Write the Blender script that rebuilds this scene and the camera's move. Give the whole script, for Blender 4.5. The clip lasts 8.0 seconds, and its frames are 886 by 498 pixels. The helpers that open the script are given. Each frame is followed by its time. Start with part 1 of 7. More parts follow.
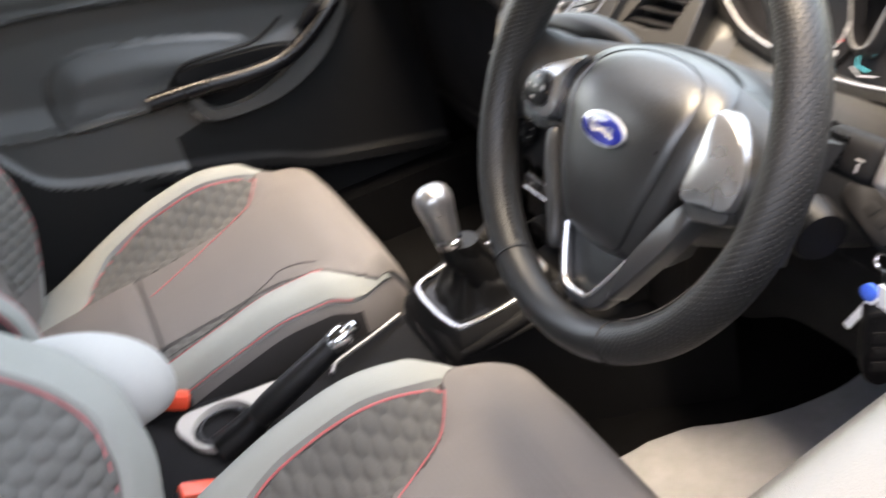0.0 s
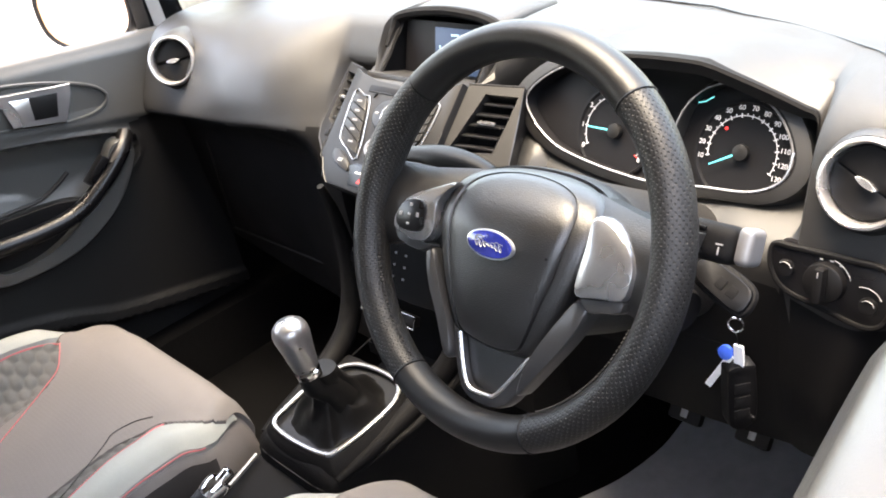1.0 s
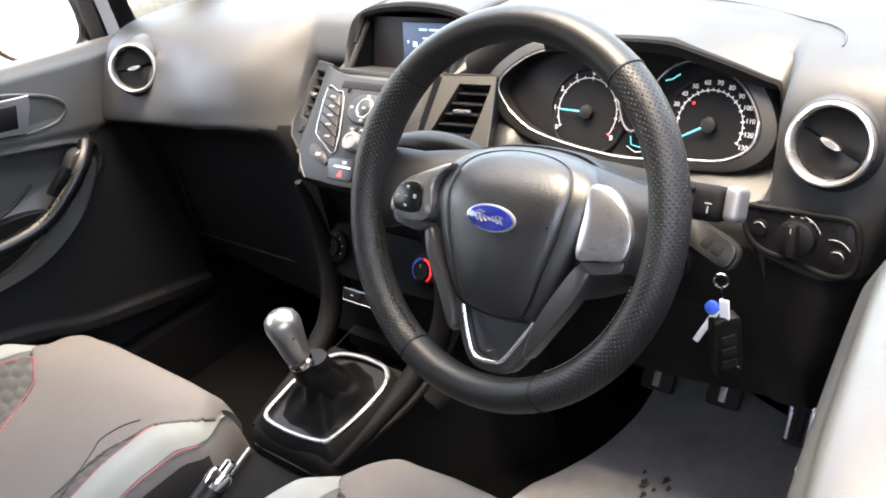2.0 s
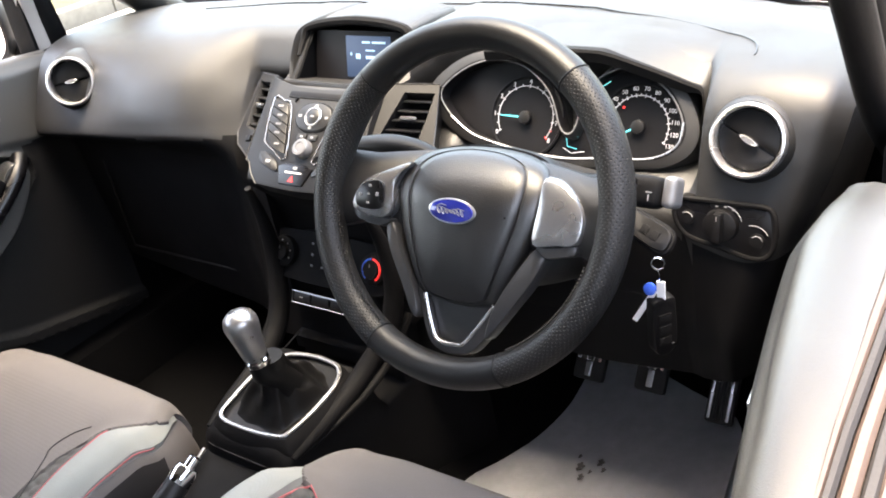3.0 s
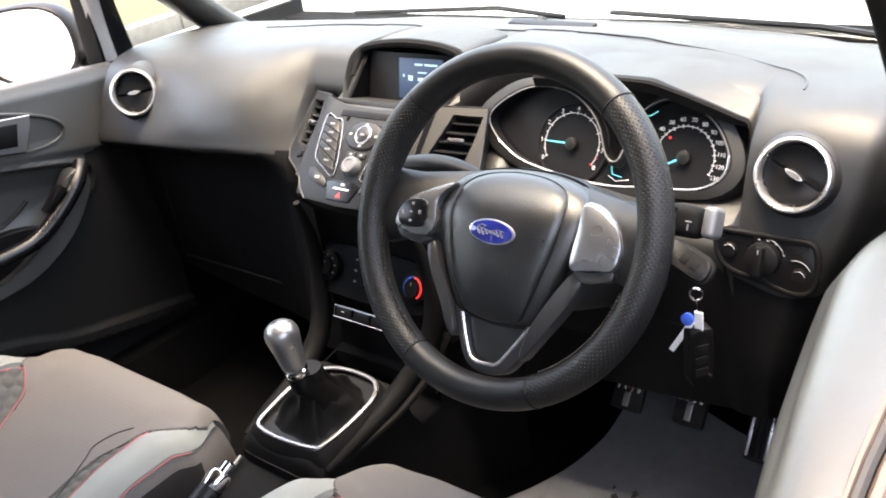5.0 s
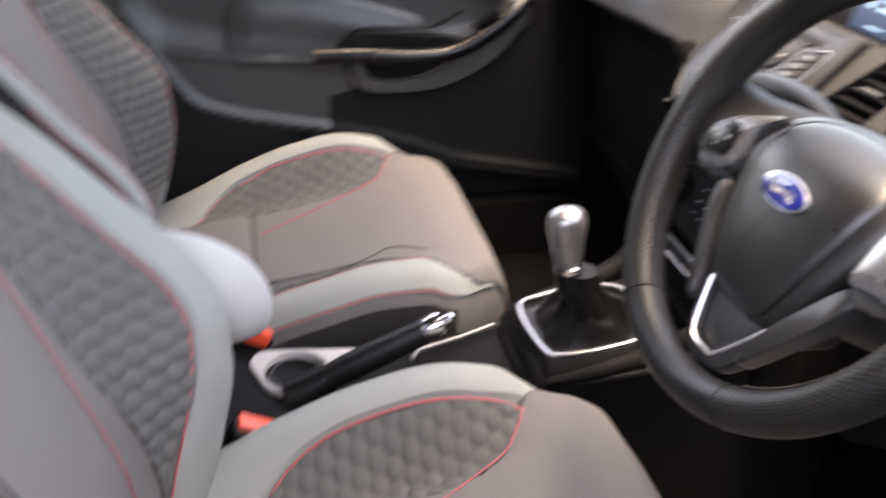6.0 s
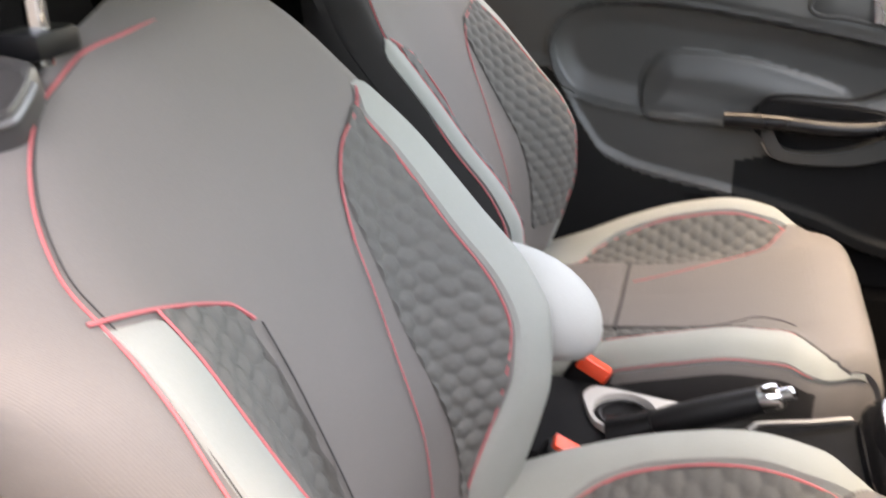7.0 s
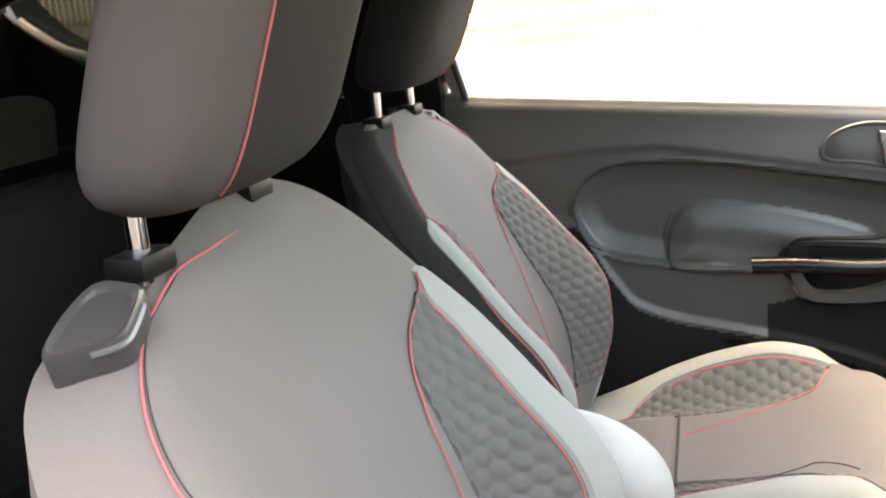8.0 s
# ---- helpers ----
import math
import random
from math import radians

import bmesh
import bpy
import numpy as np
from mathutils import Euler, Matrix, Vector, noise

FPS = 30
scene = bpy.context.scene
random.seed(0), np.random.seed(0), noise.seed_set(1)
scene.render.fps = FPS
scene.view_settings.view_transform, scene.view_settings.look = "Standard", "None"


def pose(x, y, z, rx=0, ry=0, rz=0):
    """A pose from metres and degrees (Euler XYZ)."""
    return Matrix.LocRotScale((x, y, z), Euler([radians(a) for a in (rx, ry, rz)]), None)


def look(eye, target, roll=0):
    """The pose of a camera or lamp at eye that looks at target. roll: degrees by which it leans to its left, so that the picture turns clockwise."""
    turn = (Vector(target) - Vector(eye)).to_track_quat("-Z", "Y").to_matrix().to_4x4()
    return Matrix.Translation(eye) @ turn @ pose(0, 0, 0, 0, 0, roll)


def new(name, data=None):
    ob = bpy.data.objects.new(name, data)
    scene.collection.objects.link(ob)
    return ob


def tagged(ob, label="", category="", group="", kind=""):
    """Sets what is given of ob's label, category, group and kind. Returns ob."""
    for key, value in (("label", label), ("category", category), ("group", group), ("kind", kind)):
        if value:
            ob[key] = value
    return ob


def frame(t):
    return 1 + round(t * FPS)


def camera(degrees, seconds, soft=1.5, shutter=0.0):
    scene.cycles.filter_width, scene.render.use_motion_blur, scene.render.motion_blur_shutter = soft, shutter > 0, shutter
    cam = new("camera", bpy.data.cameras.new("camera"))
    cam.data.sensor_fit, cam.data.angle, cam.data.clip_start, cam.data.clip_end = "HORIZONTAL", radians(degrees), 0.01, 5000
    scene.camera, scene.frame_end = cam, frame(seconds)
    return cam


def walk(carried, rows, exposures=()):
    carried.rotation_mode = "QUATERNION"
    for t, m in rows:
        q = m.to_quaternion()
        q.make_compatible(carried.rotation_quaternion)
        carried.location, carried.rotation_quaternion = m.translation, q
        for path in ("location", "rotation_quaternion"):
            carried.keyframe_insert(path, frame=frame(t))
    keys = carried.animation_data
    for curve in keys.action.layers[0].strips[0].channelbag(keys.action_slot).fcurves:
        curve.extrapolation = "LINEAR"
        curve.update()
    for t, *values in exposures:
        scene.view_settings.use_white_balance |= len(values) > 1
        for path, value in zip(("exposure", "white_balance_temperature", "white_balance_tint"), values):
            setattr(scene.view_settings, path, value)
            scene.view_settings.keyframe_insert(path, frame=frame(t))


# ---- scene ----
cam = camera(52.40, 8.0, soft=1.8, shutter=0.4)
PATH = [
    (0, (0.8813, 0.1290, 1.2034), (-0.7248, 0.6742, 0.1436), -13.60),
    (0.2, (0.8718, 0.1034, 1.2216), (-0.6616, 0.8565, 0.1817), -13.39),
    (0.5, (0.8630, 0.0627, 1.2424), (-0.5941, 1.0160, 0.2585), -12.01),
    (1, (0.8481, 0.0035, 1.2557), (-0.5219, 1.1170, 0.3159), -11.48),
    (2.3, (0.8358, -0.1039, 1.2673), (-0.3850, 1.1555, 0.3062), -12.04),
    (2.5, (0.8361, -0.1285, 1.2719), (-0.3446, 1.1669, 0.3085), -11.54),
    (3, (0.8382, -0.1601, 1.2808), (-0.2704, 1.2050, 0.3282), -10.40),
    (3.5, (0.8491, -0.1835, 1.2912), (-0.2623, 1.1982, 0.3661), -10.25),
    (4, (0.8442, -0.1934, 1.2909), (-0.2916, 1.1820, 0.3863), -10.19),
    (5.3, (0.8570, -0.1301, 1.2650), (-0.4259, 1.1347, 0.3965), -7.90),
    (5.5, (0.8581, -0.0859, 1.2531), (-0.5289, 1.0535, 0.3711), -6.63),
    (5.8, (0.8653, 0.0021, 1.2254), (-0.7237, 0.7645, 0.2801), -3.12),
    (6, (0.8735, 0.0813, 1.1740), (-0.8247, 0.4769, 0.1944), 1.43),
    (6.2, (0.8694, 0.1101, 1.1377), (-0.8338, 0.2428, 0.0977), 4.46),
    (6.5, (0.8824, 0.1576, 1.1459), (-0.7865, -0.0462, 0.0626), 3.30),
    (7, (0.9144, 0.1723, 1.1444), (-0.8260, -0.3625, 0.3167), -1.51),
    (7.5, (0.9387, 0.1741, 1.1699), (-0.8416, -0.5065, 0.5639), -3.83),
    (8, (0.9443, 0.1331, 1.1751), (-0.9054, -0.4392, 0.6744), -6.04),
]
walk(cam, [(t, look(eye, target, roll)) for t, eye, target, roll in PATH], exposures=[(0.0, 4.27, 8700, 13), (0.5, 4.30, 8500, 12), (1.0, 4.28, 8300, 12), (3.0, 4.15, 8150, 12), (3.6, 4.02, 8150, 12), (5.5, 3.98, 8150, 12), (6.0, 4.1, 8700, 20), (6.5, 4.22, 9300, 18), (8.0, 4.42, 9500, 12)])

# ---- world and light ----
world = bpy.data.worlds.new("world")
scene.world = world
world.use_nodes = True
wn = world.node_tree.nodes
sky = wn.new("ShaderNodeTexSky")
sky.sky_type = "NISHITA"
sky.sun_disc = False
sky.sun_elevation = radians(88)
sky.sun_rotation = radians(180)
sky.air_density, sky.dust_density, sky.ozone_density = 1.0, 4.0, 1.0
wn["Background"].inputs["Strength"].default_value = 0.15
world.node_tree.links.new(sky.outputs["Color"], wn["Background"].inputs["Color"])
sun_data = bpy.data.lights.new("sun", "SUN")
sun_data.energy, sun_data.angle, sun_data.color = 0.6, radians(35), (1.0, 0.97, 0.93)
sun = new("sun", sun_data)
sun.matrix_world = look((0, 0, 0), (0, math.cos(radians(88)), -math.sin(radians(88))))


# ---- materials ----
def material(name, color, rough=0.6, metal=0.0, grain=0.0, grain_size=900.0, mottle=0.12, mottle_size=9.0, coat=0.0, spec=0.5, kind="noise", emit=None):
    """A node material: base colour with two scales of variation, and a fine relief."""
    m = bpy.data.materials.new(name)
    m.use_nodes = True
    nt = m.node_tree
    n, l = nt.nodes, nt.links
    b = n["Principled BSDF"]
    b.inputs["Roughness"].default_value = rough
    b.inputs["Metallic"].default_value = metal
    b.inputs["Specular IOR Level"].default_value = spec
    b.inputs["Coat Weight"].default_value = coat
    tc = n.new("ShaderNodeTexCoord")
    big = n.new("ShaderNodeTexNoise")
    big.inputs["Scale"].default_value, big.inputs["Detail"].default_value = mottle_size, 4.0
    l.new(tc.outputs["Object"], big.inputs["Vector"])
    fine = n.new("ShaderNodeTexNoise")
    fine.inputs["Scale"].default_value, fine.inputs["Detail"].default_value = grain_size * 0.4, 3.0
    l.new(tc.outputs["Object"], fine.inputs["Vector"])
    add = n.new("ShaderNodeMath")
    add.operation = "ADD"
    l.new(big.outputs["Fac"], add.inputs[0])
    l.new(fine.outputs["Fac"], add.inputs[1])
    ramp = n.new("ShaderNodeMapRange")
    ramp.inputs["From Min"].default_value, ramp.inputs["From Max"].default_value = 0.6, 1.4
    ramp.inputs["To Min"].default_value, ramp.inputs["To Max"].default_value = 1 - mottle, 1 + mottle
    l.new(add.outputs[0], ramp.inputs["Value"])
    mul = n.new("ShaderNodeVectorMath")
    mul.operation = "SCALE"
    mul.inputs[0].default_value = color
    l.new(ramp.outputs[0], mul.inputs["Scale"])
    l.new(mul.outputs[0], b.inputs["Base Color"])
    rr = n.new("ShaderNodeMapRange")
    rr.inputs["From Min"].default_value, rr.inputs["From Max"].default_value = 0.3, 0.7
    rr.inputs["To Min"].default_value, rr.inputs["To Max"].default_value = max(0.02, rough - 0.07), min(1.0, rough + 0.07)
    l.new(big.outputs["Fac"], rr.inputs["Value"])
    l.new(rr.outputs[0], b.inputs["Roughness"])
    if grain > 0:
        bump = n.new("ShaderNodeBump")
        bump.inputs["Strength"].default_value, bump.inputs["Distance"].default_value = grain, 0.0006
        if kind == "weave":
            w1, w2 = n.new("ShaderNodeTexWave"), n.new("ShaderNodeTexWave")
            w1.bands_direction, w2.bands_direction = "X", "Z"
            mx = n.new("ShaderNodeMath")
            mx.operation = "MULTIPLY"
            for k, w in enumerate((w1, w2)):
                w.inputs["Scale"].default_value, w.inputs["Distortion"].default_value = grain_size * 0.12, 0.6
                l.new(tc.outputs["Object"], w.inputs["Vector"])
                l.new(w.outputs["Fac"], mx.inputs[k])
            l.new(mx.outputs[0], bump.inputs["Height"])
        elif kind == "pores":
            v = n.new("ShaderNodeTexVoronoi")
            v.inputs["Scale"].default_value = grain_size
            l.new(tc.outputs["Object"], v.inputs["Vector"])
            l.new(v.outputs["Distance"], bump.inputs["Height"])
        else:
            l.new(fine.outputs["Fac"], bump.inputs["Height"])
        l.new(bump.outputs[0], b.inputs["Normal"])
    if emit:
        b.inputs["Emission Color"].default_value = (*emit[0], 1)
        b.inputs["Emission Strength"].default_value = emit[1]
    return m


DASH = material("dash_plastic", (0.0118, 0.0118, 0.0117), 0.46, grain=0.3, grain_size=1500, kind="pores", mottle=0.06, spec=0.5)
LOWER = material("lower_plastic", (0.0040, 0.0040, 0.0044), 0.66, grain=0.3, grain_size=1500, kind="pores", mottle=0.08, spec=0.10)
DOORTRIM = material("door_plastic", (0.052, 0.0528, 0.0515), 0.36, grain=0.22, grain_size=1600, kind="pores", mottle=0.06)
DOORDARK = material("door_dark_plastic", (0.011, 0.011, 0.0112), 0.6, grain=0.22, grain_size=1600, kind="pores", mottle=0.06, spec=0.15)
BLACK = material("black_plastic", (0.0042, 0.0042, 0.00462), 0.45, grain=0.2, spec=0.2)
GLOSSBLACK = material("gloss_black", (0.0042, 0.0042, 0.0049), 0.30, mottle=0.05, spec=0.35)
FASCIA = material("fascia_grey", (0.0091, 0.0091, 0.00945), 0.46, metal=0.0, spec=0.2, grain=0.1, mottle=0.05)
SILVER = material("satin_silver", (0.62, 0.62, 0.63), 0.28, metal=0.9, mottle=0.04)
CHROME = material("chrome", (0.85, 0.85, 0.86), 0.1, metal=1.0, mottle=0.02)
LEATHER = material("leather", (0.006, 0.006, 0.00624), 0.42, grain=0.22, grain_size=1100, kind="pores", spec=0.4)
PERFORATED = material("perforated_leather", (0.006, 0.006, 0.0062), 0.46, grain=0.2, grain_size=1100, kind="pores", spec=0.4)
GAITER = material("gaiter_leather", (0.004, 0.004, 0.0041), 0.40, grain=0.6, grain_size=300, kind="noise", spec=0.2)
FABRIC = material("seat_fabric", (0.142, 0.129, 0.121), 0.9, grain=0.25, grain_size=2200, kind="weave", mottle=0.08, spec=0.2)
FABRIC_DARK = material("dark_fabric", (0.024, 0.022, 0.0215), 0.9, grain=0.25, grain_size=2200, kind="weave", mottle=0.08, spec=0.2)
PALE = material("pale_fabric", (0.25, 0.255, 0.235), 0.9, grain=0.25, grain_size=2000, kind="weave", mottle=0.07, spec=0.2)
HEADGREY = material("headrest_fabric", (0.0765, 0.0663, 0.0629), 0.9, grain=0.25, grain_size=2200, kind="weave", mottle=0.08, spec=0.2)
QUILT = material("quilted_fabric", (0.10, 0.097, 0.09), 0.85, grain=0.25, grain_size=1800, kind="weave", spec=0.25)
TILTGREY = material("lever_plastic", (0.05, 0.047, 0.046), 0.35, grain=0.2, mottle=0.05)
REDSTITCH = material("red_thread", (0.42, 0.10, 0.105), 0.7, mottle=0.2)
DARKSEAM = material("dark_thread", (0.03, 0.028, 0.027), 0.8)
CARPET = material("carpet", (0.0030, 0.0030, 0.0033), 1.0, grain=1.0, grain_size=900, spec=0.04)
MATGREY = material("mat_film", (0.42, 0.43, 0.46), 0.5, grain=0.3, grain_size=120, mottle=0.15, mottle_size=5)
WHITEPAINT = material("white_paint", (0.8, 0.8, 0.8), 0.25, coat=0.6, mottle=0.02)
RUBBER = material("rubber", (0.02, 0.019, 0.019), 0.7, grain=0.3)
REDPLASTIC = material("red_plastic", (0.75, 0.07, 0.03), 0.35, mottle=0.05, emit=None)
BLUE = material("blue_enamel", (0.012, 0.02, 0.19), 0.15, coat=0.8, mottle=0.05)
WHITE = material("white_plastic", (0.8, 0.8, 0.8), 0.4, mottle=0.04)
HEADLINER = material("headliner", (0.15, 0.147, 0.143), 0.95, grain=0.4)
CONCRETE = material("concrete", (0.26, 0.255, 0.245), 0.9, grain=0.5, grain_size=60, mottle=0.2, mottle_size=0.7)
KERBSTONE = material("kerbstone", (0.13, 0.1235, 0.1105), 0.9, grain=0.5, grain_size=60, mottle=0.25, mottle_size=3)
GRASS = material("grass", (0.06, 0.052, 0.014), 0.9, grain=0.8, grain_size=40, mottle=0.4, mottle_size=2)
SHADEWALL = material("shade_wall", (0.10, 0.095, 0.09), 0.9, grain=0.4, grain_size=80, mottle=0.25, mottle_size=1.5)
WOOD = material("pale_wood", (0.20, 0.165, 0.12), 0.8, grain=0.5, grain_size=40, mottle=0.25)
ORANGE_EARTH = material("leaf_litter", (0.34, 0.17, 0.08), 0.9, mottle=0.4, mottle_size=3)
DIALBLACK = material("dial_black", (0.006, 0.006, 0.007), 0.5, mottle=0.05, spec=0.15)
SPOKEDULL = material("dull_grey_trim", (0.16, 0.16, 0.163), 0.42, metal=0.5, mottle=0.05)
SPOKESILVER = material("dull_silver", (0.336, 0.336, 0.34), 0.27, metal=0.85, mottle=0.05)
PILLARTRIM = material("pillar_trim", (0.38, 0.3515, 0.3325), 0.6, grain=0.2, mottle=0.05)
KEYMARK = material("key_marks", (0.20, 0.20, 0.205), 0.5)
SEALBROWN = material("weathered_seal", (0.085, 0.062, 0.052), 0.55, grain=0.2)
TINTED = bpy.data.materials.new("tinted_glass")
ARMPALE = material("pale_leatherette", (0.34, 0.34, 0.32), 0.6, grain=0.2, grain_size=1200, mottle=0.05)
NEEDLE = material("needle_light", (0.02, 0.4, 0.5), 0.4, emit=((0.12, 0.6, 0.7), 0.10))
SCREENBLUE = material("screen_blue", (0.005, 0.012, 0.035), 0.5, emit=((0.05, 0.12, 0.26), 0.035))
SCREENTEXT = material("screen_text", (0.15, 0.27, 0.4), 0.3, emit=((0.35, 0.6, 0.9), 0.06))
DIALWHITE = material("dial_marks", (0.42, 0.42, 0.44), 0.5, emit=((0.8, 0.85, 0.95), 0.02))
SLATGREY = material("slat_plastic", (0.0084, 0.0084, 0.00875), 0.32, grain=0.1, mottle=0.05)
KEYGREY = material("key_plastic", (0.0112, 0.0112, 0.01155), 0.42, spec=0.3, grain=0.1, mottle=0.05)
REDMARK = material("red_marks", (0.6, 0.03, 0.03), 0.5, emit=((0.8, 0.03, 0.03), 0.05))

SPOKEGREY = material("spoke_graphite", (0.04875, 0.04875, 0.05025), 0.36, metal=0.6, mottle=0.05)
LEATHER_PAD = material("pad_plastic", (0.006825, 0.006825, 0.00715), 0.37, grain=0.3, grain_size=900, kind="pores", spec=0.75)
PALEPLASTIC = material("pale_plastic", (0.336, 0.32, 0.296), 0.5, grain=0.2, mottle=0.04)


def perforate(m, scale):
    """Adds a regular staggered grid of punched holes, laid out along the mesh's own UV map in metres."""
    n, l = m.node_tree.nodes, m.node_tree.links
    b = n["Principled BSDF"]
    uv, mp, v = n.new("ShaderNodeUVMap"), n.new("ShaderNodeMapping"), n.new("ShaderNodeTexVoronoi")
    uv.uv_map = "hole_grid"
    mp.inputs["Rotation"].default_value = (0, 0, radians(45))
    v.voronoi_dimensions = "2D"
    v.inputs["Scale"].default_value, v.inputs["Randomness"].default_value = scale, 0.0
    l.new(uv.outputs[0], mp.inputs[0])
    l.new(mp.outputs[0], v.inputs["Vector"])
    r = n.new("ShaderNodeMapRange")
    r.inputs["From Min"].default_value, r.inputs["From Max"].default_value = 0.16, 0.27
    l.new(v.outputs["Distance"], r.inputs["Value"])
    old = b.inputs["Base Color"].links[0].from_socket
    mx = n.new("ShaderNodeVectorMath")
    mx.operation = "SCALE"
    l.new(old, mx.inputs[0])
    l.new(r.outputs[0], mx.inputs["Scale"])
    l.new(mx.outputs[0], b.inputs["Base Color"])
    bump = n.new("ShaderNodeBump")
    bump.inputs["Strength"].default_value, bump.inputs["Distance"].default_value = 0.9, 0.0010
    l.new(r.outputs[0], bump.inputs["Height"])
    l.new(b.inputs["Normal"].links[0].from_socket, bump.inputs["Normal"])
    l.new(bump.outputs[0], b.inputs["Normal"])


perforate(PERFORATED, 260)

def pane_material(m, tint):
    """Thin glass: clear or tinted straight through, glossier where it is seen aslant."""
    m.use_nodes = True
    n, l = m.node_tree.nodes, m.node_tree.links
    n.remove(n["Principled BSDF"])
    clear, gloss, mix, weight = n.new("ShaderNodeBsdfTransparent"), n.new("ShaderNodeBsdfGlossy"), n.new("ShaderNodeMixShader"), n.new("ShaderNodeLayerWeight")
    clear.inputs["Color"].default_value = (*tint, 1)
    gloss.inputs["Roughness"].default_value = 0.02
    weight.inputs["Blend"].default_value = 0.5
    power, scale = n.new("ShaderNodeMath"), n.new("ShaderNodeMath")
    power.operation, scale.operation = "POWER", "MULTIPLY_ADD"
    power.inputs[1].default_value = 5.0
    scale.inputs[1].default_value, scale.inputs[2].default_value = 0.7, 0.02
    l.new(weight.outputs["Facing"], power.inputs[0])
    l.new(power.outputs[0], scale.inputs[0])
    l.new(scale.outputs[0], mix.inputs[0])
    l.new(clear.outputs[0], mix.inputs[1])
    l.new(gloss.outputs[0], mix.inputs[2])
    l.new(mix.outputs[0], n["Material Output"].inputs["Surface"])
    return m


GLASS = pane_material(bpy.data.materials.new("glass"), (0.93, 0.96, 0.95))
pane_material(TINTED, (0.20, 0.21, 0.20))
MIRRORGLASS = material("mirror_glass", (0.9, 0.9, 0.9), 0.02, metal=1.0, mottle=0.0)


# ---- mesh helpers ----
def thing(name, label, category, at=(0, 0, 0), group="", kind=""):
    ob = new(name)
    ob.empty_display_size = 0.02
    ob.location = at
    return tagged(ob, label, category, group, kind)


def part(name, bm, mat, parent=None, label="", smooth=True):
    """Links a bmesh, given in world metres, as one mesh object under its thing."""
    bmesh.ops.recalc_face_normals(bm, faces=bm.faces[:])
    me = bpy.data.meshes.new(name)
    bm.to_mesh(me)
    bm.free()
    for m in mat if isinstance(mat, (list, tuple)) else (mat,):
        me.materials.append(m)
    if smooth:
        for p in me.polygons:
            p.use_smooth = True
        me.set_sharp_from_angle(angle=radians(38))
    ob = new(name, me)
    if parent is not None:
        ob.parent = parent
        base = parent.location.copy()
        up = parent.parent
        while up is not None:
            base += up.location
            up = up.parent
        me.transform(Matrix.Translation(-base))
    if label:
        ob["label"] = label
    return ob


def loft(rings, closed=True, caps=True, bm=None):
    bm = bm or bmesh.new()
    vs = [[bm.verts.new(p) for p in ring] for ring in rings]
    n = len(rings[0])
    for a, b in zip(vs, vs[1:]):
        for i in range(n if closed else n - 1):
            j = (i + 1) % n
            bm.faces.new((a[i], a[j], b[j], b[i]))
    if caps and closed:
        bm.faces.new(vs[0])
        bm.faces.new(vs[-1][::-1])
    return bm


def tube(points, r, seg=8, closed=False, flat=1.0, bm=None, up=None):
    """A round bar along points; r may be a list. flat squeezes it along its local second axis."""
    pts = [Vector(p) for p in points]
    n = len(pts)
    rings = []
    ref = Vector(up) if up is not None else None
    for i, p in enumerate(pts):
        a, b = pts[(i - 1) % n] if closed or i else p, pts[(i + 1) % n] if closed or i < n - 1 else p
        d = (b - a).normalized()
        if ref is None:
            ref = Vector((0, 0, 1)) if abs(d.z) < 0.9 else Vector((1, 0, 0))
        s = d.cross(ref).normalized()
        t = s.cross(d).normalized()
        if up is None:
            ref = t
        rr = r[i] if isinstance(r, (list, tuple)) else r
        rings.append([p + s * math.cos(2 * math.pi * k / seg) * rr + t * math.sin(2 * math.pi * k / seg) * rr * flat for k in range(seg)])
    if closed:
        rings.append(rings[0])
        bm = loft(rings, True, False, bm)
        bmesh.ops.remove_doubles(bm, verts=bm.verts[:], dist=1e-6)
        return bm
    return loft(rings, True, True, bm)


def rbox(center, size, bevel=0.004, turn=None, seg=2, bm=None):
    """A box with rounded edges; turn is a 3 x 3 matrix."""
    own = bmesh.new()
    bmesh.ops.create_cube(own, size=1.0)
    bmesh.ops.scale(own, vec=size, verts=own.verts[:])
    if bevel > 0:
        bmesh.ops.bevel(own, geom=own.edges[:], offset=min(bevel, min(size) * 0.49), segments=seg, profile=0.6, affect="EDGES")
    m = (turn.to_4x4() if turn is not None else Matrix.Identity(4))
    bmesh.ops.transform(own, matrix=Matrix.Translation(center) @ m, verts=own.verts[:])
    if bm is None:
        return own
    me = bpy.data.meshes.new("tmp")
    own.to_mesh(me)
    own.free()
    bm.from_mesh(me)
    bpy.data.meshes.remove(me)
    return bm


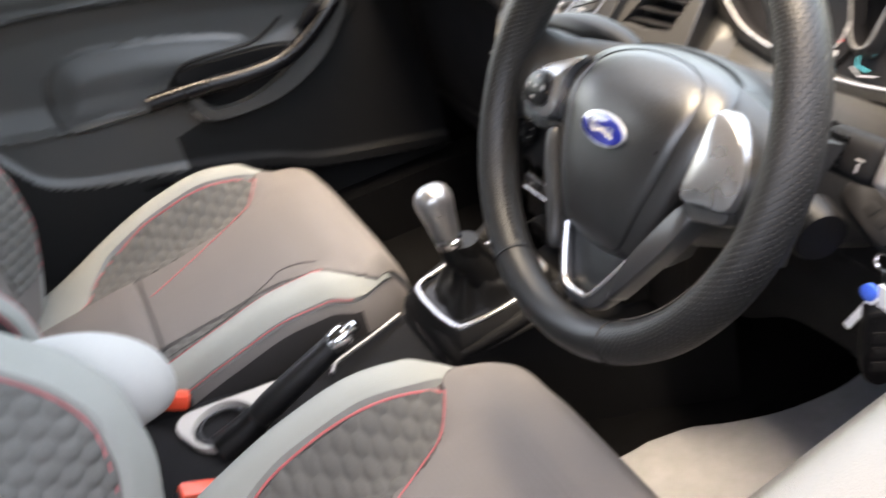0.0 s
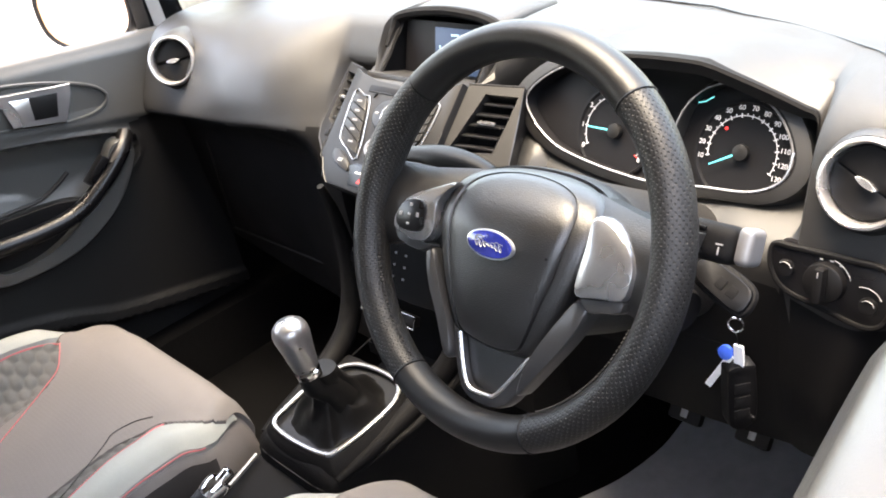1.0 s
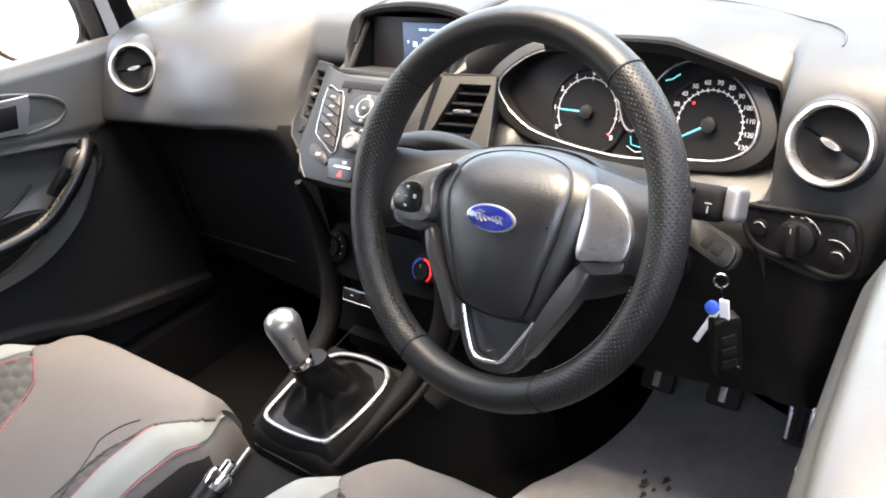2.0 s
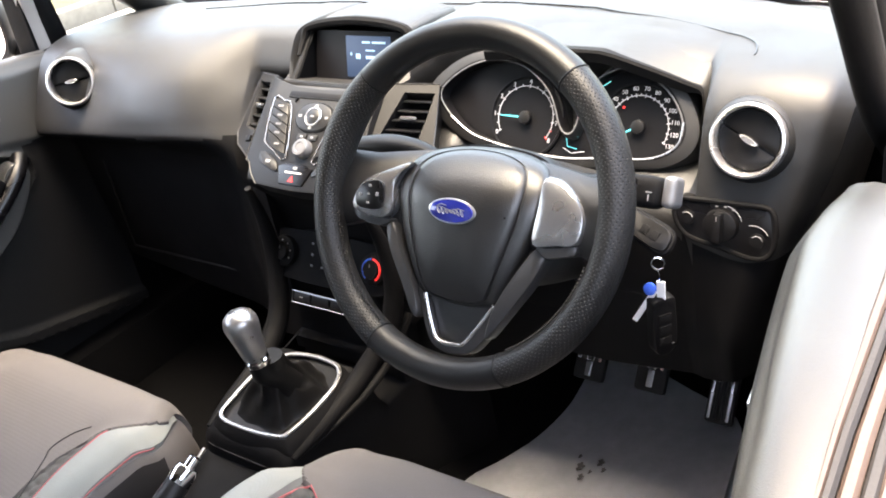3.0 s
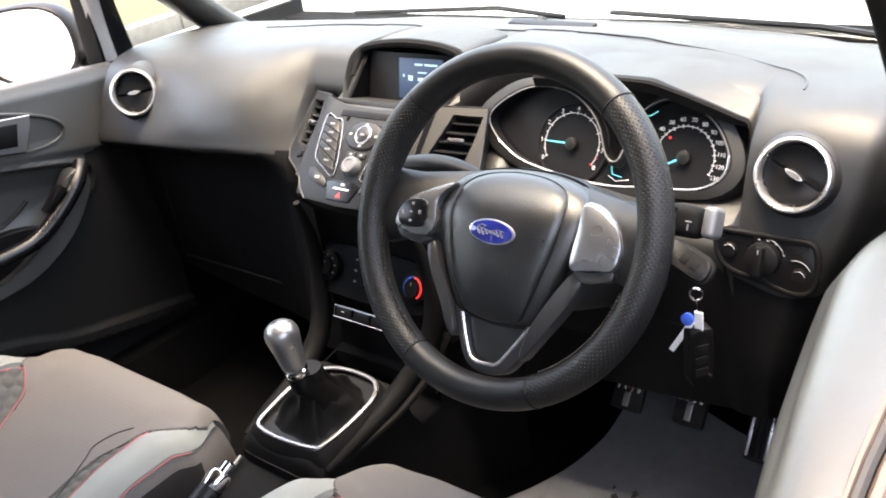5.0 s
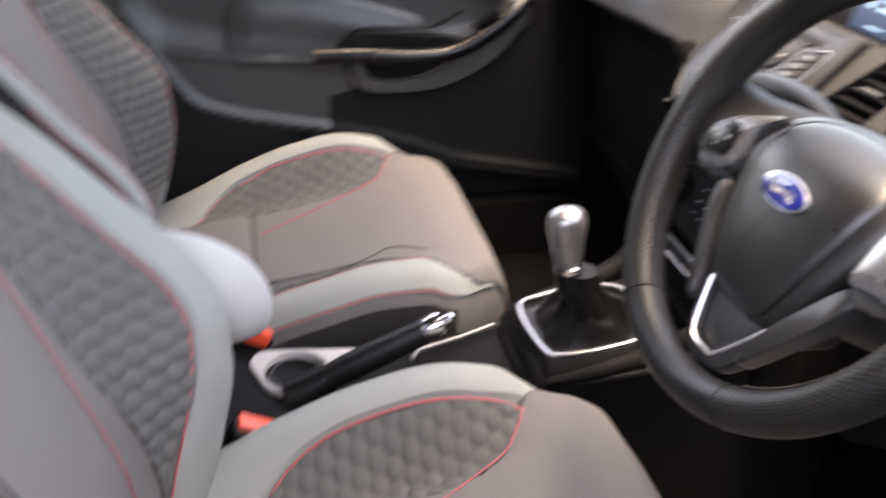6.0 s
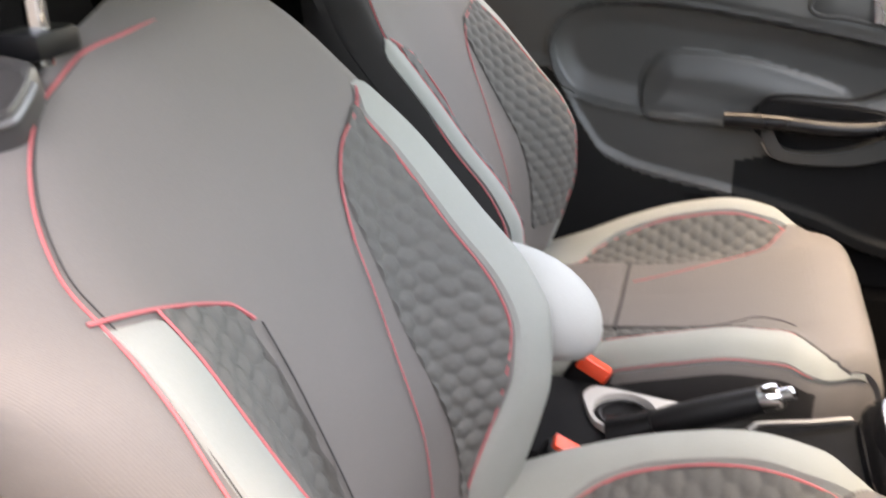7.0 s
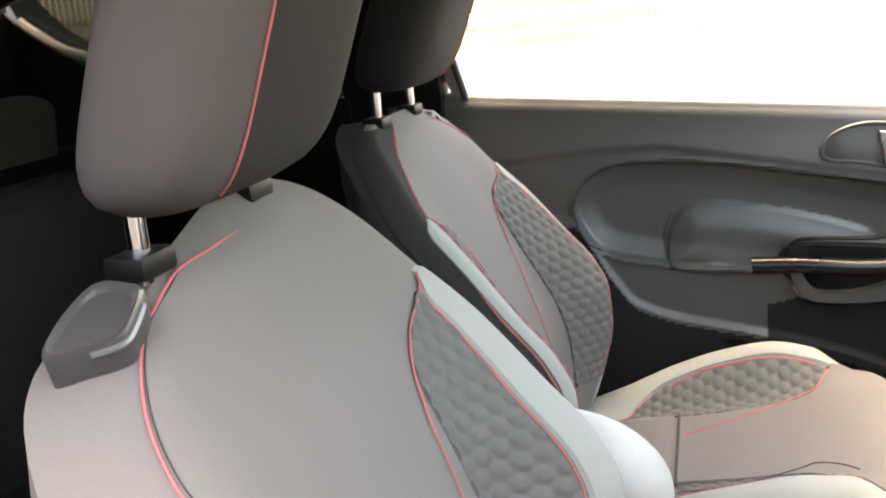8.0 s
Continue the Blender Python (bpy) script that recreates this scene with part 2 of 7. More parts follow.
def prism(poly, origin, u, v, n, depth, bevel=0.002, bm=None):
    """A flat plate: a 2D outline in the frame (origin, u, v), thickened by depth against n, its top edge rounded."""
    bm = bm or bmesh.new()
    o, u, v, n = Vector(origin), Vector(u), Vector(v), Vector(n).normalized()
    cx, cy = sum(p[0] for p in poly) / len(poly), sum(p[1] for p in poly) / len(poly)
    size = max(max(abs(p[0] - cx), abs(p[1] - cy)) for p in poly)
    k = 1 - min(0.4, bevel / size)
    rings = [[o + u * a + v * b - n * depth for a, b in poly], [o + u * a + v * b - n * bevel for a, b in poly],
             [o + u * (cx + (a - cx) * (k + (1 - k) * 0.7)) + v * (cy + (b - cy) * (k + (1 - k) * 0.7)) - n * bevel * 0.3 for a, b in poly],
             [o + u * (cx + (a - cx) * k) + v * (cy + (b - cy) * k) for a, b in poly]]
    return loft(rings, True, True, bm)


def smooth_poly(poly, per=6, closed=True):
    """Catmull-Rom curve through points of any dimension."""
    n = len(poly)
    out = []
    for i in range(n if closed else n - 1):
        p = [poly[(i + k) % n] if closed else poly[min(max(i + k, 0), n - 1)] for k in (-1, 0, 1, 2)]
        for s in range(per):
            t = s / per
            out.append(tuple(0.5 * (2 * b + (c - a) * t + (2 * a - 5 * b + 4 * c - d) * t * t + (3 * b - a - 3 * c + d) * t ** 3) for a, b, c, d in zip(*p)))
    if not closed:
        out.append(tuple(poly[-1]))
    return out


def curve1(table, x):
    """Smooth interpolation without overshoot in a table of (x, y)."""
    if x <= table[0][0]:
        return table[0][1]
    n = len(table)
    for i in range(n - 1):
        (a, fa), (b, fb) = table[i], table[i + 1]
        if x <= b and b - a < 1e-9:
            return fb
        if x <= b:
            def slope(k):
                if k == 0 or k == n - 1:
                    p, q = (table[0], table[1]) if k == 0 else (table[-2], table[-1])
                    return (q[1] - p[1]) / max(1e-9, q[0] - p[0])
                d0 = (table[k][1] - table[k - 1][1]) / max(1e-9, table[k][0] - table[k - 1][0])
                d1 = (table[k + 1][1] - table[k][1]) / max(1e-9, table[k + 1][0] - table[k][0])
                return 0.0 if d0 * d1 <= 0 else 2 * d0 * d1 / (d0 + d1)
            h = b - a
            t = (x - a) / h
            return fa * (1 + 2 * t) * (1 - t) ** 2 + slope(i) * h * t * (1 - t) ** 2 + fb * t * t * (3 - 2 * t) - slope(i + 1) * h * t * t * (1 - t)
    return table[-1][1]


def step(a, b, x):
    t = min(1.0, max(0.0, (x - a) / (b - a)))
    return t * t * (3 - 2 * t)


def patch(f, us, vs, lift=0.0, bm=None, relief=None, out=(0, 1, 0)):
    """A sheet on the surface f(u, v), lifted along its normal, with a rolled-in rim."""
    bm = bm or bmesh.new()
    e = 1e-3
    nu, nv = len(us), len(vs)
    g = {}
    for i, u in enumerate(us):
        for j, v in enumerate(vs):
            p = f(u, v)
            n = (f(u + e, v) - f(u - e, v)).cross(f(u, v + e) - f(u, v - e))
            n = n.normalized() if n.length > 1e-12 else Vector((0, 0, 1))
            n = -n if n.dot(Vector(out)) < 0 else n
            rim = i in (0, nu - 1) or j in (0, nv - 1)
            h = -0.004 if rim else lift + (relief(u, v) if relief else 0)
            g[i, j] = bm.verts.new(p + n * h)
    for i in range(nu - 1):
        for j in range(nv - 1):
            bm.faces.new((g[i, j], g[i + 1, j], g[i + 1, j + 1], g[i, j + 1]))
    return bm


def linspace(a, b, n):
    return [a + (b - a) * i / (n - 1) for i in range(n)]


# ---- car shell ----
def belt(y):
    """Height of the door's window sill along the car."""
    return 0.994 - 0.096 * y


def car_shell():
    car = thing("car_body", "white hatchback body shell with dark cabin trim", "car", kind="structure")
    # floor with a centre tunnel
    prof = [(-0.74, 0.40), (-0.66, 0.38), (-0.62, 0.285), (-0.16, 0.28), (-0.11, 0.33), (-0.08, 0.40), (0.08, 0.40), (0.11, 0.33), (0.16, 0.28), (0.62, 0.285), (0.66, 0.38), (0.74, 0.40), (0.74, 0.2), (-0.74, 0.2)]
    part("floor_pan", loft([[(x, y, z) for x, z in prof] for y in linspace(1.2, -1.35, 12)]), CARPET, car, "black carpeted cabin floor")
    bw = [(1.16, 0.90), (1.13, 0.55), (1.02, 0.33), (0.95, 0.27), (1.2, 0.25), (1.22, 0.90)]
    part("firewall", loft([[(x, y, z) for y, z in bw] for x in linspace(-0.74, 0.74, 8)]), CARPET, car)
    roof = []
    # front edge extended, out of view, to keep light off the console
    for y in linspace(0.48, -1.25, 15):
        zc = 1.445 - 0.03 * ((y + 0.4) / 0.9) ** 2
        ring = [(x, y, zc - 0.05 * (abs(x) / 0.62) ** 3) for x in linspace(-0.62, 0.62, 15)]
        ring += [(x, y, zc + 0.03 - 0.05 * (abs(x) / 0.62) ** 3) for x in linspace(0.62, -0.62, 15)]
        roof.append(ring)
    ceil = part("ceiling", loft(roof), HEADLINER)
    tagged(ceil, "pale fabric roof lining of the car", "ceiling", kind="structure")
    for s in (-1, 1):
        # windscreen pillar, quarter-light post, roof rail, centre pillar
        a = [(s * 0.71, 1.12, 0.84), (s * 0.695, 1.0, 0.92), (s * 0.67, 0.85, 1.045), (s * 0.645, 0.60, 1.25), (s * 0.615, 0.36, 1.41)]
        if s > 0:
            a = [(0.712, 0.86, 0.80), (0.697, 0.76, 0.88), (0.690, 0.675, 0.96), (0.678, 0.570, 1.11), (0.655, 0.45, 1.27), (0.622, 0.35, 1.40)]
            for k, rr in ((-0.014, 0.016), (0.016, 0.012)):
                part("windscreen_pillar", tube(smooth_poly([(x, y + k, z + 0.7 * k) for x, y, z in a], 5, False), rr, 12), LOWER, car, "black windscreen pillar trim")
            continue_from = [(0.70, 1.0, 0.80), (0.69, 0.84, 0.86)]
            part("pillar_base", tube(continue_from, 0.03, 10), LOWER, car)
        else:
            part("windscreen_pillar", tube(smooth_poly(a, 5, False), 0.038, 12, flat=0.8), DASH, car)
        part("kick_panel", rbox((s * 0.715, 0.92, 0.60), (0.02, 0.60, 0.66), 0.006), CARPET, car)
        r = [(s * 0.635, 0.38, 1.375), (s * 0.645, 0.0, 1.385), (s * 0.645, -0.5, 1.38), (s * 0.62, -1.0, 1.355), (s * 0.60, -1.25, 1.31)]
        part("roof_rail", tube(smooth_poly(r, 5, False), 0.042, 10), BLACK, car)
        part("centre_pillar", loft([[(s * (x + dx), y + dy, z) for dx, dy in ((-0.03, -0.07), (0.03, -0.07), (0.03, 0.06 if s > 0 else 0.12), (-0.03, 0.06 if s > 0 else 0.12))] for x, y, z in ((0.70, -0.47, 0.38), (0.71, -0.47, 0.8), (0.70, -0.46, 1.03), (0.66, -0.46, 1.25), (0.625, -0.48, 1.41))]), LOWER, car)
        qp = [(-0.52, 0.30), (-0.52, 1.04), (-0.8, 1.092), (-1.09, 1.15), (-1.215, 1.228), (-1.30, 1.32), (-1.36, 0.95), (-1.36, 0.30)]
        part("quarter_panel", loft([[(s * x, y, z) for y, z in qp] for x in (0.66, 0.665, 0.79, 0.80)]), LOWER, car, "dark trimmed rear quarter panel")
        part("rear_skin", loft([[(s * x, y, z) for x, z in ((0.805, 0.30), (0.835, 0.34), (0.845, 0.62), (0.832, 0.86), (0.805, b))] for y, b in ((-0.445, 1.02), (-0.80, 1.085), (-1.09, 1.145), (-1.36, 1.20), (-1.42, 1.10))], False, False), WHITEPAINT, car, "white painted rear side")
        part("rear_pillar", loft([[(s * (0.62 + dx), y + dy, z) for dx, dy in ((-0.05, -0.1), (0.05, -0.1), (0.05, 0.1), (-0.05, 0.1))] for y, z in ((-1.36, 1.05), (-1.36, 1.22), (-1.34, 1.40))]), LOWER, car)
        part("quarter_window", loft([[(s * 0.69, -0.53, 1.03), (s * 0.655, -0.53, 1.36), (s * 0.655, -1.25, 1.32), (s * 0.69, -1.23, 1.22), (s * 0.69, -1.09, 1.14)], [(s * 0.694, -0.53, 1.03), (s * 0.659, -0.53, 1.36), (s * 0.659, -1.25, 1.32), (s * 0.694, -1.23, 1.22), (s * 0.694, -1.09, 1.14)]]), TINTED, car, "tinted quarter glass")
        part("window_trim", tube(smooth_poly([(s * 0.672, -0.54, 1.056), (s * 0.672, -0.8, 1.112), (s * 0.672, -1.09, 1.168), (s * 0.668, -1.19, 1.222), (s * 0.665, -1.225, 1.25)], 4, False), 0.011, 8), PALEPLASTIC, car, "pale window surround")
        # outer skin below the windscreen
        part("front_wing", loft([[(s * 0.755, 1.0, 0.30), (s * 0.82, 1.0, 0.35), (s * 0.83, 1.0, 0.75), (s * 0.77, 1.0, 0.89), (s * 0.75, 1.0, 0.86)], [(s * 0.755, 1.9, 0.40), (s * 0.80, 1.9, 0.45), (s * 0.80, 1.9, 0.70), (s * 0.70, 1.9, 0.78), (s * 0.68, 1.9, 0.72)]]), WHITEPAINT, car)
    part("bonnet", loft([[(x, y - bow * (x / 0.7) ** 2, z - 0.05 * (abs(x) / 0.76) ** 2) for x in linspace(-0.76, 0.76, 12)] + [(x, y - bow * (x / 0.7) ** 2, z - 0.03 - 0.05 * (abs(x) / 0.76) ** 2) for x in linspace(0.76, -0.76, 12)] for y, z, bow in ((1.172, 0.897, 0.11), (1.6, 0.855, 0.06), (1.95, 0.77, 0.05))]), WHITEPAINT, car, "white painted bonnet")
    part("scuttle", loft([[(x, 1.13 + a - 0.11 * (x / 0.7) ** 2, 0.905 + b) for a, b in ((0, 0), (0.010, 0.003), (0.024, -0.002), (0.034, -0.03), (0.03, -0.06), (0.0, -0.05))] for x in linspace(-0.74, 0.74, 14)]), BLACK, car, "black windscreen scuttle")
    ws = [[(x * w, y - 0.11 * (x / 0.7) ** 2 * k, z) for x in linspace(-0.70, 0.70, 12)] for w, y, z, k in ((1.0, 1.155, 0.915, 1), (0.96, 0.93, 1.08, 0.9), (0.92, 0.70, 1.25, 0.7), (0.87, 0.49, 1.40, 0.3))]
    bm = loft([r + [(a, b + 0.004, c + 0.003) for a, b, c in r[::-1]] for r in ws])
    part("windscreen", bm, GLASS, car, "clear laminated windscreen").visible_shadow = False
    for x0, x1 in ((-0.45, 0.02), (0.10, 0.62)):
        part("wiper", tube([(x0, 1.17 - 0.11 * (x0 / 0.7) ** 2, 0.925), (x0 * 0.3 + x1 * 0.7, 1.155 - 0.11 * (x1 / 0.8) ** 2, 0.932), (x1, 1.15 - 0.11 * (x1 / 0.7) ** 2, 0.92)], 0.0045, 6), BLACK, car)
    # tailgate with its window
    tg = [[(-0.64, y, z), (0.64, y, z), (0.64, y - 0.05, z), (-0.64, y - 0.05, z)] for y, z in ((-1.36, 0.30), (-1.40, 0.80), (-1.37, 1.06))]
    part("tailgate", loft(tg), LOWER, car)
    part("tailgate_skin", loft([[(x, y, z) for x in linspace(-0.80, 0.80, 9)] for y, z in ((-1.43, 0.30), (-1.47, 0.60), (-1.46, 0.85), (-1.43, 1.06))], False, False), WHITEPAINT, car, "white painted tailgate")
    part("rear_window", loft([[(-0.60, -1.36, 1.07), (0.60, -1.36, 1.07), (0.55, -1.22, 1.38), (-0.55, -1.22, 1.38)], [(-0.60, -1.364, 1.07), (0.60, -1.364, 1.07), (0.55, -1.224, 1.38), (-0.55, -1.224, 1.38)]]), TINTED, car, "tinted rear glass")
    part("parcel_shelf", rbox((0, -1.2, 0.98), (1.28, 0.34, 0.03), 0.008), CARPET, car)
    return car


car_shell()


# ---- seats ----
BACK_W = [(0.45, 0.21), (0.52, 0.235), (0.62, 0.258), (0.75, 0.262), (0.86, 0.256), (0.92, 0.243), (0.96, 0.225), (0.99, 0.204), (1.01, 0.182), (1.025, 0.152), (1.036, 0.11), (1.042, 0.06)]
BACK_EDGE = [(0.45, -0.09), (0.55, -0.056), (0.62, -0.042), (0.68, -0.045), (0.73, -0.066), (0.79, -0.115), (0.86, -0.172), (0.92, -0.227), (0.98, -0.272), (1.04, -0.325)]
BACK_MID = [(0.45, -0.115), (0.62, -0.125), (0.75, -0.163), (0.86, -0.21), (0.93, -0.245), (0.98, -0.27), (1.01, -0.29), (1.04, -0.33)]
BACK_REAR = [(0.45, -0.225), (0.62, -0.25), (0.80, -0.295), (0.92, -0.325), (0.98, -0.338), (1.01, -0.346), (1.04, -0.345)]
CUSH_MID = [(-0.14, 0.465), (0.0, 0.482), (0.15, 0.502), (0.30, 0.528), (0.36, 0.538), (0.39, 0.537), (0.408, 0.522), (0.418, 0.495), (0.425, 0.455), (0.427, 0.40)]
CUSH_EDGE = [(-0.14, 0.455), (-0.03, 0.494), (0.07, 0.539), (0.15, 0.566), (0.23, 0.580), (0.29, 0.570), (0.325, 0.546), (0.35, 0.533), (0.375, 0.535), (0.392, 0.531), (0.408, 0.514), (0.418, 0.488), (0.425, 0.448), (0.427, 0.40)]
CUSH_W = [(-0.14, 0.225), (0.0, 0.245), (0.2, 0.255), (0.32, 0.252), (0.36, 0.232), (0.39, 0.208), (0.41, 0.196), (0.427, 0.185)]


def hexes(u, v, size):
    """Height of a quilted honeycomb: 1 in the middle of a cell, 0 at its seams."""
    best, second = 9.0, 9.0
    r = math.sqrt(3) * size
    row = round(v / (1.5 * size))
    for k in (row - 1, row, row + 1):
        off = r / 2 if k % 2 else 0.0
        c = round((u - off) / r)
        for j in (c - 1, c, c + 1):
            d = math.hypot(u - off - j * r, v - 1.5 * size * k)
            if d < best:
                best, second = d, best
            elif d < second:
                second = d
    return min(1.0, (second - best) / size)


def front_seat(name, cx, dy, dz, back_dy, outer, label, driver=False):
    """A sports seat with its middle at cx; back_dy moves the backrest on its own; outer: which side the door is on; driver: its seams run lower and its outer bolster has a mesh insert."""
    seat = thing(name, label, "car seat", (cx, 0.1 + dy, 0.29), group="front seats")

    def back(s, z):
        a = abs(s)
        w = curve1(BACK_W, z)
        ye, ym = curve1(BACK_EDGE, z), curve1(BACK_MID, z)
        y = ym + (ye - ym) * step(0.38, 0.86, a)
        x = s * w
        z -= (0.2 * dz + (0.034 * step(-0.6, 0.8, s * outer) + 0.030 * step(0.60, 1.0, s * outer) if driver else 0.0)) * step(0.84, 1.0, z)
        if a > 0.86:
            y -= 0.05 * ((a - 0.86) / 0.14) ** 2
        return Vector((cx + x, y + back_dy, z + dz))

    def cushion(s, y):
        a = abs(s)
        zm, ze = curve1(CUSH_MID, y), curve1(CUSH_EDGE, y)
        z = zm + (ze - zm) * step(0.50, 0.84, a) - 0.006 * (1 - a) * step(0.36, 0.1, y)
        if a > 0.86:
            z -= 0.035 * ((a - 0.86) / 0.14) ** 2
        if not driver and s * outer < 0:
            # the inner bolster is flatter
            z -= curve1([(-0.14, 0.022), (0.12, 0.022), (0.25, 0.013), (0.31, 0.0), (0.35, -0.010), (0.39, -0.006), (0.427, 0.0)], y) * step(0.5, 0.84, a)
        return Vector((cx + s * curve1(CUSH_W, y), y + dy, z + dz))

    lag = 0.0 if driver else -0.04  # where the cushion's inserts begin
    ss = [-1, -0.97, -0.93, -0.88, -0.82, -0.75, -0.68, -0.6, -0.52, -0.44, -0.36, -0.24, -0.12]
    ss = ss + [0.0] + [-q for q in ss[::-1]]
    # the backrest's body
    rings = []
    for z in linspace(0.45, 0.975, 44) + [0.983, 0.99, 0.998, 1.005, 1.011, 1.016, 1.021, 1.025, 1.032, 1.038]:
        w, yr = curve1(BACK_W, z), curve1(BACK_REAR, z) + back_dy
        ring = [back(s, z) for s in ss]
        e = ring[-1].y
        for k, t in ((1.0, 0.35), (0.99, 0.7), (0.94, 0.93), (0.8, 1.0), (0.4, 1.02), (-0.4, 1.02), (-0.8, 1.0), (-0.94, 0.93), (-0.99, 0.7), (-1.0, 0.35)):
            ring.append(Vector((cx + w * k, e + (yr - e) * t, z + dz - (0.045 * min(1.0, t) + 0.2 * dz + (0.034 * step(-0.6, 0.8, k * outer) + 0.030 * step(0.60, 1.0, k * outer) if driver else 0.0)) * step(0.84, 1.0, z))))
        rings.append(ring)
    bm = loft(rings)
    # inner side takes the darker colour, outer side stays grey-brown
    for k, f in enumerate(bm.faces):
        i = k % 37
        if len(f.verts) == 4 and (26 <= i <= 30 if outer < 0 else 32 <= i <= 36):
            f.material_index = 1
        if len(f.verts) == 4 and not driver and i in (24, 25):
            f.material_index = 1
    part("backrest", bm, (FABRIC, FABRIC_DARK), seat, "grey-brown fabric backrest with side bolsters")
    rings = []
    for y in linspace(-0.14, 0.39, 48) + linspace(0.396, 0.42, 6) + [0.4245, 0.426]:
        w = curve1(CUSH_W, y)
        ring = [cushion(s, y) - Vector((0, 0, 0.004)) for s in ss]
        e = ring[-1].z
        zb = 0.36 + dz
        for k, t in ((1.0, 0.3), (1.0, 0.7), (0.95, 1.0), (0.4, 1.0), (-0.4, 1.0), (-0.95, 1.0), (-1.0, 0.7), (-1.0, 0.3)):
            ring.append(Vector((cx + w * k, y + dy, e + (zb - e) * t)))
        rings.append(ring)
    bm = loft(rings)
    # darker colour on both sides, except at the front end
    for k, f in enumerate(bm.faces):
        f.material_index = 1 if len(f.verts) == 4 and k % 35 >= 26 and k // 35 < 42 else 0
    part("seat_cushion", bm, (FABRIC, FABRIC_DARK), seat, "grey-brown fabric seat cushion with dark sides")
    part("seat_base", rbox((cx, 0.12 + dy, 0.335), (0.42, 0.46, 0.07), 0.02), BLACK, seat)
    for s in (-1, 1):
        part("seat_rail", rbox((cx + s * 0.19, 0.1 + dy, 0.295), (0.035, 0.5, 0.03), 0.006), BLACK, seat)
        # pale edge of the backrest and of the cushion
        worn = driver and s == outer
        b_tab = [(0.50, 0.52), (0.55, 0.53), (0.6, 0.61), (0.65, 0.67), (0.725, 0.70), (0.8, 0.69), (0.89, 0.69), (0.905, 0.72)] if driver else [(0.50, 0.80), (0.6, 0.845), (0.75, 0.845), (0.86, 0.80), (0.905, 0.76)]
        a_tab = [(0.50, 0.50), (0.55, 0.50), (0.592, 0.475), (0.74, 0.375), (0.82, 0.39), (0.86, 0.44), (0.885, 0.55), (0.905, 0.70)] if driver else [(0.50, 0.60), (0.55, 0.55), (0.70, 0.50), (0.80, 0.45), (0.86, 0.44), (0.885, 0.52), (0.905, 0.74)]
        if worn:
            a_tab, b_tab = [(0.50, 0.28), (0.68, 0.275), (0.90, 0.31)], [(0.5, 0.66), (0.65, 0.68), (0.9, 0.675)]

        def crown(q):
            """Height at which the insert ends."""
            return 0.882 + 0.14 * (q - 0.66) - 0.10 * step(0.36, 0.30, q) if worn else 0.905

        def pale(u, v):
            z = 0.47 + 0.455 * v
            lo = curve1(b_tab, z) + (0.0 if worn else 0.09 * step(0.895, 0.925, z))
            hi = curve1([(0.47, 0.985), (0.88, 0.985), (0.925, 0.84)], z) if not worn else curve1([(0.47, 0.95), (0.8, 0.89), (0.9, 0.84)], z)
            if not driver and s != outer:
                hi = min(hi, 0.93)
            q = lo + (hi - lo) * u
            return back(s * q, 0.47 + (crown(q) - 0.47) * v if worn else z)
        part("pale_edge", patch(pale, linspace(0, 1, 12), linspace(0, 1, 48), 0.003), PALE, seat, "pale grey bolster edge")

        def pale_c(u, v):
            y = -0.10 + 0.50 * v
            lo = curve1([(-0.1, 0.45), (lag, 0.45), (lag + 0.02, 0.475), (lag + 0.045, 0.61), (lag + 0.09, 0.715), (0.14, 0.742), (0.22, 0.745), (0.29, 0.73), (0.325, 0.76), (0.375, 0.90), (0.40, 0.95)], y)
            return cushion(s * (lo + (0.985 - lo) * u), y)
        part("pale_edge", patch(pale_c, linspace(0, 1, 12), linspace(0, 1, 80), 0.003, out=(0, 0, 1)), PALE, seat, "pale grey bolster edge")

        def quilt(u, v, flat=False):
            z = 0.53 + 0.375 * v
            a, b = curve1(a_tab, z), curve1(b_tab, z)
            q = a + (b - a) * u
            if worn:
                z = 0.53 + (crown(q) - 0.53) * v
            return (q, z) if flat else back(s * q, z)

        def quilt_relief(u, v):
            q, z = quilt(u, v, True)
            return 0.0035 * hexes(q * 0.29, z, 0.0115)
        part("quilted_insert", patch(quilt, linspace(0, 1, 44), linspace(0, 1, 150), 0.0015, relief=quilt_relief), QUILT, seat, "dark honeycomb-quilted bolster insert")

        def lim_c(y):
            return curve1([(lag - 0.01, 0.44), (0.1, 0.44), (0.2, 0.43), (0.26, 0.48), (0.31, 0.66)], y), curve1([(lag - 0.01, 0.445), (lag + 0.02, 0.475), (lag + 0.045, 0.61), (lag + 0.09, 0.715), (0.14, 0.742), (0.22, 0.745), (0.29, 0.72), (0.31, 0.70)], y)

        def quilt_c(u, v):
            y = lag - 0.01 + (0.32 - lag) * v
            a, b = lim_c(y)
            return cushion(s * (a + (b - a) * u), y)

        def quilt_c_relief(u, v):
            y = lag - 0.01 + (0.32 - lag) * v
            a, b = lim_c(y)
            return 0.0035 * hexes((a + (b - a) * u) * 0.27, y, 0.0115)
        part("quilted_insert", patch(quilt_c, linspace(0, 1, 36), linspace(0, 1, 130), 0.0015, relief=quilt_c_relief, out=(0, 0, 1)), QUILT, seat, "dark honeycomb-quilted cushion insert")
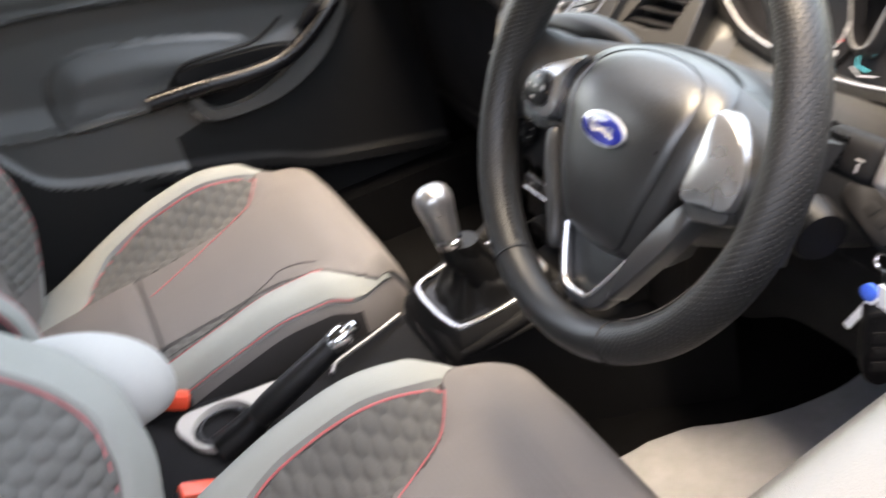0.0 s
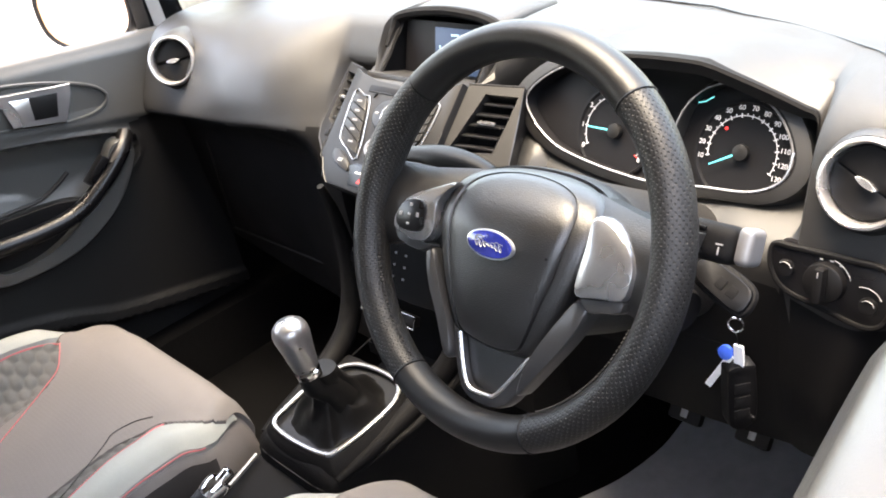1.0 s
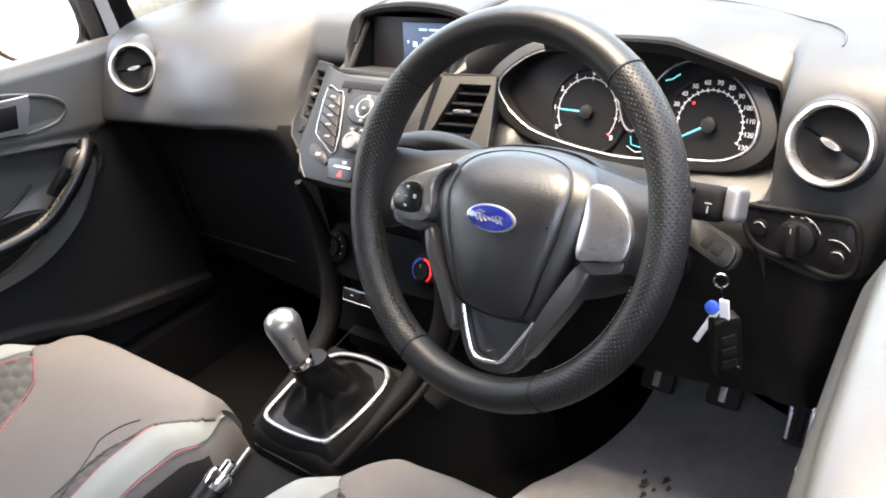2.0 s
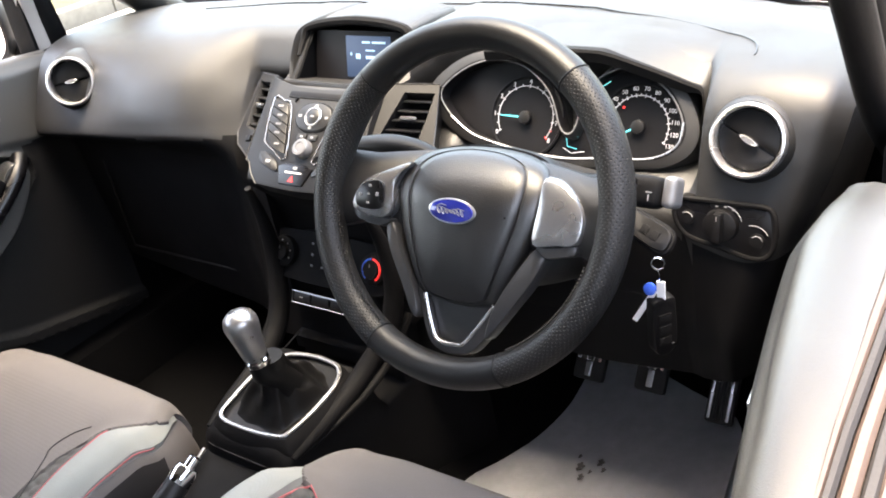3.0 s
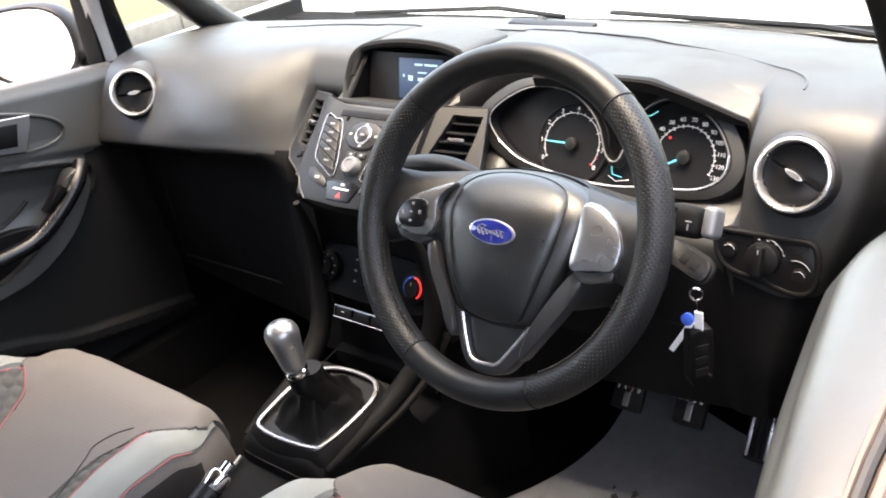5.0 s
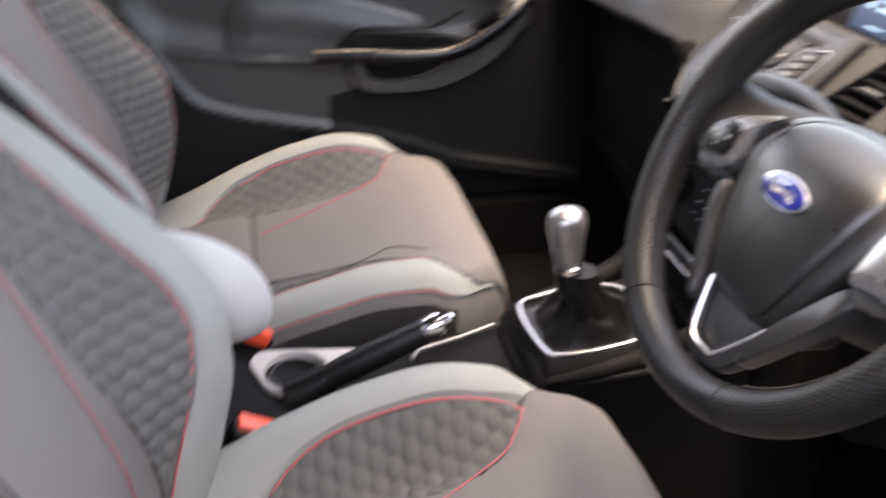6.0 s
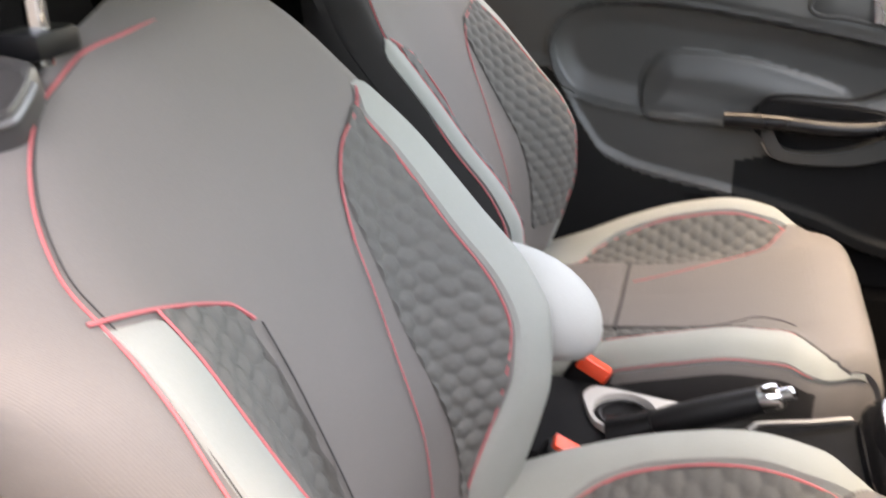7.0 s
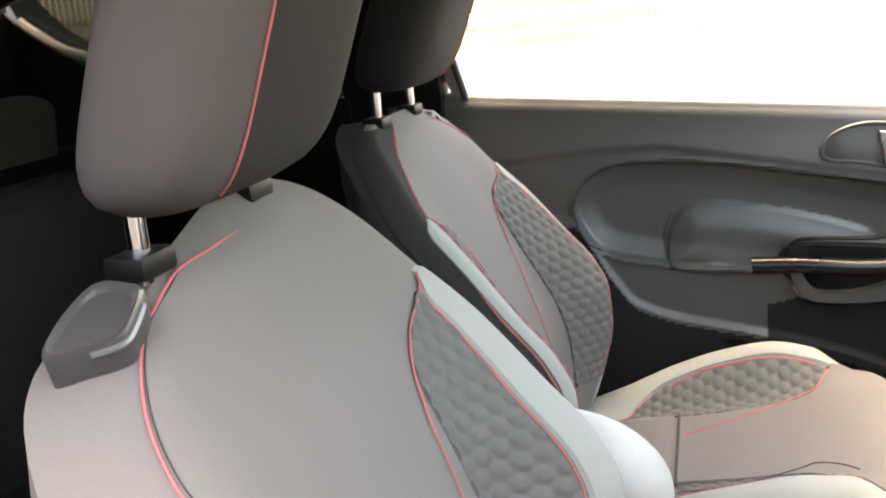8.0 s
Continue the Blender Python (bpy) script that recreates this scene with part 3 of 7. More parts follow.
        # red stitching along the seams
        def run(f, pts, r=0.0016, m=REDSTITCH, nm="stitching", off=0.0025):
            out = []
            for a, b in smooth_poly(pts, 8, False):
                e = 1e-3
                n = (f(a + e, b) - f(a - e, b)).cross(f(a, b + e) - f(a, b - e)).normalized()
                p = f(a, b)
                if (n.y if f is back else n.z) < 0:
                    n = -n
                out.append(p + n * off)
            part(nm, tube(out, r, 5), m, seat, "red seam stitching" if m is REDSTITCH else "")
        if worn:
            run(back, [(s * curve1(b_tab, z), z) for z in (0.50, 0.6, 0.7, 0.8, 0.884)], 0.0012)
            run(back, [(s * q, crown(q)) for q in (0.85, 0.76, 0.66, 0.54, 0.43, 0.37)] + [(s * 0.315, 0.825)], 0.0015)
            run(back, [(s * curve1(a_tab, z), z) for z in (0.82, 0.76, 0.68, 0.56)], 0.0008, DARKSEAM)
        else:
            run(back, [(s * curve1(b_tab, z), z) for z in (0.53, 0.6, 0.7, 0.8, 0.87, 0.895, 0.905)], 0.0012)
            run(back, [(s * q, z) for q, z in ((0.80, 0.915), (0.70, 0.901), (0.55, 0.885), (0.455, 0.865), (0.38, 0.84), (0.32, 0.81))], 0.0013)
            run(back, [(s * q, z) for q, z in ((0.32, 0.81), (0.285, 0.76), (0.25, 0.68), (0.26, 0.56))], 0.0008)
        run(cushion, [(s * lim_c(y)[1], y) for y in (lag + 0.01, lag + 0.03, lag + 0.06, 0.1, 0.15, 0.2, 0.27, 0.31)], 0.0015)
        if s == outer or driver:
            run(cushion, [(s * q, y) for q, y in ((0.17, 0.085), (0.27, 0.14), (0.36, 0.19), (0.45, 0.24), (0.54, 0.28), (0.62, 0.297), (0.70, 0.308))], 0.0010, off=0.0063)
        else:
            run(cushion, [(s * q, y) for q, y in ((0.60, 0.08), (0.53, 0.15), (0.41, 0.24), (0.37, 0.265), (0.42, 0.295), (0.50, 0.315))], 0.0009, DARKSEAM, off=0.0063)
        run(cushion, [(s * 0.97, y) for y in (-0.05, 0.05, 0.15, 0.25, 0.325)], 0.0010, off=0.003)
        edge = [(0.96, 0.55), (0.93, 0.70), (0.895, 0.80), (0.865, 0.85), (0.825, 0.90), (0.815, 0.95), (0.79, 0.985), (0.72, 1.008), (0.62, 1.018), (0.40, 1.026), (0.10, 1.022), (-0.10, 1.019)] if worn else [(0.992, 0.50), (0.992, 0.7), (0.992, 0.84), (0.97, 0.90), (0.92, 0.95), (0.84, 0.982), (0.72, 1.003), (0.5, 1.019)]
        if not driver and s != outer:
            edge = [(0.932, 0.50), (0.932, 0.7), (0.928, 0.80), (0.90, 0.86), (0.86, 0.90), (0.80, 0.94), (0.74, 0.97), (0.67, 0.995), (0.56, 1.012), (0.42, 1.024), (0.25, 1.036)]
            lows = [(z, q) for q, z in edge]

            def flank(u, v):
                z = 0.50 + 0.536 * v
                q = curve1(lows, z)
                return back(s * (q + (0.998 - q) * u), z)
            part("dark_flank", patch(flank, linspace(0, 1, 14), linspace(0, 1, 70), 0.0012), FABRIC_DARK, seat, "dark inner flank of the backrest")
        if s == outer or not driver:
            run(back, [(s * q, z) for q, z in edge], [0.0012] * (8 * len(edge) - 15) + [0.0012 - 0.0010 * k / 8 for k in range(8)], off=0.001)
            run(back, [(s * (q - 0.022), z) for q, z in edge[:-2]], 0.0006, DARKSEAM, off=0.0005)
    # headrest on two posts
    hx, hy, hz = cx - outer * 0.002, -0.267 + 0.97 * back_dy, 1.165 if driver else 1.176
    rings = []
    for v in linspace(-1, 1, 21):
        z = v * 0.098
        k = (1 - abs(v) ** 4.5) ** 0.5 if abs(v) < 1 else 0.0
        k = max(k, 0.22)
        wx, wy = 0.124 * (0.62 + 0.38 * k), 0.060 * (0.35 + 0.65 * k)
        ring = []
        for i in range(36):
            a = 2 * math.pi * i / 36
            c, sn = math.cos(a), math.sin(a)
            ring.append((hx + wx * math.copysign(abs(c) ** 0.5, c), hy + 0.040 * v + wy * math.copysign(abs(sn) ** 0.65, sn), hz + z))
        rings.append(ring)
    bm = loft(rings)
    # front and inner side get the darker colour, the rest the grey-brown
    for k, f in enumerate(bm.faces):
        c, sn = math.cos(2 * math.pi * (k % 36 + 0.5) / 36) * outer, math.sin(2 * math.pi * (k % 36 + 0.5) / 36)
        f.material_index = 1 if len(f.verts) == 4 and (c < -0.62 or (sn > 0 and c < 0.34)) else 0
    part("headrest", bm, (HEADGREY, FABRIC_DARK), seat, "headrest with a dark front and inner side and a grey-brown outer side")
    line = []
    for v in linspace(-0.93, 0.93, 24):
        k = max((1 - abs(v) ** 4.5) ** 0.5, 0.22)
        line.append((hx + outer * 0.124 * (0.62 + 0.38 * k) * 0.34 ** 0.5, hy + 0.040 * v + 0.060 * (0.35 + 0.65 * k) * 0.94 ** 0.65 + 0.0008, hz + v * 0.098))
    part("stitching", tube(line, 0.0010, 5), REDSTITCH, seat, "red seam stitching")
    for s in (-1, 1):
        px, py = cx + s * 0.078, -0.325 + 1.03 * back_dy
        part("headrest_post", tube([(px, py, 0.99), (px, py + 0.002, 1.11)], 0.0075, 12), CHROME, seat, "chrome headrest post")
        part("post_collar", rbox((px, py, 1.034 + (0.016 if driver and s != outer else 0.0)), (0.042, 0.032, 0.018), 0.005), BLACK, seat, "black plastic collar")
    # tilt lever lying on the outer shoulder
    base = [(0.108, -0.341, 1.002), (0.109, -0.308, 1.002), (0.118, -0.298, 0.997), (0.138, -0.2945, 0.984), (0.149, -0.2975, 0.978), (0.158, -0.320, 0.973), (0.168, -0.339, 0.973), (0.152, -0.343, 0.986)]
    ring = [Vector((cx + outer * a, b + 1.03 * back_dy, c + 0.022 - (0.0 if driver else 0.004))) for a, b, c in smooth_poly(base, 4)]
    mid = sum(ring, Vector()) / len(ring)
    up = Vector((outer * 0.42, 0.22, 0.88)).normalized()
    part("tilt_lever", loft([[p - up * 0.02 for p in ring], [p + up * 0.006 for p in ring], [mid + (p - mid) * 0.9 + up * 0.010 for p in ring], [mid + (p - mid) * 0.78 + up * 0.009 for p in ring], [mid + (p - mid) * 0.72 + up * 0.006 for p in ring]]), TILTGREY, seat, "dark grey tilt lever with a highlight strip along its edge")
    # lighter strip that draws the gloss highlight along the lever's edge
    part("lever_trim", tube([p + up * 0.004 for p in ring[9:20]], 0.0026, 6), SPOKEDULL, seat, "light strip drawn for the gloss highlight on the lever's edge")
    # front panel of the cushion, and the lap seam near its back
    def starts(q):
        return curve1([(0.395, -0.10), (0.425, 0.0), (0.438, 0.20), (0.48, 0.26), (0.66, 0.300), (0.76, 0.312), (0.88, 0.340), (0.97, 0.372)], abs(q))

    def front(u, v):
        q = -0.97 + 1.94 * u
        return cushion(q, max(starts(q), -0.10 + 0.524 * v))

    def front_rim(u, v):
        return -0.0095 if -0.10 + 0.524 * v <= starts(-0.97 + 1.94 * u) else 0.0
    part("front_panel", patch(front, linspace(0, 1, 200), linspace(0, 1, 120), 0.0055, relief=front_rim, out=(0, 0.35, 0.93)), FABRIC, seat, "plain grey-brown middle and front panel of the cushion")
    # raised lap piece at the back of the cushion, its seam and step shade
    def lap(u, v):
        return cushion(-0.45 + 0.90 * u, -0.11 + 0.18 * v)

    def lap_relief(u, v):
        return 0.007 * min(1.0, 6 * (1 - v)) ** 0.5 * min(1.0, 12 * u, 12 * (1 - u)) ** 0.5
    part("lap_piece", patch(lap, linspace(0, 1, 60), linspace(0, 1, 40), 0.006, relief=lap_relief, out=(0, 0, 1)), FABRIC, seat, "raised rear piece of the cushion")
    # dark tube for both the seam and the shade below its step
    part("lap_seam", tube([cushion(q, 0.0735) + Vector((0, 0, 0.005)) for q in linspace(-0.46, 0.46, 30)], 0.0026, 6), DARKSEAM, seat)
    part("side_shield", rbox((cx + outer * 0.262, 0.08 + dy, 0.40 + dz), (0.03, 0.44, 0.10), 0.014), BLACK, seat)
    return seat


front_seat("passenger_seat", -0.36, 0.0, 0.0, 0.0, -1, "grey fabric sports seat with red stitching beside the far door")
driver_seat = front_seat("driver_seat", 0.36, 0.02, 0.028, 0.085, 1, "grey fabric sports seat with red stitching behind the steering wheel", True)


def armrest():
    a = thing("armrest", "light grey padded armrest folded up between the seats", "armrest", (0.08, 0.0, 0.63))
    path = smooth_poly([(0.085, 0.066, 0.640), (0.085, 0.060, 0.655), (0.085, 0.040, 0.680), (0.085, 0.0, 0.706), (0.083, -0.06, 0.715), (0.08, -0.12, 0.70)], 4, False)
    rad = smooth_poly([(0.010,), (0.034,), (0.050,), (0.053,), (0.046,), (0.02,)], 4, False)
    part("pad", tube(path, [r[0] for r in rad], 20, up=(1, 0, 0), flat=0.85), ARMPALE, a)
    part("hinge", tube([(0.03, -0.02, 0.64), (0.115, -0.02, 0.64)], 0.03, 16), LOWER, a)
    return a


armrest()


def rear_seat():
    r = thing("rear_bench", "dark grey fabric rear bench with low headrests", "car seat", (0, -0.9, 0.3))
    rings = []
    for x in linspace(-0.62, 0.62, 24):
        e = 0.02 * abs(math.sin(x * 7.5))
        rings.append([(x, -0.72, 0.34), (x, -0.62, 0.50 - e), (x, -0.75, 0.54 - e), (x, -0.98, 0.50), (x, -1.02, 0.34)])
    part("seat_cushion", loft(rings), FABRIC_DARK, r)
    rings = []
    for x in linspace(-0.62, 0.62, 24):
        e = 0.02 * abs(math.sin(x * 7.5))
        rings.append([(x, -0.98, 0.46), (x, -0.95 + e, 0.6), (x, -1.04 + e, 0.92), (x, -1.09, 0.965), (x, -1.16, 0.95), (x, -1.16, 0.46)])
    part("backrest", loft(rings), FABRIC_DARK, r)
    for x in (-0.36, 0.0, 0.36):
        part("headrest", rbox((x, -1.08, 1.03), (0.27, 0.09, 0.16), 0.04, Euler((radians(-10), 0, 0)).to_matrix(), 4), FABRIC_DARK, r)
    return r


rear_seat()


# ---- doors ----
import functools

POCKET = smooth_poly([(-0.108, 0.808), (-0.085, 0.86), (-0.02, 0.884), (0.10, 0.882), (0.25, 0.860), (0.42, 0.828), (0.58, 0.786), (0.60, 0.75), (0.56, 0.715), (0.45, 0.69), (0.30, 0.675), (0.10, 0.69), (-0.03, 0.71), (-0.085, 0.745)], 8)


def inside(poly, y, z):
    """Signed distance to a closed outline, positive inside."""
    hit, best = False, 9.0
    n = len(poly)
    for i in range(n):
        (a, b), (c, d) = poly[i], poly[(i + 1) % n]
        if (b > z) != (d > z) and y < (c - a) * (z - b) / (d - b) + a:
            hit = not hit
        t = max(0.0, min(1.0, ((y - a) * (c - a) + (z - b) * (d - b)) / ((c - a) ** 2 + (d - b) ** 2 + 1e-12)))
        best = min(best, math.hypot(y - a - t * (c - a), z - b - t * (d - b)))
    return best if hit else -best


ARMPAD = smooth_poly([(0.054, 0.73), (0.075, 0.785), (0.12, 0.803), (0.24, 0.79), (0.36, 0.757), (0.40, 0.735), (0.40, 0.70), (0.25, 0.683), (0.08, 0.682)], 6)
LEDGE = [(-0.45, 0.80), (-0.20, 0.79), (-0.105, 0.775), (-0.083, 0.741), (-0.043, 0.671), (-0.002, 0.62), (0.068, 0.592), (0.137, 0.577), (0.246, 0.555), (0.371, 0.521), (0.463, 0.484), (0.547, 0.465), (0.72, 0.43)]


@functools.lru_cache(maxsize=None)
def door_depth(y, z):
    """How far the inner panel stands into the cabin from its base plane."""
    top = belt(y)
    h = 0.016 * step(0.0, 0.14, top - z) - 0.010 * step(top - 0.025, top, z) ** 2
    h += 0.006 * step(-0.004, 0.012, z - (0.905 - 0.19 * max(0.0, y - 0.05) + 0.06 * min(0.0, y + 0.05)))
    p = inside(POCKET, y, z)
    h -= 0.012 * step(-0.001, 0.007, p) + 0.014 * step(0.0, 0.045, p)
    h += 0.0035 * math.exp(-((p + 0.004) / 0.004) ** 2)
    q = inside(ARMPAD, y, z)
    h += 0.007 * step(-0.001, 0.006, q) + 0.012 * step(0.0, 0.05, q)
    lz = curve1(LEDGE, y)
    h += 0.010 * step(0.012, -0.012, z - lz)
    h += 0.005 * math.exp(-((z - lz) / 0.005) ** 2)
    h -= 0.03 * step(0.02, 0.03, lz - z) * step(0.12, 0.25, y) * step(0.34, 0.37, z)
    h += 0.03 * step(0.13, 0.15, lz - z) * step(0.1, 0.2, y)
    return h


def car_door(name, label, post=True):
    """The left-hand door, with its base plane at x = -0.695; the other one is its mirror."""
    door = thing(name, label, "car door", (-0.76, 0.8, 0.6))
    ys = linspace(-0.43, 0.725, 230)
    ts = linspace(0, 1, 140)
    bm = bmesh.new()
    g = {}
    for i, y in enumerate(ys):
        for j, t in enumerate(ts):
            z = 0.34 + (belt(y) - 0.34) * t
            g[i, j] = bm.verts.new((-0.695 + door_depth(y, z), y, z))
    for i in range(len(ys) - 1):
        for j in range(len(ts) - 1):
            bm.faces.new((g[i, j], g[i, j + 1], g[i + 1, j + 1], g[i + 1, j]))
    # sill cap towards the glass, and the panel's edges
    n = len(ts) - 1
    caps = []
    for i, y in enumerate(ys):
        v = g[i, n].co
        w = 0.045 if post else 0.060
        caps.append([g[i, n], bm.verts.new((v.x - 0.006, y, belt(y) + 0.004)), bm.verts.new((v.x - 0.02, y, belt(y) + 0.007)), bm.verts.new((v.x - w, y, belt(y) + 0.003)), bm.verts.new((v.x - w - 0.005, y, belt(y) - 0.02))])
    for a, b in zip(caps, caps[1:]):
        for k in range(4):
            bm.faces.new((a[k], a[k + 1], b[k + 1], b[k]))
    for i in (0, len(ys) - 1):
        col = [g[i, j] for j in range(len(ts))]
        back = [bm.verts.new((-0.74, ys[i], v.co.z)) for v in col]
        for j in range(len(ts) - 1):
            bm.faces.new((col[j], col[j + 1], back[j + 1], back[j]))
    # blacker colour below the ledge, under the handle and at the front end
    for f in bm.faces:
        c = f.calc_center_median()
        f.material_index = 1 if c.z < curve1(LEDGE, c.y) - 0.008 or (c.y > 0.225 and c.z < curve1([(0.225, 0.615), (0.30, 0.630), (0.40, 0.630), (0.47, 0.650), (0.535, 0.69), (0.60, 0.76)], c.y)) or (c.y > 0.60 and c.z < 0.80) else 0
    panel = part("inner_panel", bm, (DOORTRIM, DOORDARK), door, "dark grey moulded door trim, blacker below its ledge, under its handle and at its front end")
    # outer skin
    skin = []
    for y in linspace(-0.44, 0.86, 14):
        b = belt(y) - 0.012
        skin.append([(-0.775, y, b), (-0.80, y, b - 0.01), (-0.835, y, b - 0.16), (-0.85, y, 0.62), (-0.83, y, 0.34), (-0.76, y, 0.34)])
    part("outer_skin", loft(skin), WHITEPAINT, door, "white painted outer skin")
    for dx, r, m in ((0.740, 0.005, SEALBROWN), (0.748, 0.004, RUBBER), (0.757, 0.0045, SEALBROWN), (0.766, 0.004, RUBBER), (0.773, 0.004, SEALBROWN)):
        part("window_seal", tube([(-dx, y, belt(y) - (0.004 if dx < 0.75 else 0.006) + (0.0 if post else 0.007)) for y in linspace(-0.43, 0.80, 12)], r, 6), m, door, "weathered rubber window seal")
    # frame round the window
    fr = [(-0.745, 0.745, 0.90), (-0.735, 0.735, 0.99), (-0.715, 0.72, 1.07), (-0.70, 0.68, 1.15), (-0.675, 0.42, 1.315), (-0.67, 0.25, 1.355), (-0.665, -0.05, 1.365), (-0.665, -0.36, 1.355), (-0.68, -0.40, 1.22), (-0.70, -0.41, 1.03)]
    if post:
        fr = fr[:4] + [(x - 0.032, y, z) for x, y, z in fr[4:7]] + [(-0.690, -0.395, 1.345), (-0.700, -0.365, 1.23), (-0.712, -0.335, 1.11), (-0.720, -0.312, 1.01)]
        part("frame_seal", tube([(-0.668, -0.385, 1.33), (-0.682, -0.350, 1.22), (-0.694, -0.322, 1.11), (-0.702, -0.298, 1.01)], 0.007, 8), RUBBER, door, "black window seal")
    else:
        fr = fr[3:]
    part("window_frame", tube(smooth_poly(fr, 5, False), 0.017 if post else 0.019, 8, flat=0.8), PILLARTRIM if post else BLACK, door, "window frame")
    if post:
        part("quarter_post", loft([[(-0.778 + a, 0.745 + b, 0.90) for a, b in ((0.0, -0.03), (0.04, -0.02), (0.04, 0.055), (0.0, 0.055))], [(-0.745 + a, 0.725 + b, 1.10) for a, b in ((0.0, -0.022), (0.035, -0.015), (0.035, 0.035), (0.0, 0.035))]]), LOWER, door)
    if post:
        part("quarter_light", loft([[(-0.735, 0.76, 0.91), (-0.735, 1.02, 0.91), (-0.70, 0.76, 1.12)], [(-0.739, 0.76, 0.91), (-0.739, 1.02, 0.91), (-0.704, 0.76, 1.12)]]), GLASS, door).visible_shadow = False
    # pull handle, a bar that climbs forwards to the sill
    bar = smooth_poly([(-0.655, 0.20, 0.697), (-0.648, 0.28, 0.698), (-0.643, 0.38, 0.693), (-0.642, 0.45, 0.700), (-0.646, 0.51, 0.73), (-0.655, 0.56, 0.765), (-0.675, 0.585, 0.785)], 6, False)
    part("pull_handle", tube(bar, 0.015, 12, flat=0.95), GLOSSBLACK, door, "glossy black pull handle")
    cup = smooth_poly([(0.24, 0.69), (0.27, 0.655), (0.295, 0.632), (0.38, 0.630), (0.44, 0.65), (0.49, 0.69), (0.45, 0.715), (0.35, 0.725), (0.27, 0.725)], 6)
    part("handle_cup", prism(cup, (-0.674, 0, 0), (0, 1, 0), (0, 0, 1), (1, 0, 0), 0.02, 0.006), BLACK, door, "black handle recess")
    part("handle_cup_rim", tube([(-0.668, y, z) for y, z in smooth_poly([(0.27, 0.655), (0.295, 0.632), (0.38, 0.630), (0.44, 0.65), (0.50, 0.70)], 5, False)], 0.005, 6), SILVER, door)
    wing = smooth_poly([(0.262, 0.690), (0.270, 0.655), (0.30, 0.628), (0.40, 0.626), (0.47, 0.646), (0.535, 0.688), (0.582, 0.752), (0.572, 0.782), (0.545, 0.778), (0.505, 0.722), (0.45, 0.676), (0.38, 0.648), (0.31, 0.646), (0.285, 0.668), (0.272, 0.695)], 5)
    part("handle_wing", prism(wing, (-0.652, 0, 0), (0, 1, 0), (0, 0, 1), (1, 0, 0), 0.032, 0.005), DOORTRIM, door, "grey moulded handle surround")
    part("handle_rim", tube([(-0.652, y, z) for y, z in smooth_poly([(0.252, 0.714), (0.268, 0.738), (0.30, 0.744), (0.36, 0.742), (0.40, 0.742), (0.43, 0.752), (0.46, 0.768)], 5, False)], 0.0035, 6), BLACK, door)

    def groove(pts, rr, m, lift):
        part("panel_groove", tube([(-0.695 + door_depth(y, z) + lift, y, z) for y, z in smooth_poly(pts, 5, False)], rr, 5), m, door)
    groove([(-0.060, 0.722), (-0.088, 0.745), (-0.107, 0.787), (-0.108, 0.817), (-0.085, 0.856), (-0.039, 0.881), (0.024, 0.886), (0.145, 0.874), (0.273, 0.855), (0.403, 0.834), (0.55, 0.80)], 0.0016, RUBBER, 0.0004)
    groove([(0.246, 0.674), (0.153, 0.679), (0.079, 0.682), (0.056, 0.705), (0.050, 0.748), (0.064, 0.784)], 0.0015, RUBBER, 0.0006)
    # latch handle in its oval plate
    plate = smooth_poly([(0.315, 0.888), (0.335, 0.918), (0.39, 0.932), (0.47, 0.917), (0.55, 0.887), (0.578, 0.858), (0.55, 0.838), (0.48, 0.842), (0.38, 0.866), (0.33, 0.872)], 6)
    part("latch_plate", prism(plate, (-0.677, 0, 0), (0, 1, 0), (0, 0, 1), (1, 0, 0), 0.02, 0.004), DOORTRIM, door)
    part("latch_rim", tube([(-0.676, y, z) for y, z in plate], 0.0032, 6, closed=True), DOORTRIM, door)
    part("latch_frame", prism([(0.402, 0.919), (0.524, 0.900), (0.520, 0.884), (0.497, 0.842), (0.412, 0.862)], (-0.668, 0, 0), (0, 1, 0), (0, 0, 1), (1, 0, 0), 0.012, 0.003), SILVER, door, "satin silver latch frame")
    part("latch_recess", prism([(0.452, 0.901), (0.498, 0.893), (0.486, 0.856), (0.448, 0.863)], (-0.6672, 0, 0), (0, 1, 0), (0, 0, 1), (1, 0, 0), 0.01, 0.001), BLACK, door)
    part("latch_handle", prism([(0.420, 0.906), (0.452, 0.900), (0.448, 0.864), (0.430, 0.868)], (-0.6655, 0, 0), (0, 1, 0), (0, 0, 1), (1, 0, 0), 0.012, 0.003), SILVER, door, "satin silver latch")
    sw = Euler((radians(38), 0, 0)).to_matrix()
    part("window_switch", rbox((-0.650, 0.505, 0.752), (0.02, 0.055, 0.014), 0.003, sw), GLOSSBLACK, door)
    return door


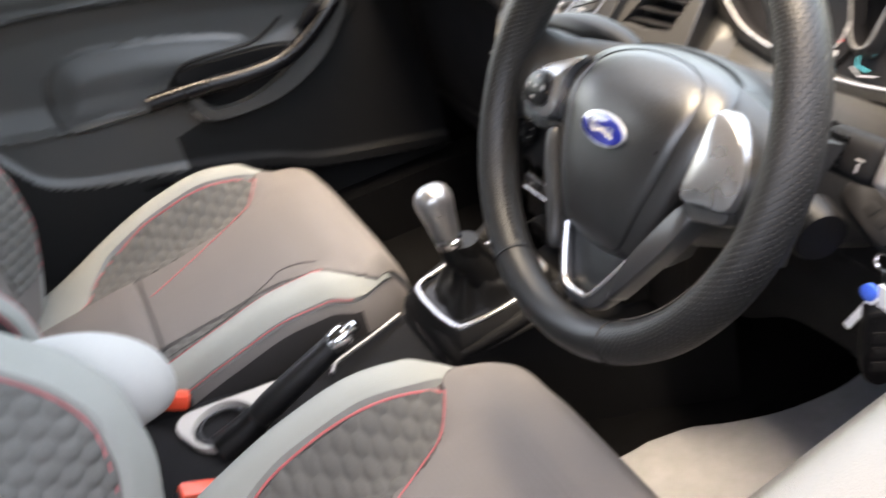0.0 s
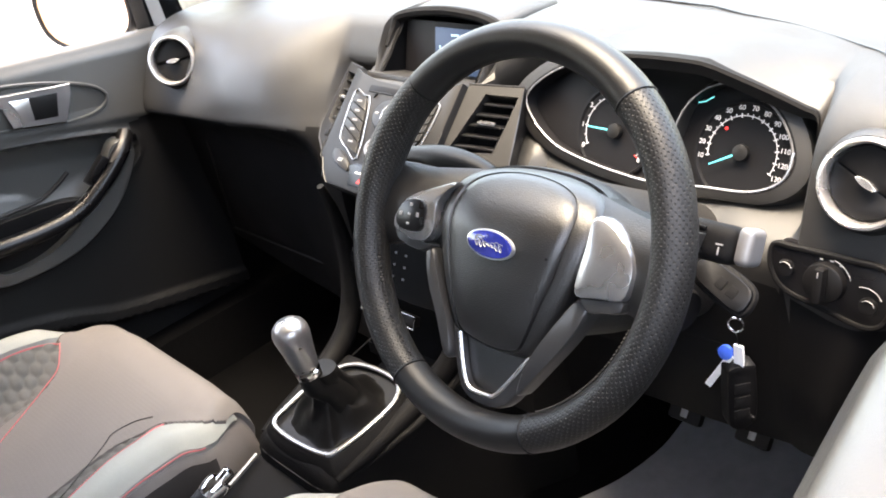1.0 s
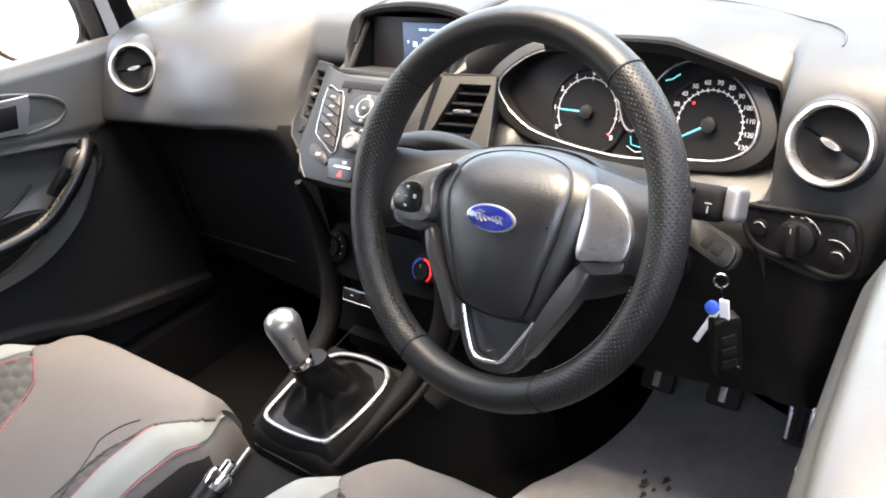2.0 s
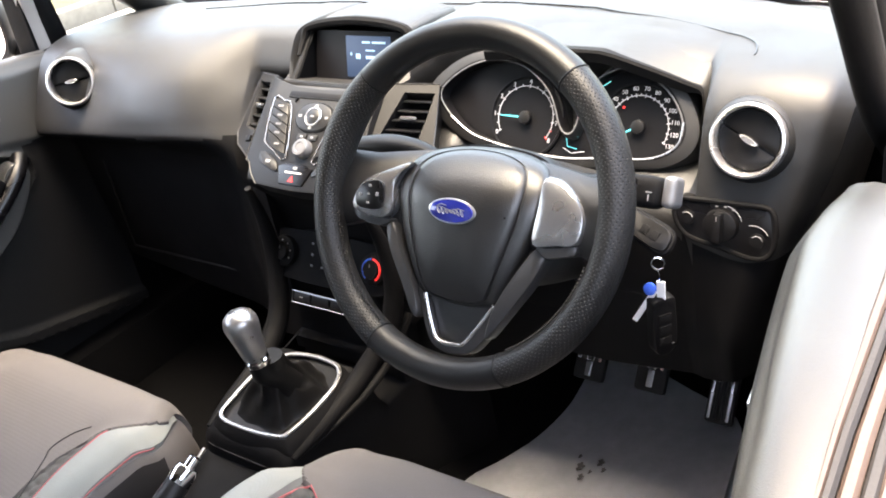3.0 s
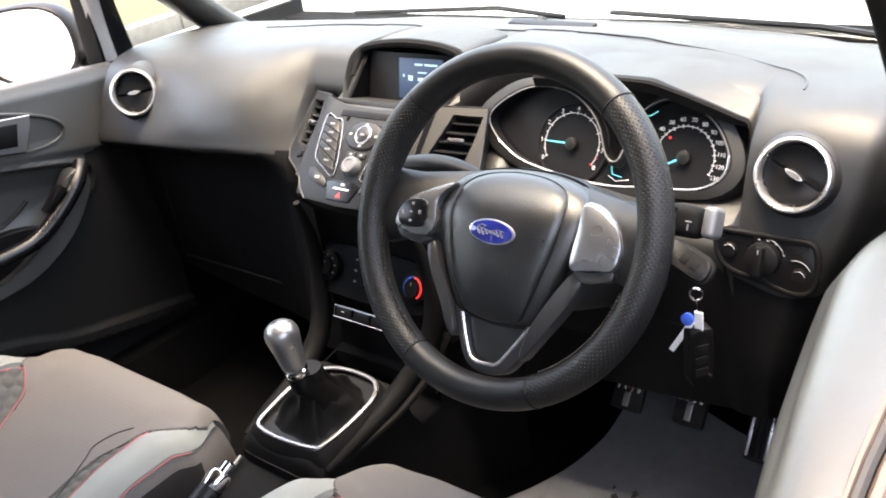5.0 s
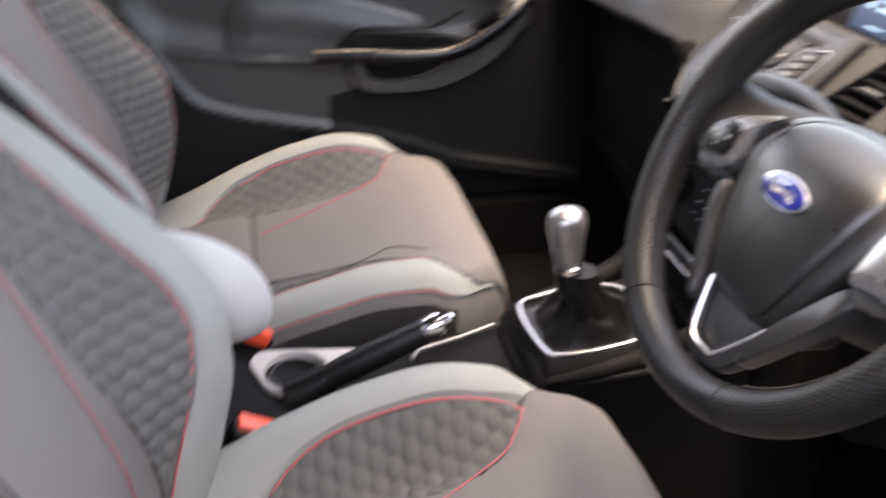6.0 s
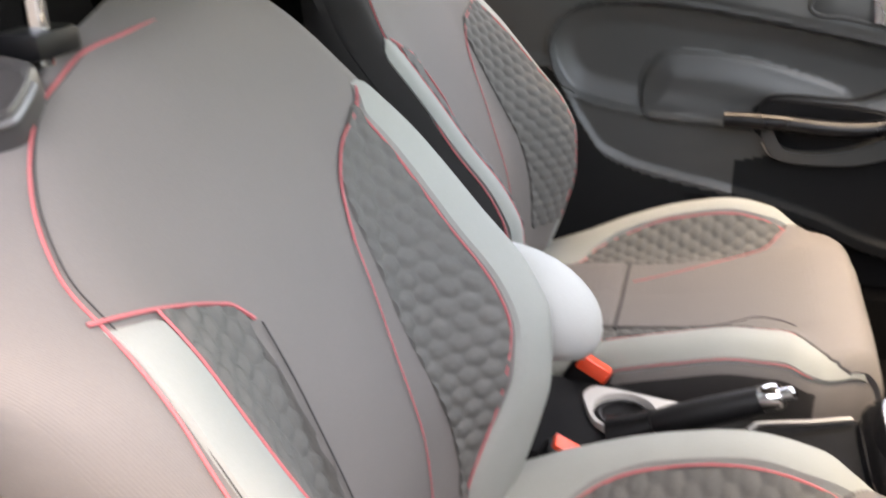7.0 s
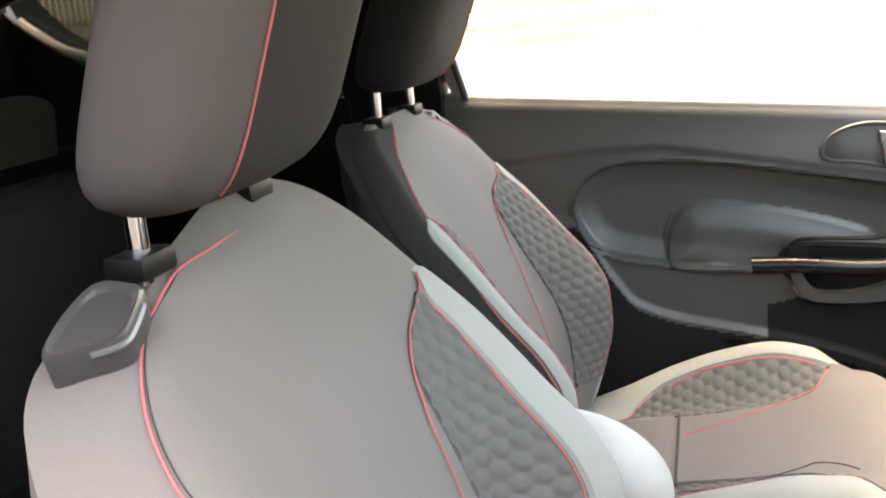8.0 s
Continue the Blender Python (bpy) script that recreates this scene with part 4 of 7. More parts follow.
passenger_door = car_door("passenger_door", "dark grey trimmed car door, closed, with its window lowered")
passenger_door.matrix_basis = Matrix.Translation(passenger_door.location)
DRIVER_DOOR = car_door("driver_door", "dark grey trimmed car door, closed, with its window lowered", False)
tagged(DRIVER_DOOR, kind="")
for ob in [DRIVER_DOOR, *DRIVER_DOOR.children]:
    if ob.type == "MESH":
        ob.data.transform(Matrix.Diagonal((-1, 1, 1, 1)))
        ob.data.flip_normals()
        if not ob.name.startswith("window_frame"):
            # the sill narrows and falls towards its rear end; its outer lip stays straight
            for v in ob.data.vertices:
                yw, xw = v.co.y + 0.66, v.co.x + 0.762
                v.co.x += min(0.05, 0.10 * max(0.0, 0.43 - yw)) * min(1.0, max(0.0, (0.750 - xw) / 0.04))
                v.co.z -= 0.045 * (1 - step(0.0, 0.28, yw)) * step(0.1, 0.3, v.co.z)
        if ob.name.startswith("inner_panel"):
            # the panel curls in towards the dashboard at its front end
            for v in ob.data.vertices:
                f = v.co.y + 0.66
                top = belt(v.co.y + 0.8) - 0.6
                z = v.co.z
                v.co.x += 0.016 * step(0.0, 0.14, top - z) - 0.010 * step(top - 0.025, top, z) ** 2
                v.co.x -= 0.012 * step(top - 0.12, top - 0.05, z) - 0.012 * step(top - 0.03, top, z) ** 2
                v.co.x += 0.02 * step(0.10, 0.2, top - z)
                v.co.x -= 0.012 * step(0.10, 0.45, f) * step(-0.1, 0.25, v.co.z)
                if v.co.z > 0.0:
                    v.co.z -= 0.02 * step(0.40, 0.60, f) ** 2 * step(0.0, 0.3, v.co.z)
DRIVER_DOOR.matrix_basis = Matrix.Translation((0.768, 0.66, 0.6)) @ pose(0, 0, 0, 0, 0, 1.5)


def door_mirror():
    m = thing("door_mirror", "black-backed door mirror outside the passenger window", "mirror", (-0.86, 0.78, 0.88))
    c, u, v, n = Vector((-0.957, 0.697, 0.957)), Vector((0.81, 0.59, 0)).normalized(), Vector((0, 0, 1)), Vector((0.59, -0.81, 0)).normalized()

    def oval(k, h):
        return [c - n * h + u * 0.098 * k * math.copysign(abs(math.cos(a)) ** 0.75, math.cos(a)) + v * 0.075 * k * math.copysign(abs(math.sin(a)) ** 0.75, math.sin(a)) for a in linspace(0, 2 * math.pi * 31 / 32, 32)]
    part("housing", loft([oval(0.95, 0.008), oval(0.97, -0.002), oval(1.03, -0.003), oval(1.07, 0.004), oval(1.07, 0.03), oval(0.98, 0.06), oval(0.72, 0.09), oval(0.35, 0.105)]), BLACK, m)
    part("mirror_glass", loft([oval(0.955, 0.002), oval(0.955, 0.006)]), MIRRORGLASS, m)
    part("arm", tube([(-0.91, 0.80, 0.90), (-0.85, 0.80, 0.89), (-0.775, 0.79, 0.885)], [0.03, 0.030, 0.034], 10, flat=0.7), BLACK, m)
    return m


door_mirror()


# ---- dashboard ----
SECTIONS = [  # across the car: x, then the outline from the windscreen over the crest and down the front
    (-0.665, [(1.12, 0.90), (1.0, 0.935), (0.88, 0.950), (0.79, 0.953), (0.735, 0.950), (0.695, 0.935), (0.668, 0.90), (0.648, 0.86), (0.632, 0.825), (0.632, 0.808), (0.655, 0.795), (0.69, 0.77), (0.70, 0.66), (0.72, 0.52)]),
    (-0.52, [(1.13, 0.905), (1.0, 0.94), (0.88, 0.9555), (0.79, 0.959), (0.735, 0.9555), (0.695, 0.94), (0.668, 0.905), (0.6465, 0.867), (0.629, 0.836), (0.627, 0.82), (0.65, 0.805), (0.685, 0.775), (0.695, 0.66), (0.71, 0.51)]),
    (-0.36, [(1.14, 0.91), (1.0, 0.945), (0.88, 0.962), (0.79, 0.966), (0.735, 0.962), (0.695, 0.945), (0.654, 0.914), (0.631, 0.880), (0.621, 0.851), (0.62, 0.832), (0.645, 0.815), (0.68, 0.78), (0.69, 0.66), (0.70, 0.5)]),
    (-0.28, [(1.15, 0.915), (1.0, 0.947), (0.88, 0.966), (0.80, 0.969), (0.75, 0.965), (0.706, 0.948), (0.667, 0.918), (0.643, 0.884), (0.631, 0.853), (0.629, 0.836), (0.652, 0.812), (0.68, 0.775), (0.682, 0.66), (0.69, 0.5)]),
    (-0.225, [(1.15, 0.915), (1.0, 0.948), (0.88, 0.967), (0.80, 0.970), (0.758, 0.966), (0.725, 0.949), (0.692, 0.918), (0.668, 0.885), (0.650, 0.853), (0.642, 0.833), (0.656, 0.808), (0.67, 0.77), (0.67, 0.66), (0.67, 0.5)]),
    (-0.182, [(1.15, 0.915), (1.0, 0.948), (0.88, 0.967), (0.80, 0.970), (0.768, 0.965), (0.748, 0.948), (0.725, 0.914), (0.702, 0.885), (0.680, 0.853), (0.658, 0.822), (0.65, 0.795), (0.655, 0.75), (0.655, 0.66), (0.64, 0.5)]),
    (-0.170, [(1.15, 0.915), (1.0, 0.948), (0.90, 0.966), (0.80, 0.970), (0.768, 0.965), (0.750, 0.948), (0.734, 0.916), (0.750, 0.880), (0.715, 0.853), (0.675, 0.815), (0.66, 0.79), (0.655, 0.75), (0.655, 0.66), (0.64, 0.5)]),
    (-0.109, [(1.15, 0.915), (1.0, 0.948), (0.90, 0.966), (0.80, 0.970), (0.768, 0.965), (0.750, 0.948), (0.734, 0.916), (0.750, 0.880), (0.715, 0.853), (0.675, 0.815), (0.66, 0.79), (0.655, 0.75), (0.655, 0.66), (0.64, 0.5)]),
    (-0.099, [(1.155, 0.915), (1.0, 0.948), (0.90, 0.962), (0.84, 0.955), (0.80, 0.90), (0.745, 0.897), (0.71, 0.912), (0.67, 0.885), (0.635, 0.853), (0.595, 0.81), (0.61, 0.785), (0.635, 0.75), (0.635, 0.66), (0.61, 0.5)]),
    (0.0, [(1.155, 0.915), (1.0, 0.948), (0.90, 0.962), (0.84, 0.955), (0.80, 0.90), (0.745, 0.897), (0.71, 0.912), (0.67, 0.885), (0.635, 0.853), (0.595, 0.81), (0.61, 0.785), (0.635, 0.75), (0.635, 0.66), (0.61, 0.5)]),
    (0.099, [(1.155, 0.915), (1.0, 0.948), (0.90, 0.962), (0.84, 0.955), (0.80, 0.90), (0.745, 0.897), (0.71, 0.912), (0.67, 0.885), (0.635, 0.853), (0.595, 0.81), (0.61, 0.785), (0.635, 0.75), (0.635, 0.66), (0.61, 0.5)]),
    (0.109, [(1.15, 0.915), (1.0, 0.948), (0.90, 0.966), (0.80, 0.970), (0.768, 0.965), (0.750, 0.948), (0.734, 0.916), (0.750, 0.880), (0.715, 0.853), (0.675, 0.815), (0.66, 0.79), (0.655, 0.75), (0.655, 0.66), (0.64, 0.5)]),
    (0.168, [(1.15, 0.915), (1.0, 0.948), (0.90, 0.966), (0.80, 0.970), (0.772, 0.966), (0.764, 0.955), (0.766, 0.94), (0.775, 0.905), (0.750, 0.87), (0.698, 0.838), (0.664, 0.80), (0.655, 0.75), (0.655, 0.66), (0.64, 0.5)]),
    (0.182, [(1.15, 0.915), (1.0, 0.948), (0.90, 0.966), (0.80, 0.970), (0.772, 0.966), (0.764, 0.955), (0.766, 0.94), (0.775, 0.905), (0.750, 0.87), (0.698, 0.838), (0.664, 0.80), (0.655, 0.75), (0.655, 0.66), (0.64, 0.5)]),
    (0.196, [(1.15, 0.915), (1.0, 0.948), (0.88, 0.967), (0.80, 0.970), (0.775, 0.966), (0.767, 0.957), (0.770, 0.942), (0.785, 0.905), (0.768, 0.87), (0.72, 0.838), (0.69, 0.81), (0.68, 0.785), (0.68, 0.66), (0.70, 0.5)]),
    (0.30, [(1.14, 0.912), (1.0, 0.945), (0.88, 0.962), (0.83, 0.962), (0.79, 0.960), (0.765, 0.955), (0.765, 0.945), (0.790, 0.905), (0.770, 0.86), (0.72, 0.832), (0.685, 0.81), (0.675, 0.78), (0.68, 0.66), (0.70, 0.55)]),
    (0.40, [(1.13, 0.910), (1.0, 0.942), (0.88, 0.960), (0.83, 0.960), (0.79, 0.958), (0.765, 0.953), (0.765, 0.943), (0.790, 0.905), (0.770, 0.86), (0.72, 0.832), (0.68, 0.81), (0.67, 0.78), (0.675, 0.66), (0.695, 0.56)]),
    (0.455, [(1.12, 0.908), (1.0, 0.94), (0.88, 0.957), (0.83, 0.957), (0.79, 0.953), (0.765, 0.944), (0.762, 0.930), (0.780, 0.89), (0.760, 0.85), (0.70, 0.828), (0.675, 0.81), (0.668, 0.78), (0.675, 0.66), (0.69, 0.57)]),
    (0.500, [(1.11, 0.905), (1.0, 0.937), (0.88, 0.955), (0.83, 0.955), (0.79, 0.950), (0.77, 0.940), (0.768, 0.922), (0.775, 0.89), (0.755, 0.85), (0.70, 0.828), (0.672, 0.81), (0.665, 0.78), (0.67, 0.66), (0.69, 0.575)]),
    (0.520, [(1.11, 0.905), (1.0, 0.935), (0.88, 0.955), (0.82, 0.956), (0.77, 0.952), (0.73, 0.94), (0.70, 0.915), (0.684, 0.88), (0.672, 0.845), (0.662, 0.81), (0.655, 0.78), (0.655, 0.72), (0.66, 0.66), (0.68, 0.58)]),
    (0.60, [(1.08, 0.90), (1.0, 0.925), (0.88, 0.948), (0.80, 0.953), (0.745, 0.952), (0.712, 0.943), (0.692, 0.92), (0.680, 0.885), (0.672, 0.85), (0.660, 0.81), (0.650, 0.77), (0.642, 0.72), (0.64, 0.66), (0.66, 0.60)]),
    (0.645, [(1.06, 0.89), (1.0, 0.915), (0.88, 0.938), (0.80, 0.945), (0.75, 0.945), (0.72, 0.938), (0.70, 0.92), (0.690, 0.885), (0.682, 0.85), (0.672, 0.81), (0.664, 0.77), (0.658, 0.72), (0.66, 0.66), (0.68, 0.60)]),
    (0.668, [(1.04, 0.87), (1.0, 0.89), (0.88, 0.915), (0.80, 0.92), (0.76, 0.92), (0.74, 0.915), (0.725, 0.90), (0.715, 0.87), (0.71, 0.84), (0.70, 0.81), (0.70, 0.77), (0.695, 0.72), (0.70, 0.66), (0.71, 0.60)]),
]


def section(x):
    """The dash's outline at a place across the car, drawn smoothly from section to section."""
    return [tuple(curve1([(q, p[k][c]) for q, p in SECTIONS], x) for c in (0, 1)) for k in range(14)]


def crest(x, y, lift=0.0003):
    """A place on the pad's top."""
    return (x, y, curve1(sorted(section(x)[:6]), y) + lift)


A_O, A_U, A_V, A_N = Vector((0, 0.62, 0.851)), Vector((1, 0, 0)), Vector((0, 0.72, 0.69)).normalized(), Vector((0, -0.69, 0.72)).normalized()


def on_a(u, v, h=0.0):
    """A place on the slanted radio fascia."""
    return A_O + A_U * u + A_V * v + A_N * h


def plate(poly, mat, parent, name, frame_of=None, h=0.0, depth=0.01, bevel=0.002, label="", per=0):
    o, u, v, n = frame_of or (A_O, A_U, A_V, A_N)
    pts = smooth_poly(poly, per) if per else poly
    return part(name, prism(pts, Vector(o) + Vector(n) * h, u, v, n, depth, bevel), mat, parent, label)


def ring_of(c, n, r, count=40, up=(0, 0, 1)):
    n = Vector(n).normalized()
    s = Vector(up).cross(n).normalized()
    t = n.cross(s)
    return [Vector(c) + s * math.cos(2 * math.pi * k / count) * r + t * math.sin(2 * math.pi * k / count) * r for k in range(count)]


def lathe(c, n, profile, count=40, bm=None):
    """A turned shape about the axis n: profile of (radius, height)."""
    n = Vector(n).normalized()
    return loft([ring_of(Vector(c) + n * h, n, max(r, 1e-4), count) for r, h in profile], True, True, bm)


def word(name, text, at, u, v, size, mat, parent, h=0.0):
    """Lettering as a flat mesh in the frame (u, v), its middle at at."""
    cu = bpy.data.curves.new(name, "FONT")
    cu.body, cu.size, cu.extrude, cu.align_x, cu.align_y = text, size, 0.0002, "CENTER", "CENTER"
    tmp = bpy.data.objects.new("tmp", cu)
    me = bpy.data.meshes.new_from_object(tmp)
    bpy.data.objects.remove(tmp)
    bpy.data.curves.remove(cu)
    u, v = Vector(u).normalized(), Vector(v).normalized()
    n = u.cross(v)
    m = Matrix((u, v, n)).transposed().to_4x4()
    me.transform(Matrix.Translation(Vector(at) + n * h) @ m)
    bm = bmesh.new()
    bm.from_mesh(me)
    bpy.data.meshes.remove(me)
    return part(name, bm, mat, parent, smooth=False)


def round_vent(dash, c, n, r, tilt):
    n = Vector(n).normalized()
    c = Vector(c)
    part("vent_collar", lathe(c, n, [(r * 1.5, -0.10), (r * 1.36, -0.05), (r * 1.2, -0.020), (r * 1.09, -0.004), (r * 1.02, 0.0), (r * 0.98, -0.03)], 48), DASH, dash)
    v = part("air_vent", lathe(c, n, [(r, -0.02), (r, 0.004), (r * 0.97, 0.0085), (r * 0.92, 0.0092), (r * 0.86, 0.006), (r * 0.83, -0.012), (r * 0.83, -0.02)], 56), SILVER, dash, "round air vent with a satin silver ring")
    part("vent_well", lathe(c, n, [(r * 0.84, -0.022), (r * 0.84, -0.012), (r * 0.5, -0.014)], 40), GLOSSBLACK, v)
    s = Vector((0, 0, 1)).cross(n).normalized()
    t = n.cross(s)
    a = s * math.cos(tilt) + t * math.sin(tilt)
    b = n.cross(a)
    for k, (lo, hi, h) in enumerate(((0.025, 0.74, -0.001), (-0.74, -0.025, -0.004))):
        poly = []
        for q in linspace(-1, 1, 13):
            poly.append((q * r * math.sqrt(max(0.0, 0.6 - lo * lo)) if lo > 0 else q * r * math.sqrt(max(0.0, 0.6 - hi * hi)), (lo if lo > 0 else hi) * r))
        arc = []
        for q in linspace(0.09, math.pi - 0.09, 14):
            arc.append((math.cos(q) * r * 0.81, (1 if lo > 0 else -1) * math.sin(q) * r * 0.81))
        poly = ([poly[-1], *arc, poly[0]])
        part("vent_flap", prism(poly, c + n * h, a, b, n, 0.006, 0.002), BLACK, v)
    lens = [(r * 0.27 * math.cos(q), r * 0.085 * math.sin(q) * (1 - 0.2 * math.cos(q) ** 2)) for q in linspace(0, 2 * math.pi * 19 / 20, 20)]
    part("vent_tab", prism(lens, c + n * 0.003, a, b, n, 0.006, 0.0015), SILVER, v, "small bright tab")
    return v


def dashboard():
    d = thing("dashboard", "dark grey grained plastic car dashboard", "dashboard", (0, 0.8, 0.6))
    rings = []
    for x in sorted(set([s[0] for s in SECTIONS] + linspace(-0.665, 0.668, 90))):
        p = smooth_poly(section(x), 4, False)
        out = [(x, y, z) for y, z in p] + [(x, 1.0, 0.5), (x, 1.12, 0.7)]
        # the driver's end narrows downwards
        rings.append([(a if a < 0.54 else 0.54 + (a - 0.54) * (curve1([(0.6, 0.58), (0.714, 0.600), (0.782, 0.620), (0.865, 0.648), (0.963, 0.664)], c) - 0.54) / 0.128, b, c) for a, b, c in out])
    bm = loft(rings)
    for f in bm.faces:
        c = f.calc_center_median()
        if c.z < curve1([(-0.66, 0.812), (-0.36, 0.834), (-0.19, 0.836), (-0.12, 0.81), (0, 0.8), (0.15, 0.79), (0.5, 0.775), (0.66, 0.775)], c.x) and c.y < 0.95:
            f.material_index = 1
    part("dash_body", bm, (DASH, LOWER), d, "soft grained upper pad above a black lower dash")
    # seam across the crest and a defroster slot with a light sensor
    seam = [(x, 0.90 + 0.02 * math.cos(x * 4)) for x in linspace(-0.45, 0.30, 30)] + smooth_poly([(0.349, 0.885), (0.43, 0.862), (0.50, 0.832), (0.535, 0.806), (0.546, 0.785), (0.549, 0.768)], 4, False)
    part("dash_seam", tube([crest(x, y) for x, y in seam], 0.0014, 6), SLATGREY, d, "fine seam across the pad")
    part("defroster_slot", rbox((0.09, 1.0, 0.949), (0.16, 0.018, 0.006), 0.002, Euler((radians(12), 0, radians(-6))).to_matrix()), BLACK, d)
    part("light_sensor", lathe((0.05, 1.03, 0.942), (0, -0.1, 1), [(0.012, -0.004), (0.011, 0.006), (0.006, 0.010), (0.002, 0.011)], 16), BLACK, d)
    part("glovebox_line", tube([(x, 0.694, z) for x, z in ((-0.60, 0.74), (-0.60, 0.56), (-0.22, 0.56), (-0.22, 0.745))], 0.002, 5), BLACK, d)
    part("pad_mark", rbox((-0.43, 0.642, 0.868), (0.035, 0.004, 0.002), 0.0008), BLACK, d)
    # round vents
    round_vent(d, (-0.532, 0.648, 0.909), (0.60, -0.75, 0.28), 0.040, radians(4))
    round_vent(d, (0.572, 0.676, 0.897), (0.02, -0.94, 0.34), 0.0385, radians(-28))
    # radio fascia
    half = [(0.0, 0.0885), (0.05, 0.0905), (0.080, 0.097), (0.0985, 0.103), (0.0985, 0.04), (0.0985, -0.018), (0.090, -0.026), (0.080, -0.041), (0.064, -0.056), (0.0, -0.059)]
    out = half + [(-a, b) for a, b in half[-2:0:-1]]
    fascia = plate(out, FASCIA, d, "radio_fascia", h=0.004, depth=0.03, bevel=0.003, label="graphite centre fascia with radio buttons")
    part("fascia_rim", tube([on_a(a, b, 0.003) for a, b in smooth_poly(half[::-1][1:-4], 3, False)], 0.0009, 6), KEYGREY, fascia)
    part("fascia_rim", tube([on_a(-a, b, 0.003) for a, b in smooth_poly(half[::-1][1:-4], 3, False)], 0.0009, 6), KEYGREY, fascia)
    m_a = Matrix((A_U, A_V, A_N)).transposed()
    for s in (-1, 1):
        # outer vents lean away from the middle
        lean = radians(22)
        uu = (A_U * s * math.cos(lean) - A_N * math.sin(lean)).normalized()
        nn = uu.cross(A_V) if s > 0 else A_V.cross(uu)
        nn = nn if nn.dot(A_N) > 0 else -nn
        o = on_a(s * 0.099, 0.0, -0.006)
        outer = [(0.0, 0.107), (0.066, 0.122), (0.0765, 0.072), (0.085, 0.028), (0.068, 0.008), (0.0, -0.022)]
        hole = [(0.027, 0.100), (0.0635, 0.107), (0.0615, 0.070), (0.058, 0.037), (0.034, 0.030), (0.0075, 0.028)]

        def on_vent(p, h):
            return o + uu * p[0] + A_V * p[1] + nn * h
        rings = [[on_vent(p, -0.05) for p in outer], [on_vent(p, -0.002) for p in outer], [on_vent((p[0] * 0.985 + 0.0005, p[1] * 0.985 + 0.0006), 0.0) for p in outer],
                 [on_vent((p[0] + (q[0] - p[0]) * 0.10, p[1] + (q[1] - p[1]) * 0.10), 0.0) for p, q in zip(hole, outer)], [on_vent(p, -0.003) for p in hole], [on_vent(p, -0.032) for p in hole]]
        vent = part("air_vent", loft(rings, True, False), FASCIA, d, "slatted centre air vent in a graphite frame")
        part("vent_well", prism(hole, on_vent((0, 0), -0.028), uu, A_V, nn, 0.004, 0.0005), DIALBLACK, vent)
        part("vent_line", tube([on_vent(p, 0.0) for p in outer[:5]] + [on_a(s * 0.089, -0.025, 0.003)], 0.0011, 6), SPOKEGREY, vent, "thin grey edge line")
        for k in range(5):
            t = (k + 0.5) / 5
            left = Vector(hole[5]).lerp(Vector(hole[0]), t)
            right = Vector(hole[3]).lerp(Vector(hole[1]), t)
            mid, half_w = (left + right) / 2, (right - left).length / 2
            slope = math.atan2(right.y - left.y, right.x - left.x)
            ax = (uu * math.cos(slope) + A_V * math.sin(slope)).normalized()
            ay = nn.cross(ax) if s > 0 else ax.cross(nn)
            ay = ay if ay.dot(A_V) > 0 else -ay
            tilt = Matrix((ax, ay * math.cos(0.5) + nn * math.sin(0.5), nn * math.cos(0.5) - ay * math.sin(0.5))).transposed()
            part("slat", rbox(on_vent(mid, -0.010), (half_w * 2.0, 0.0022, 0.015), 0.0008, tilt), SLATGREY, vent)
            if k == 2:
                part("vent_tab", rbox(on_vent(mid, -0.001), (0.022, 0.0045, 0.007), 0.0018, tilt), SPOKESILVER, vent)
        part("vent_wheel", rbox(on_vent((0.030, 0.0135), 0.001), (0.016, 0.009, 0.006), 0.002, Matrix((uu, A_V, nn)).transposed()), BLACK, vent)
        # column of five keys inside a silver line
        edge = [(0.0800, 0.0700), (0.060, 0.0670), (0.0440, 0.0590), (0.0240, -0.0155), (0.0500, -0.0065), (0.0650, 0.0010), (0.0740, 0.0130)]
        part("key_surround", tube([on_a(s * a, b, 0.0052) for a, b in smooth_poly(edge, 3)], 0.0011, 6, closed=True), SPOKESILVER, fascia, "silver outline of the keys")
        plate([(s * p, q) for p, q in edge], BLACK, fascia, "key_bed", h=0.0050, depth=0.004, bevel=0.0008)
        for k in range(5):
            t0, t1 = k / 5 + 0.012, (k + 1) / 5 - 0.012
            lo, hi, lo2, hi2 = (0.0775, 0.0680), (0.0700, 0.0115), (0.0470, 0.0590), (0.0275, -0.0105)
            q = [(lo[0] + (hi[0] - lo[0]) * t, lo[1] + (hi[1] - lo[1]) * t) for t in (t0, t1)] + [(lo2[0] + (hi2[0] - lo2[0]) * t, lo2[1] + (hi2[1] - lo2[1]) * t) for t in (t1, t0)]
            if k == 4:
                q[1] = (0.0560, -0.0015)
            if k == 0:
                q[3] = (0.0500, 0.0610)
            plate([(s * p, r) for p, r in q], KEYGREY, fascia, "key", h=0.0072, depth=0.005, bevel=0.0012)
            mx, my = sum(p for p, r in q) / 4, sum(r for p, r in q) / 4
            for dx in (-0.0034, 0.0, 0.0034):
                part("key_mark", rbox(on_a(s * mx + dx, my, 0.0073), (0.0022, 0.0030, 0.0004), 0.0001, m_a), KEYMARK, fascia)
        plate([(s * p, q) for p, q in smooth_poly([(0.0720, -0.0100), (0.0560, -0.0110), (0.0355, -0.0240), (0.0325, -0.0355), (0.0580, -0.0285), (0.0700, -0.0215)], 2)], KEYGREY, fascia, "seat_heater_key", h=0.0062, depth=0.005, bevel=0.0014)
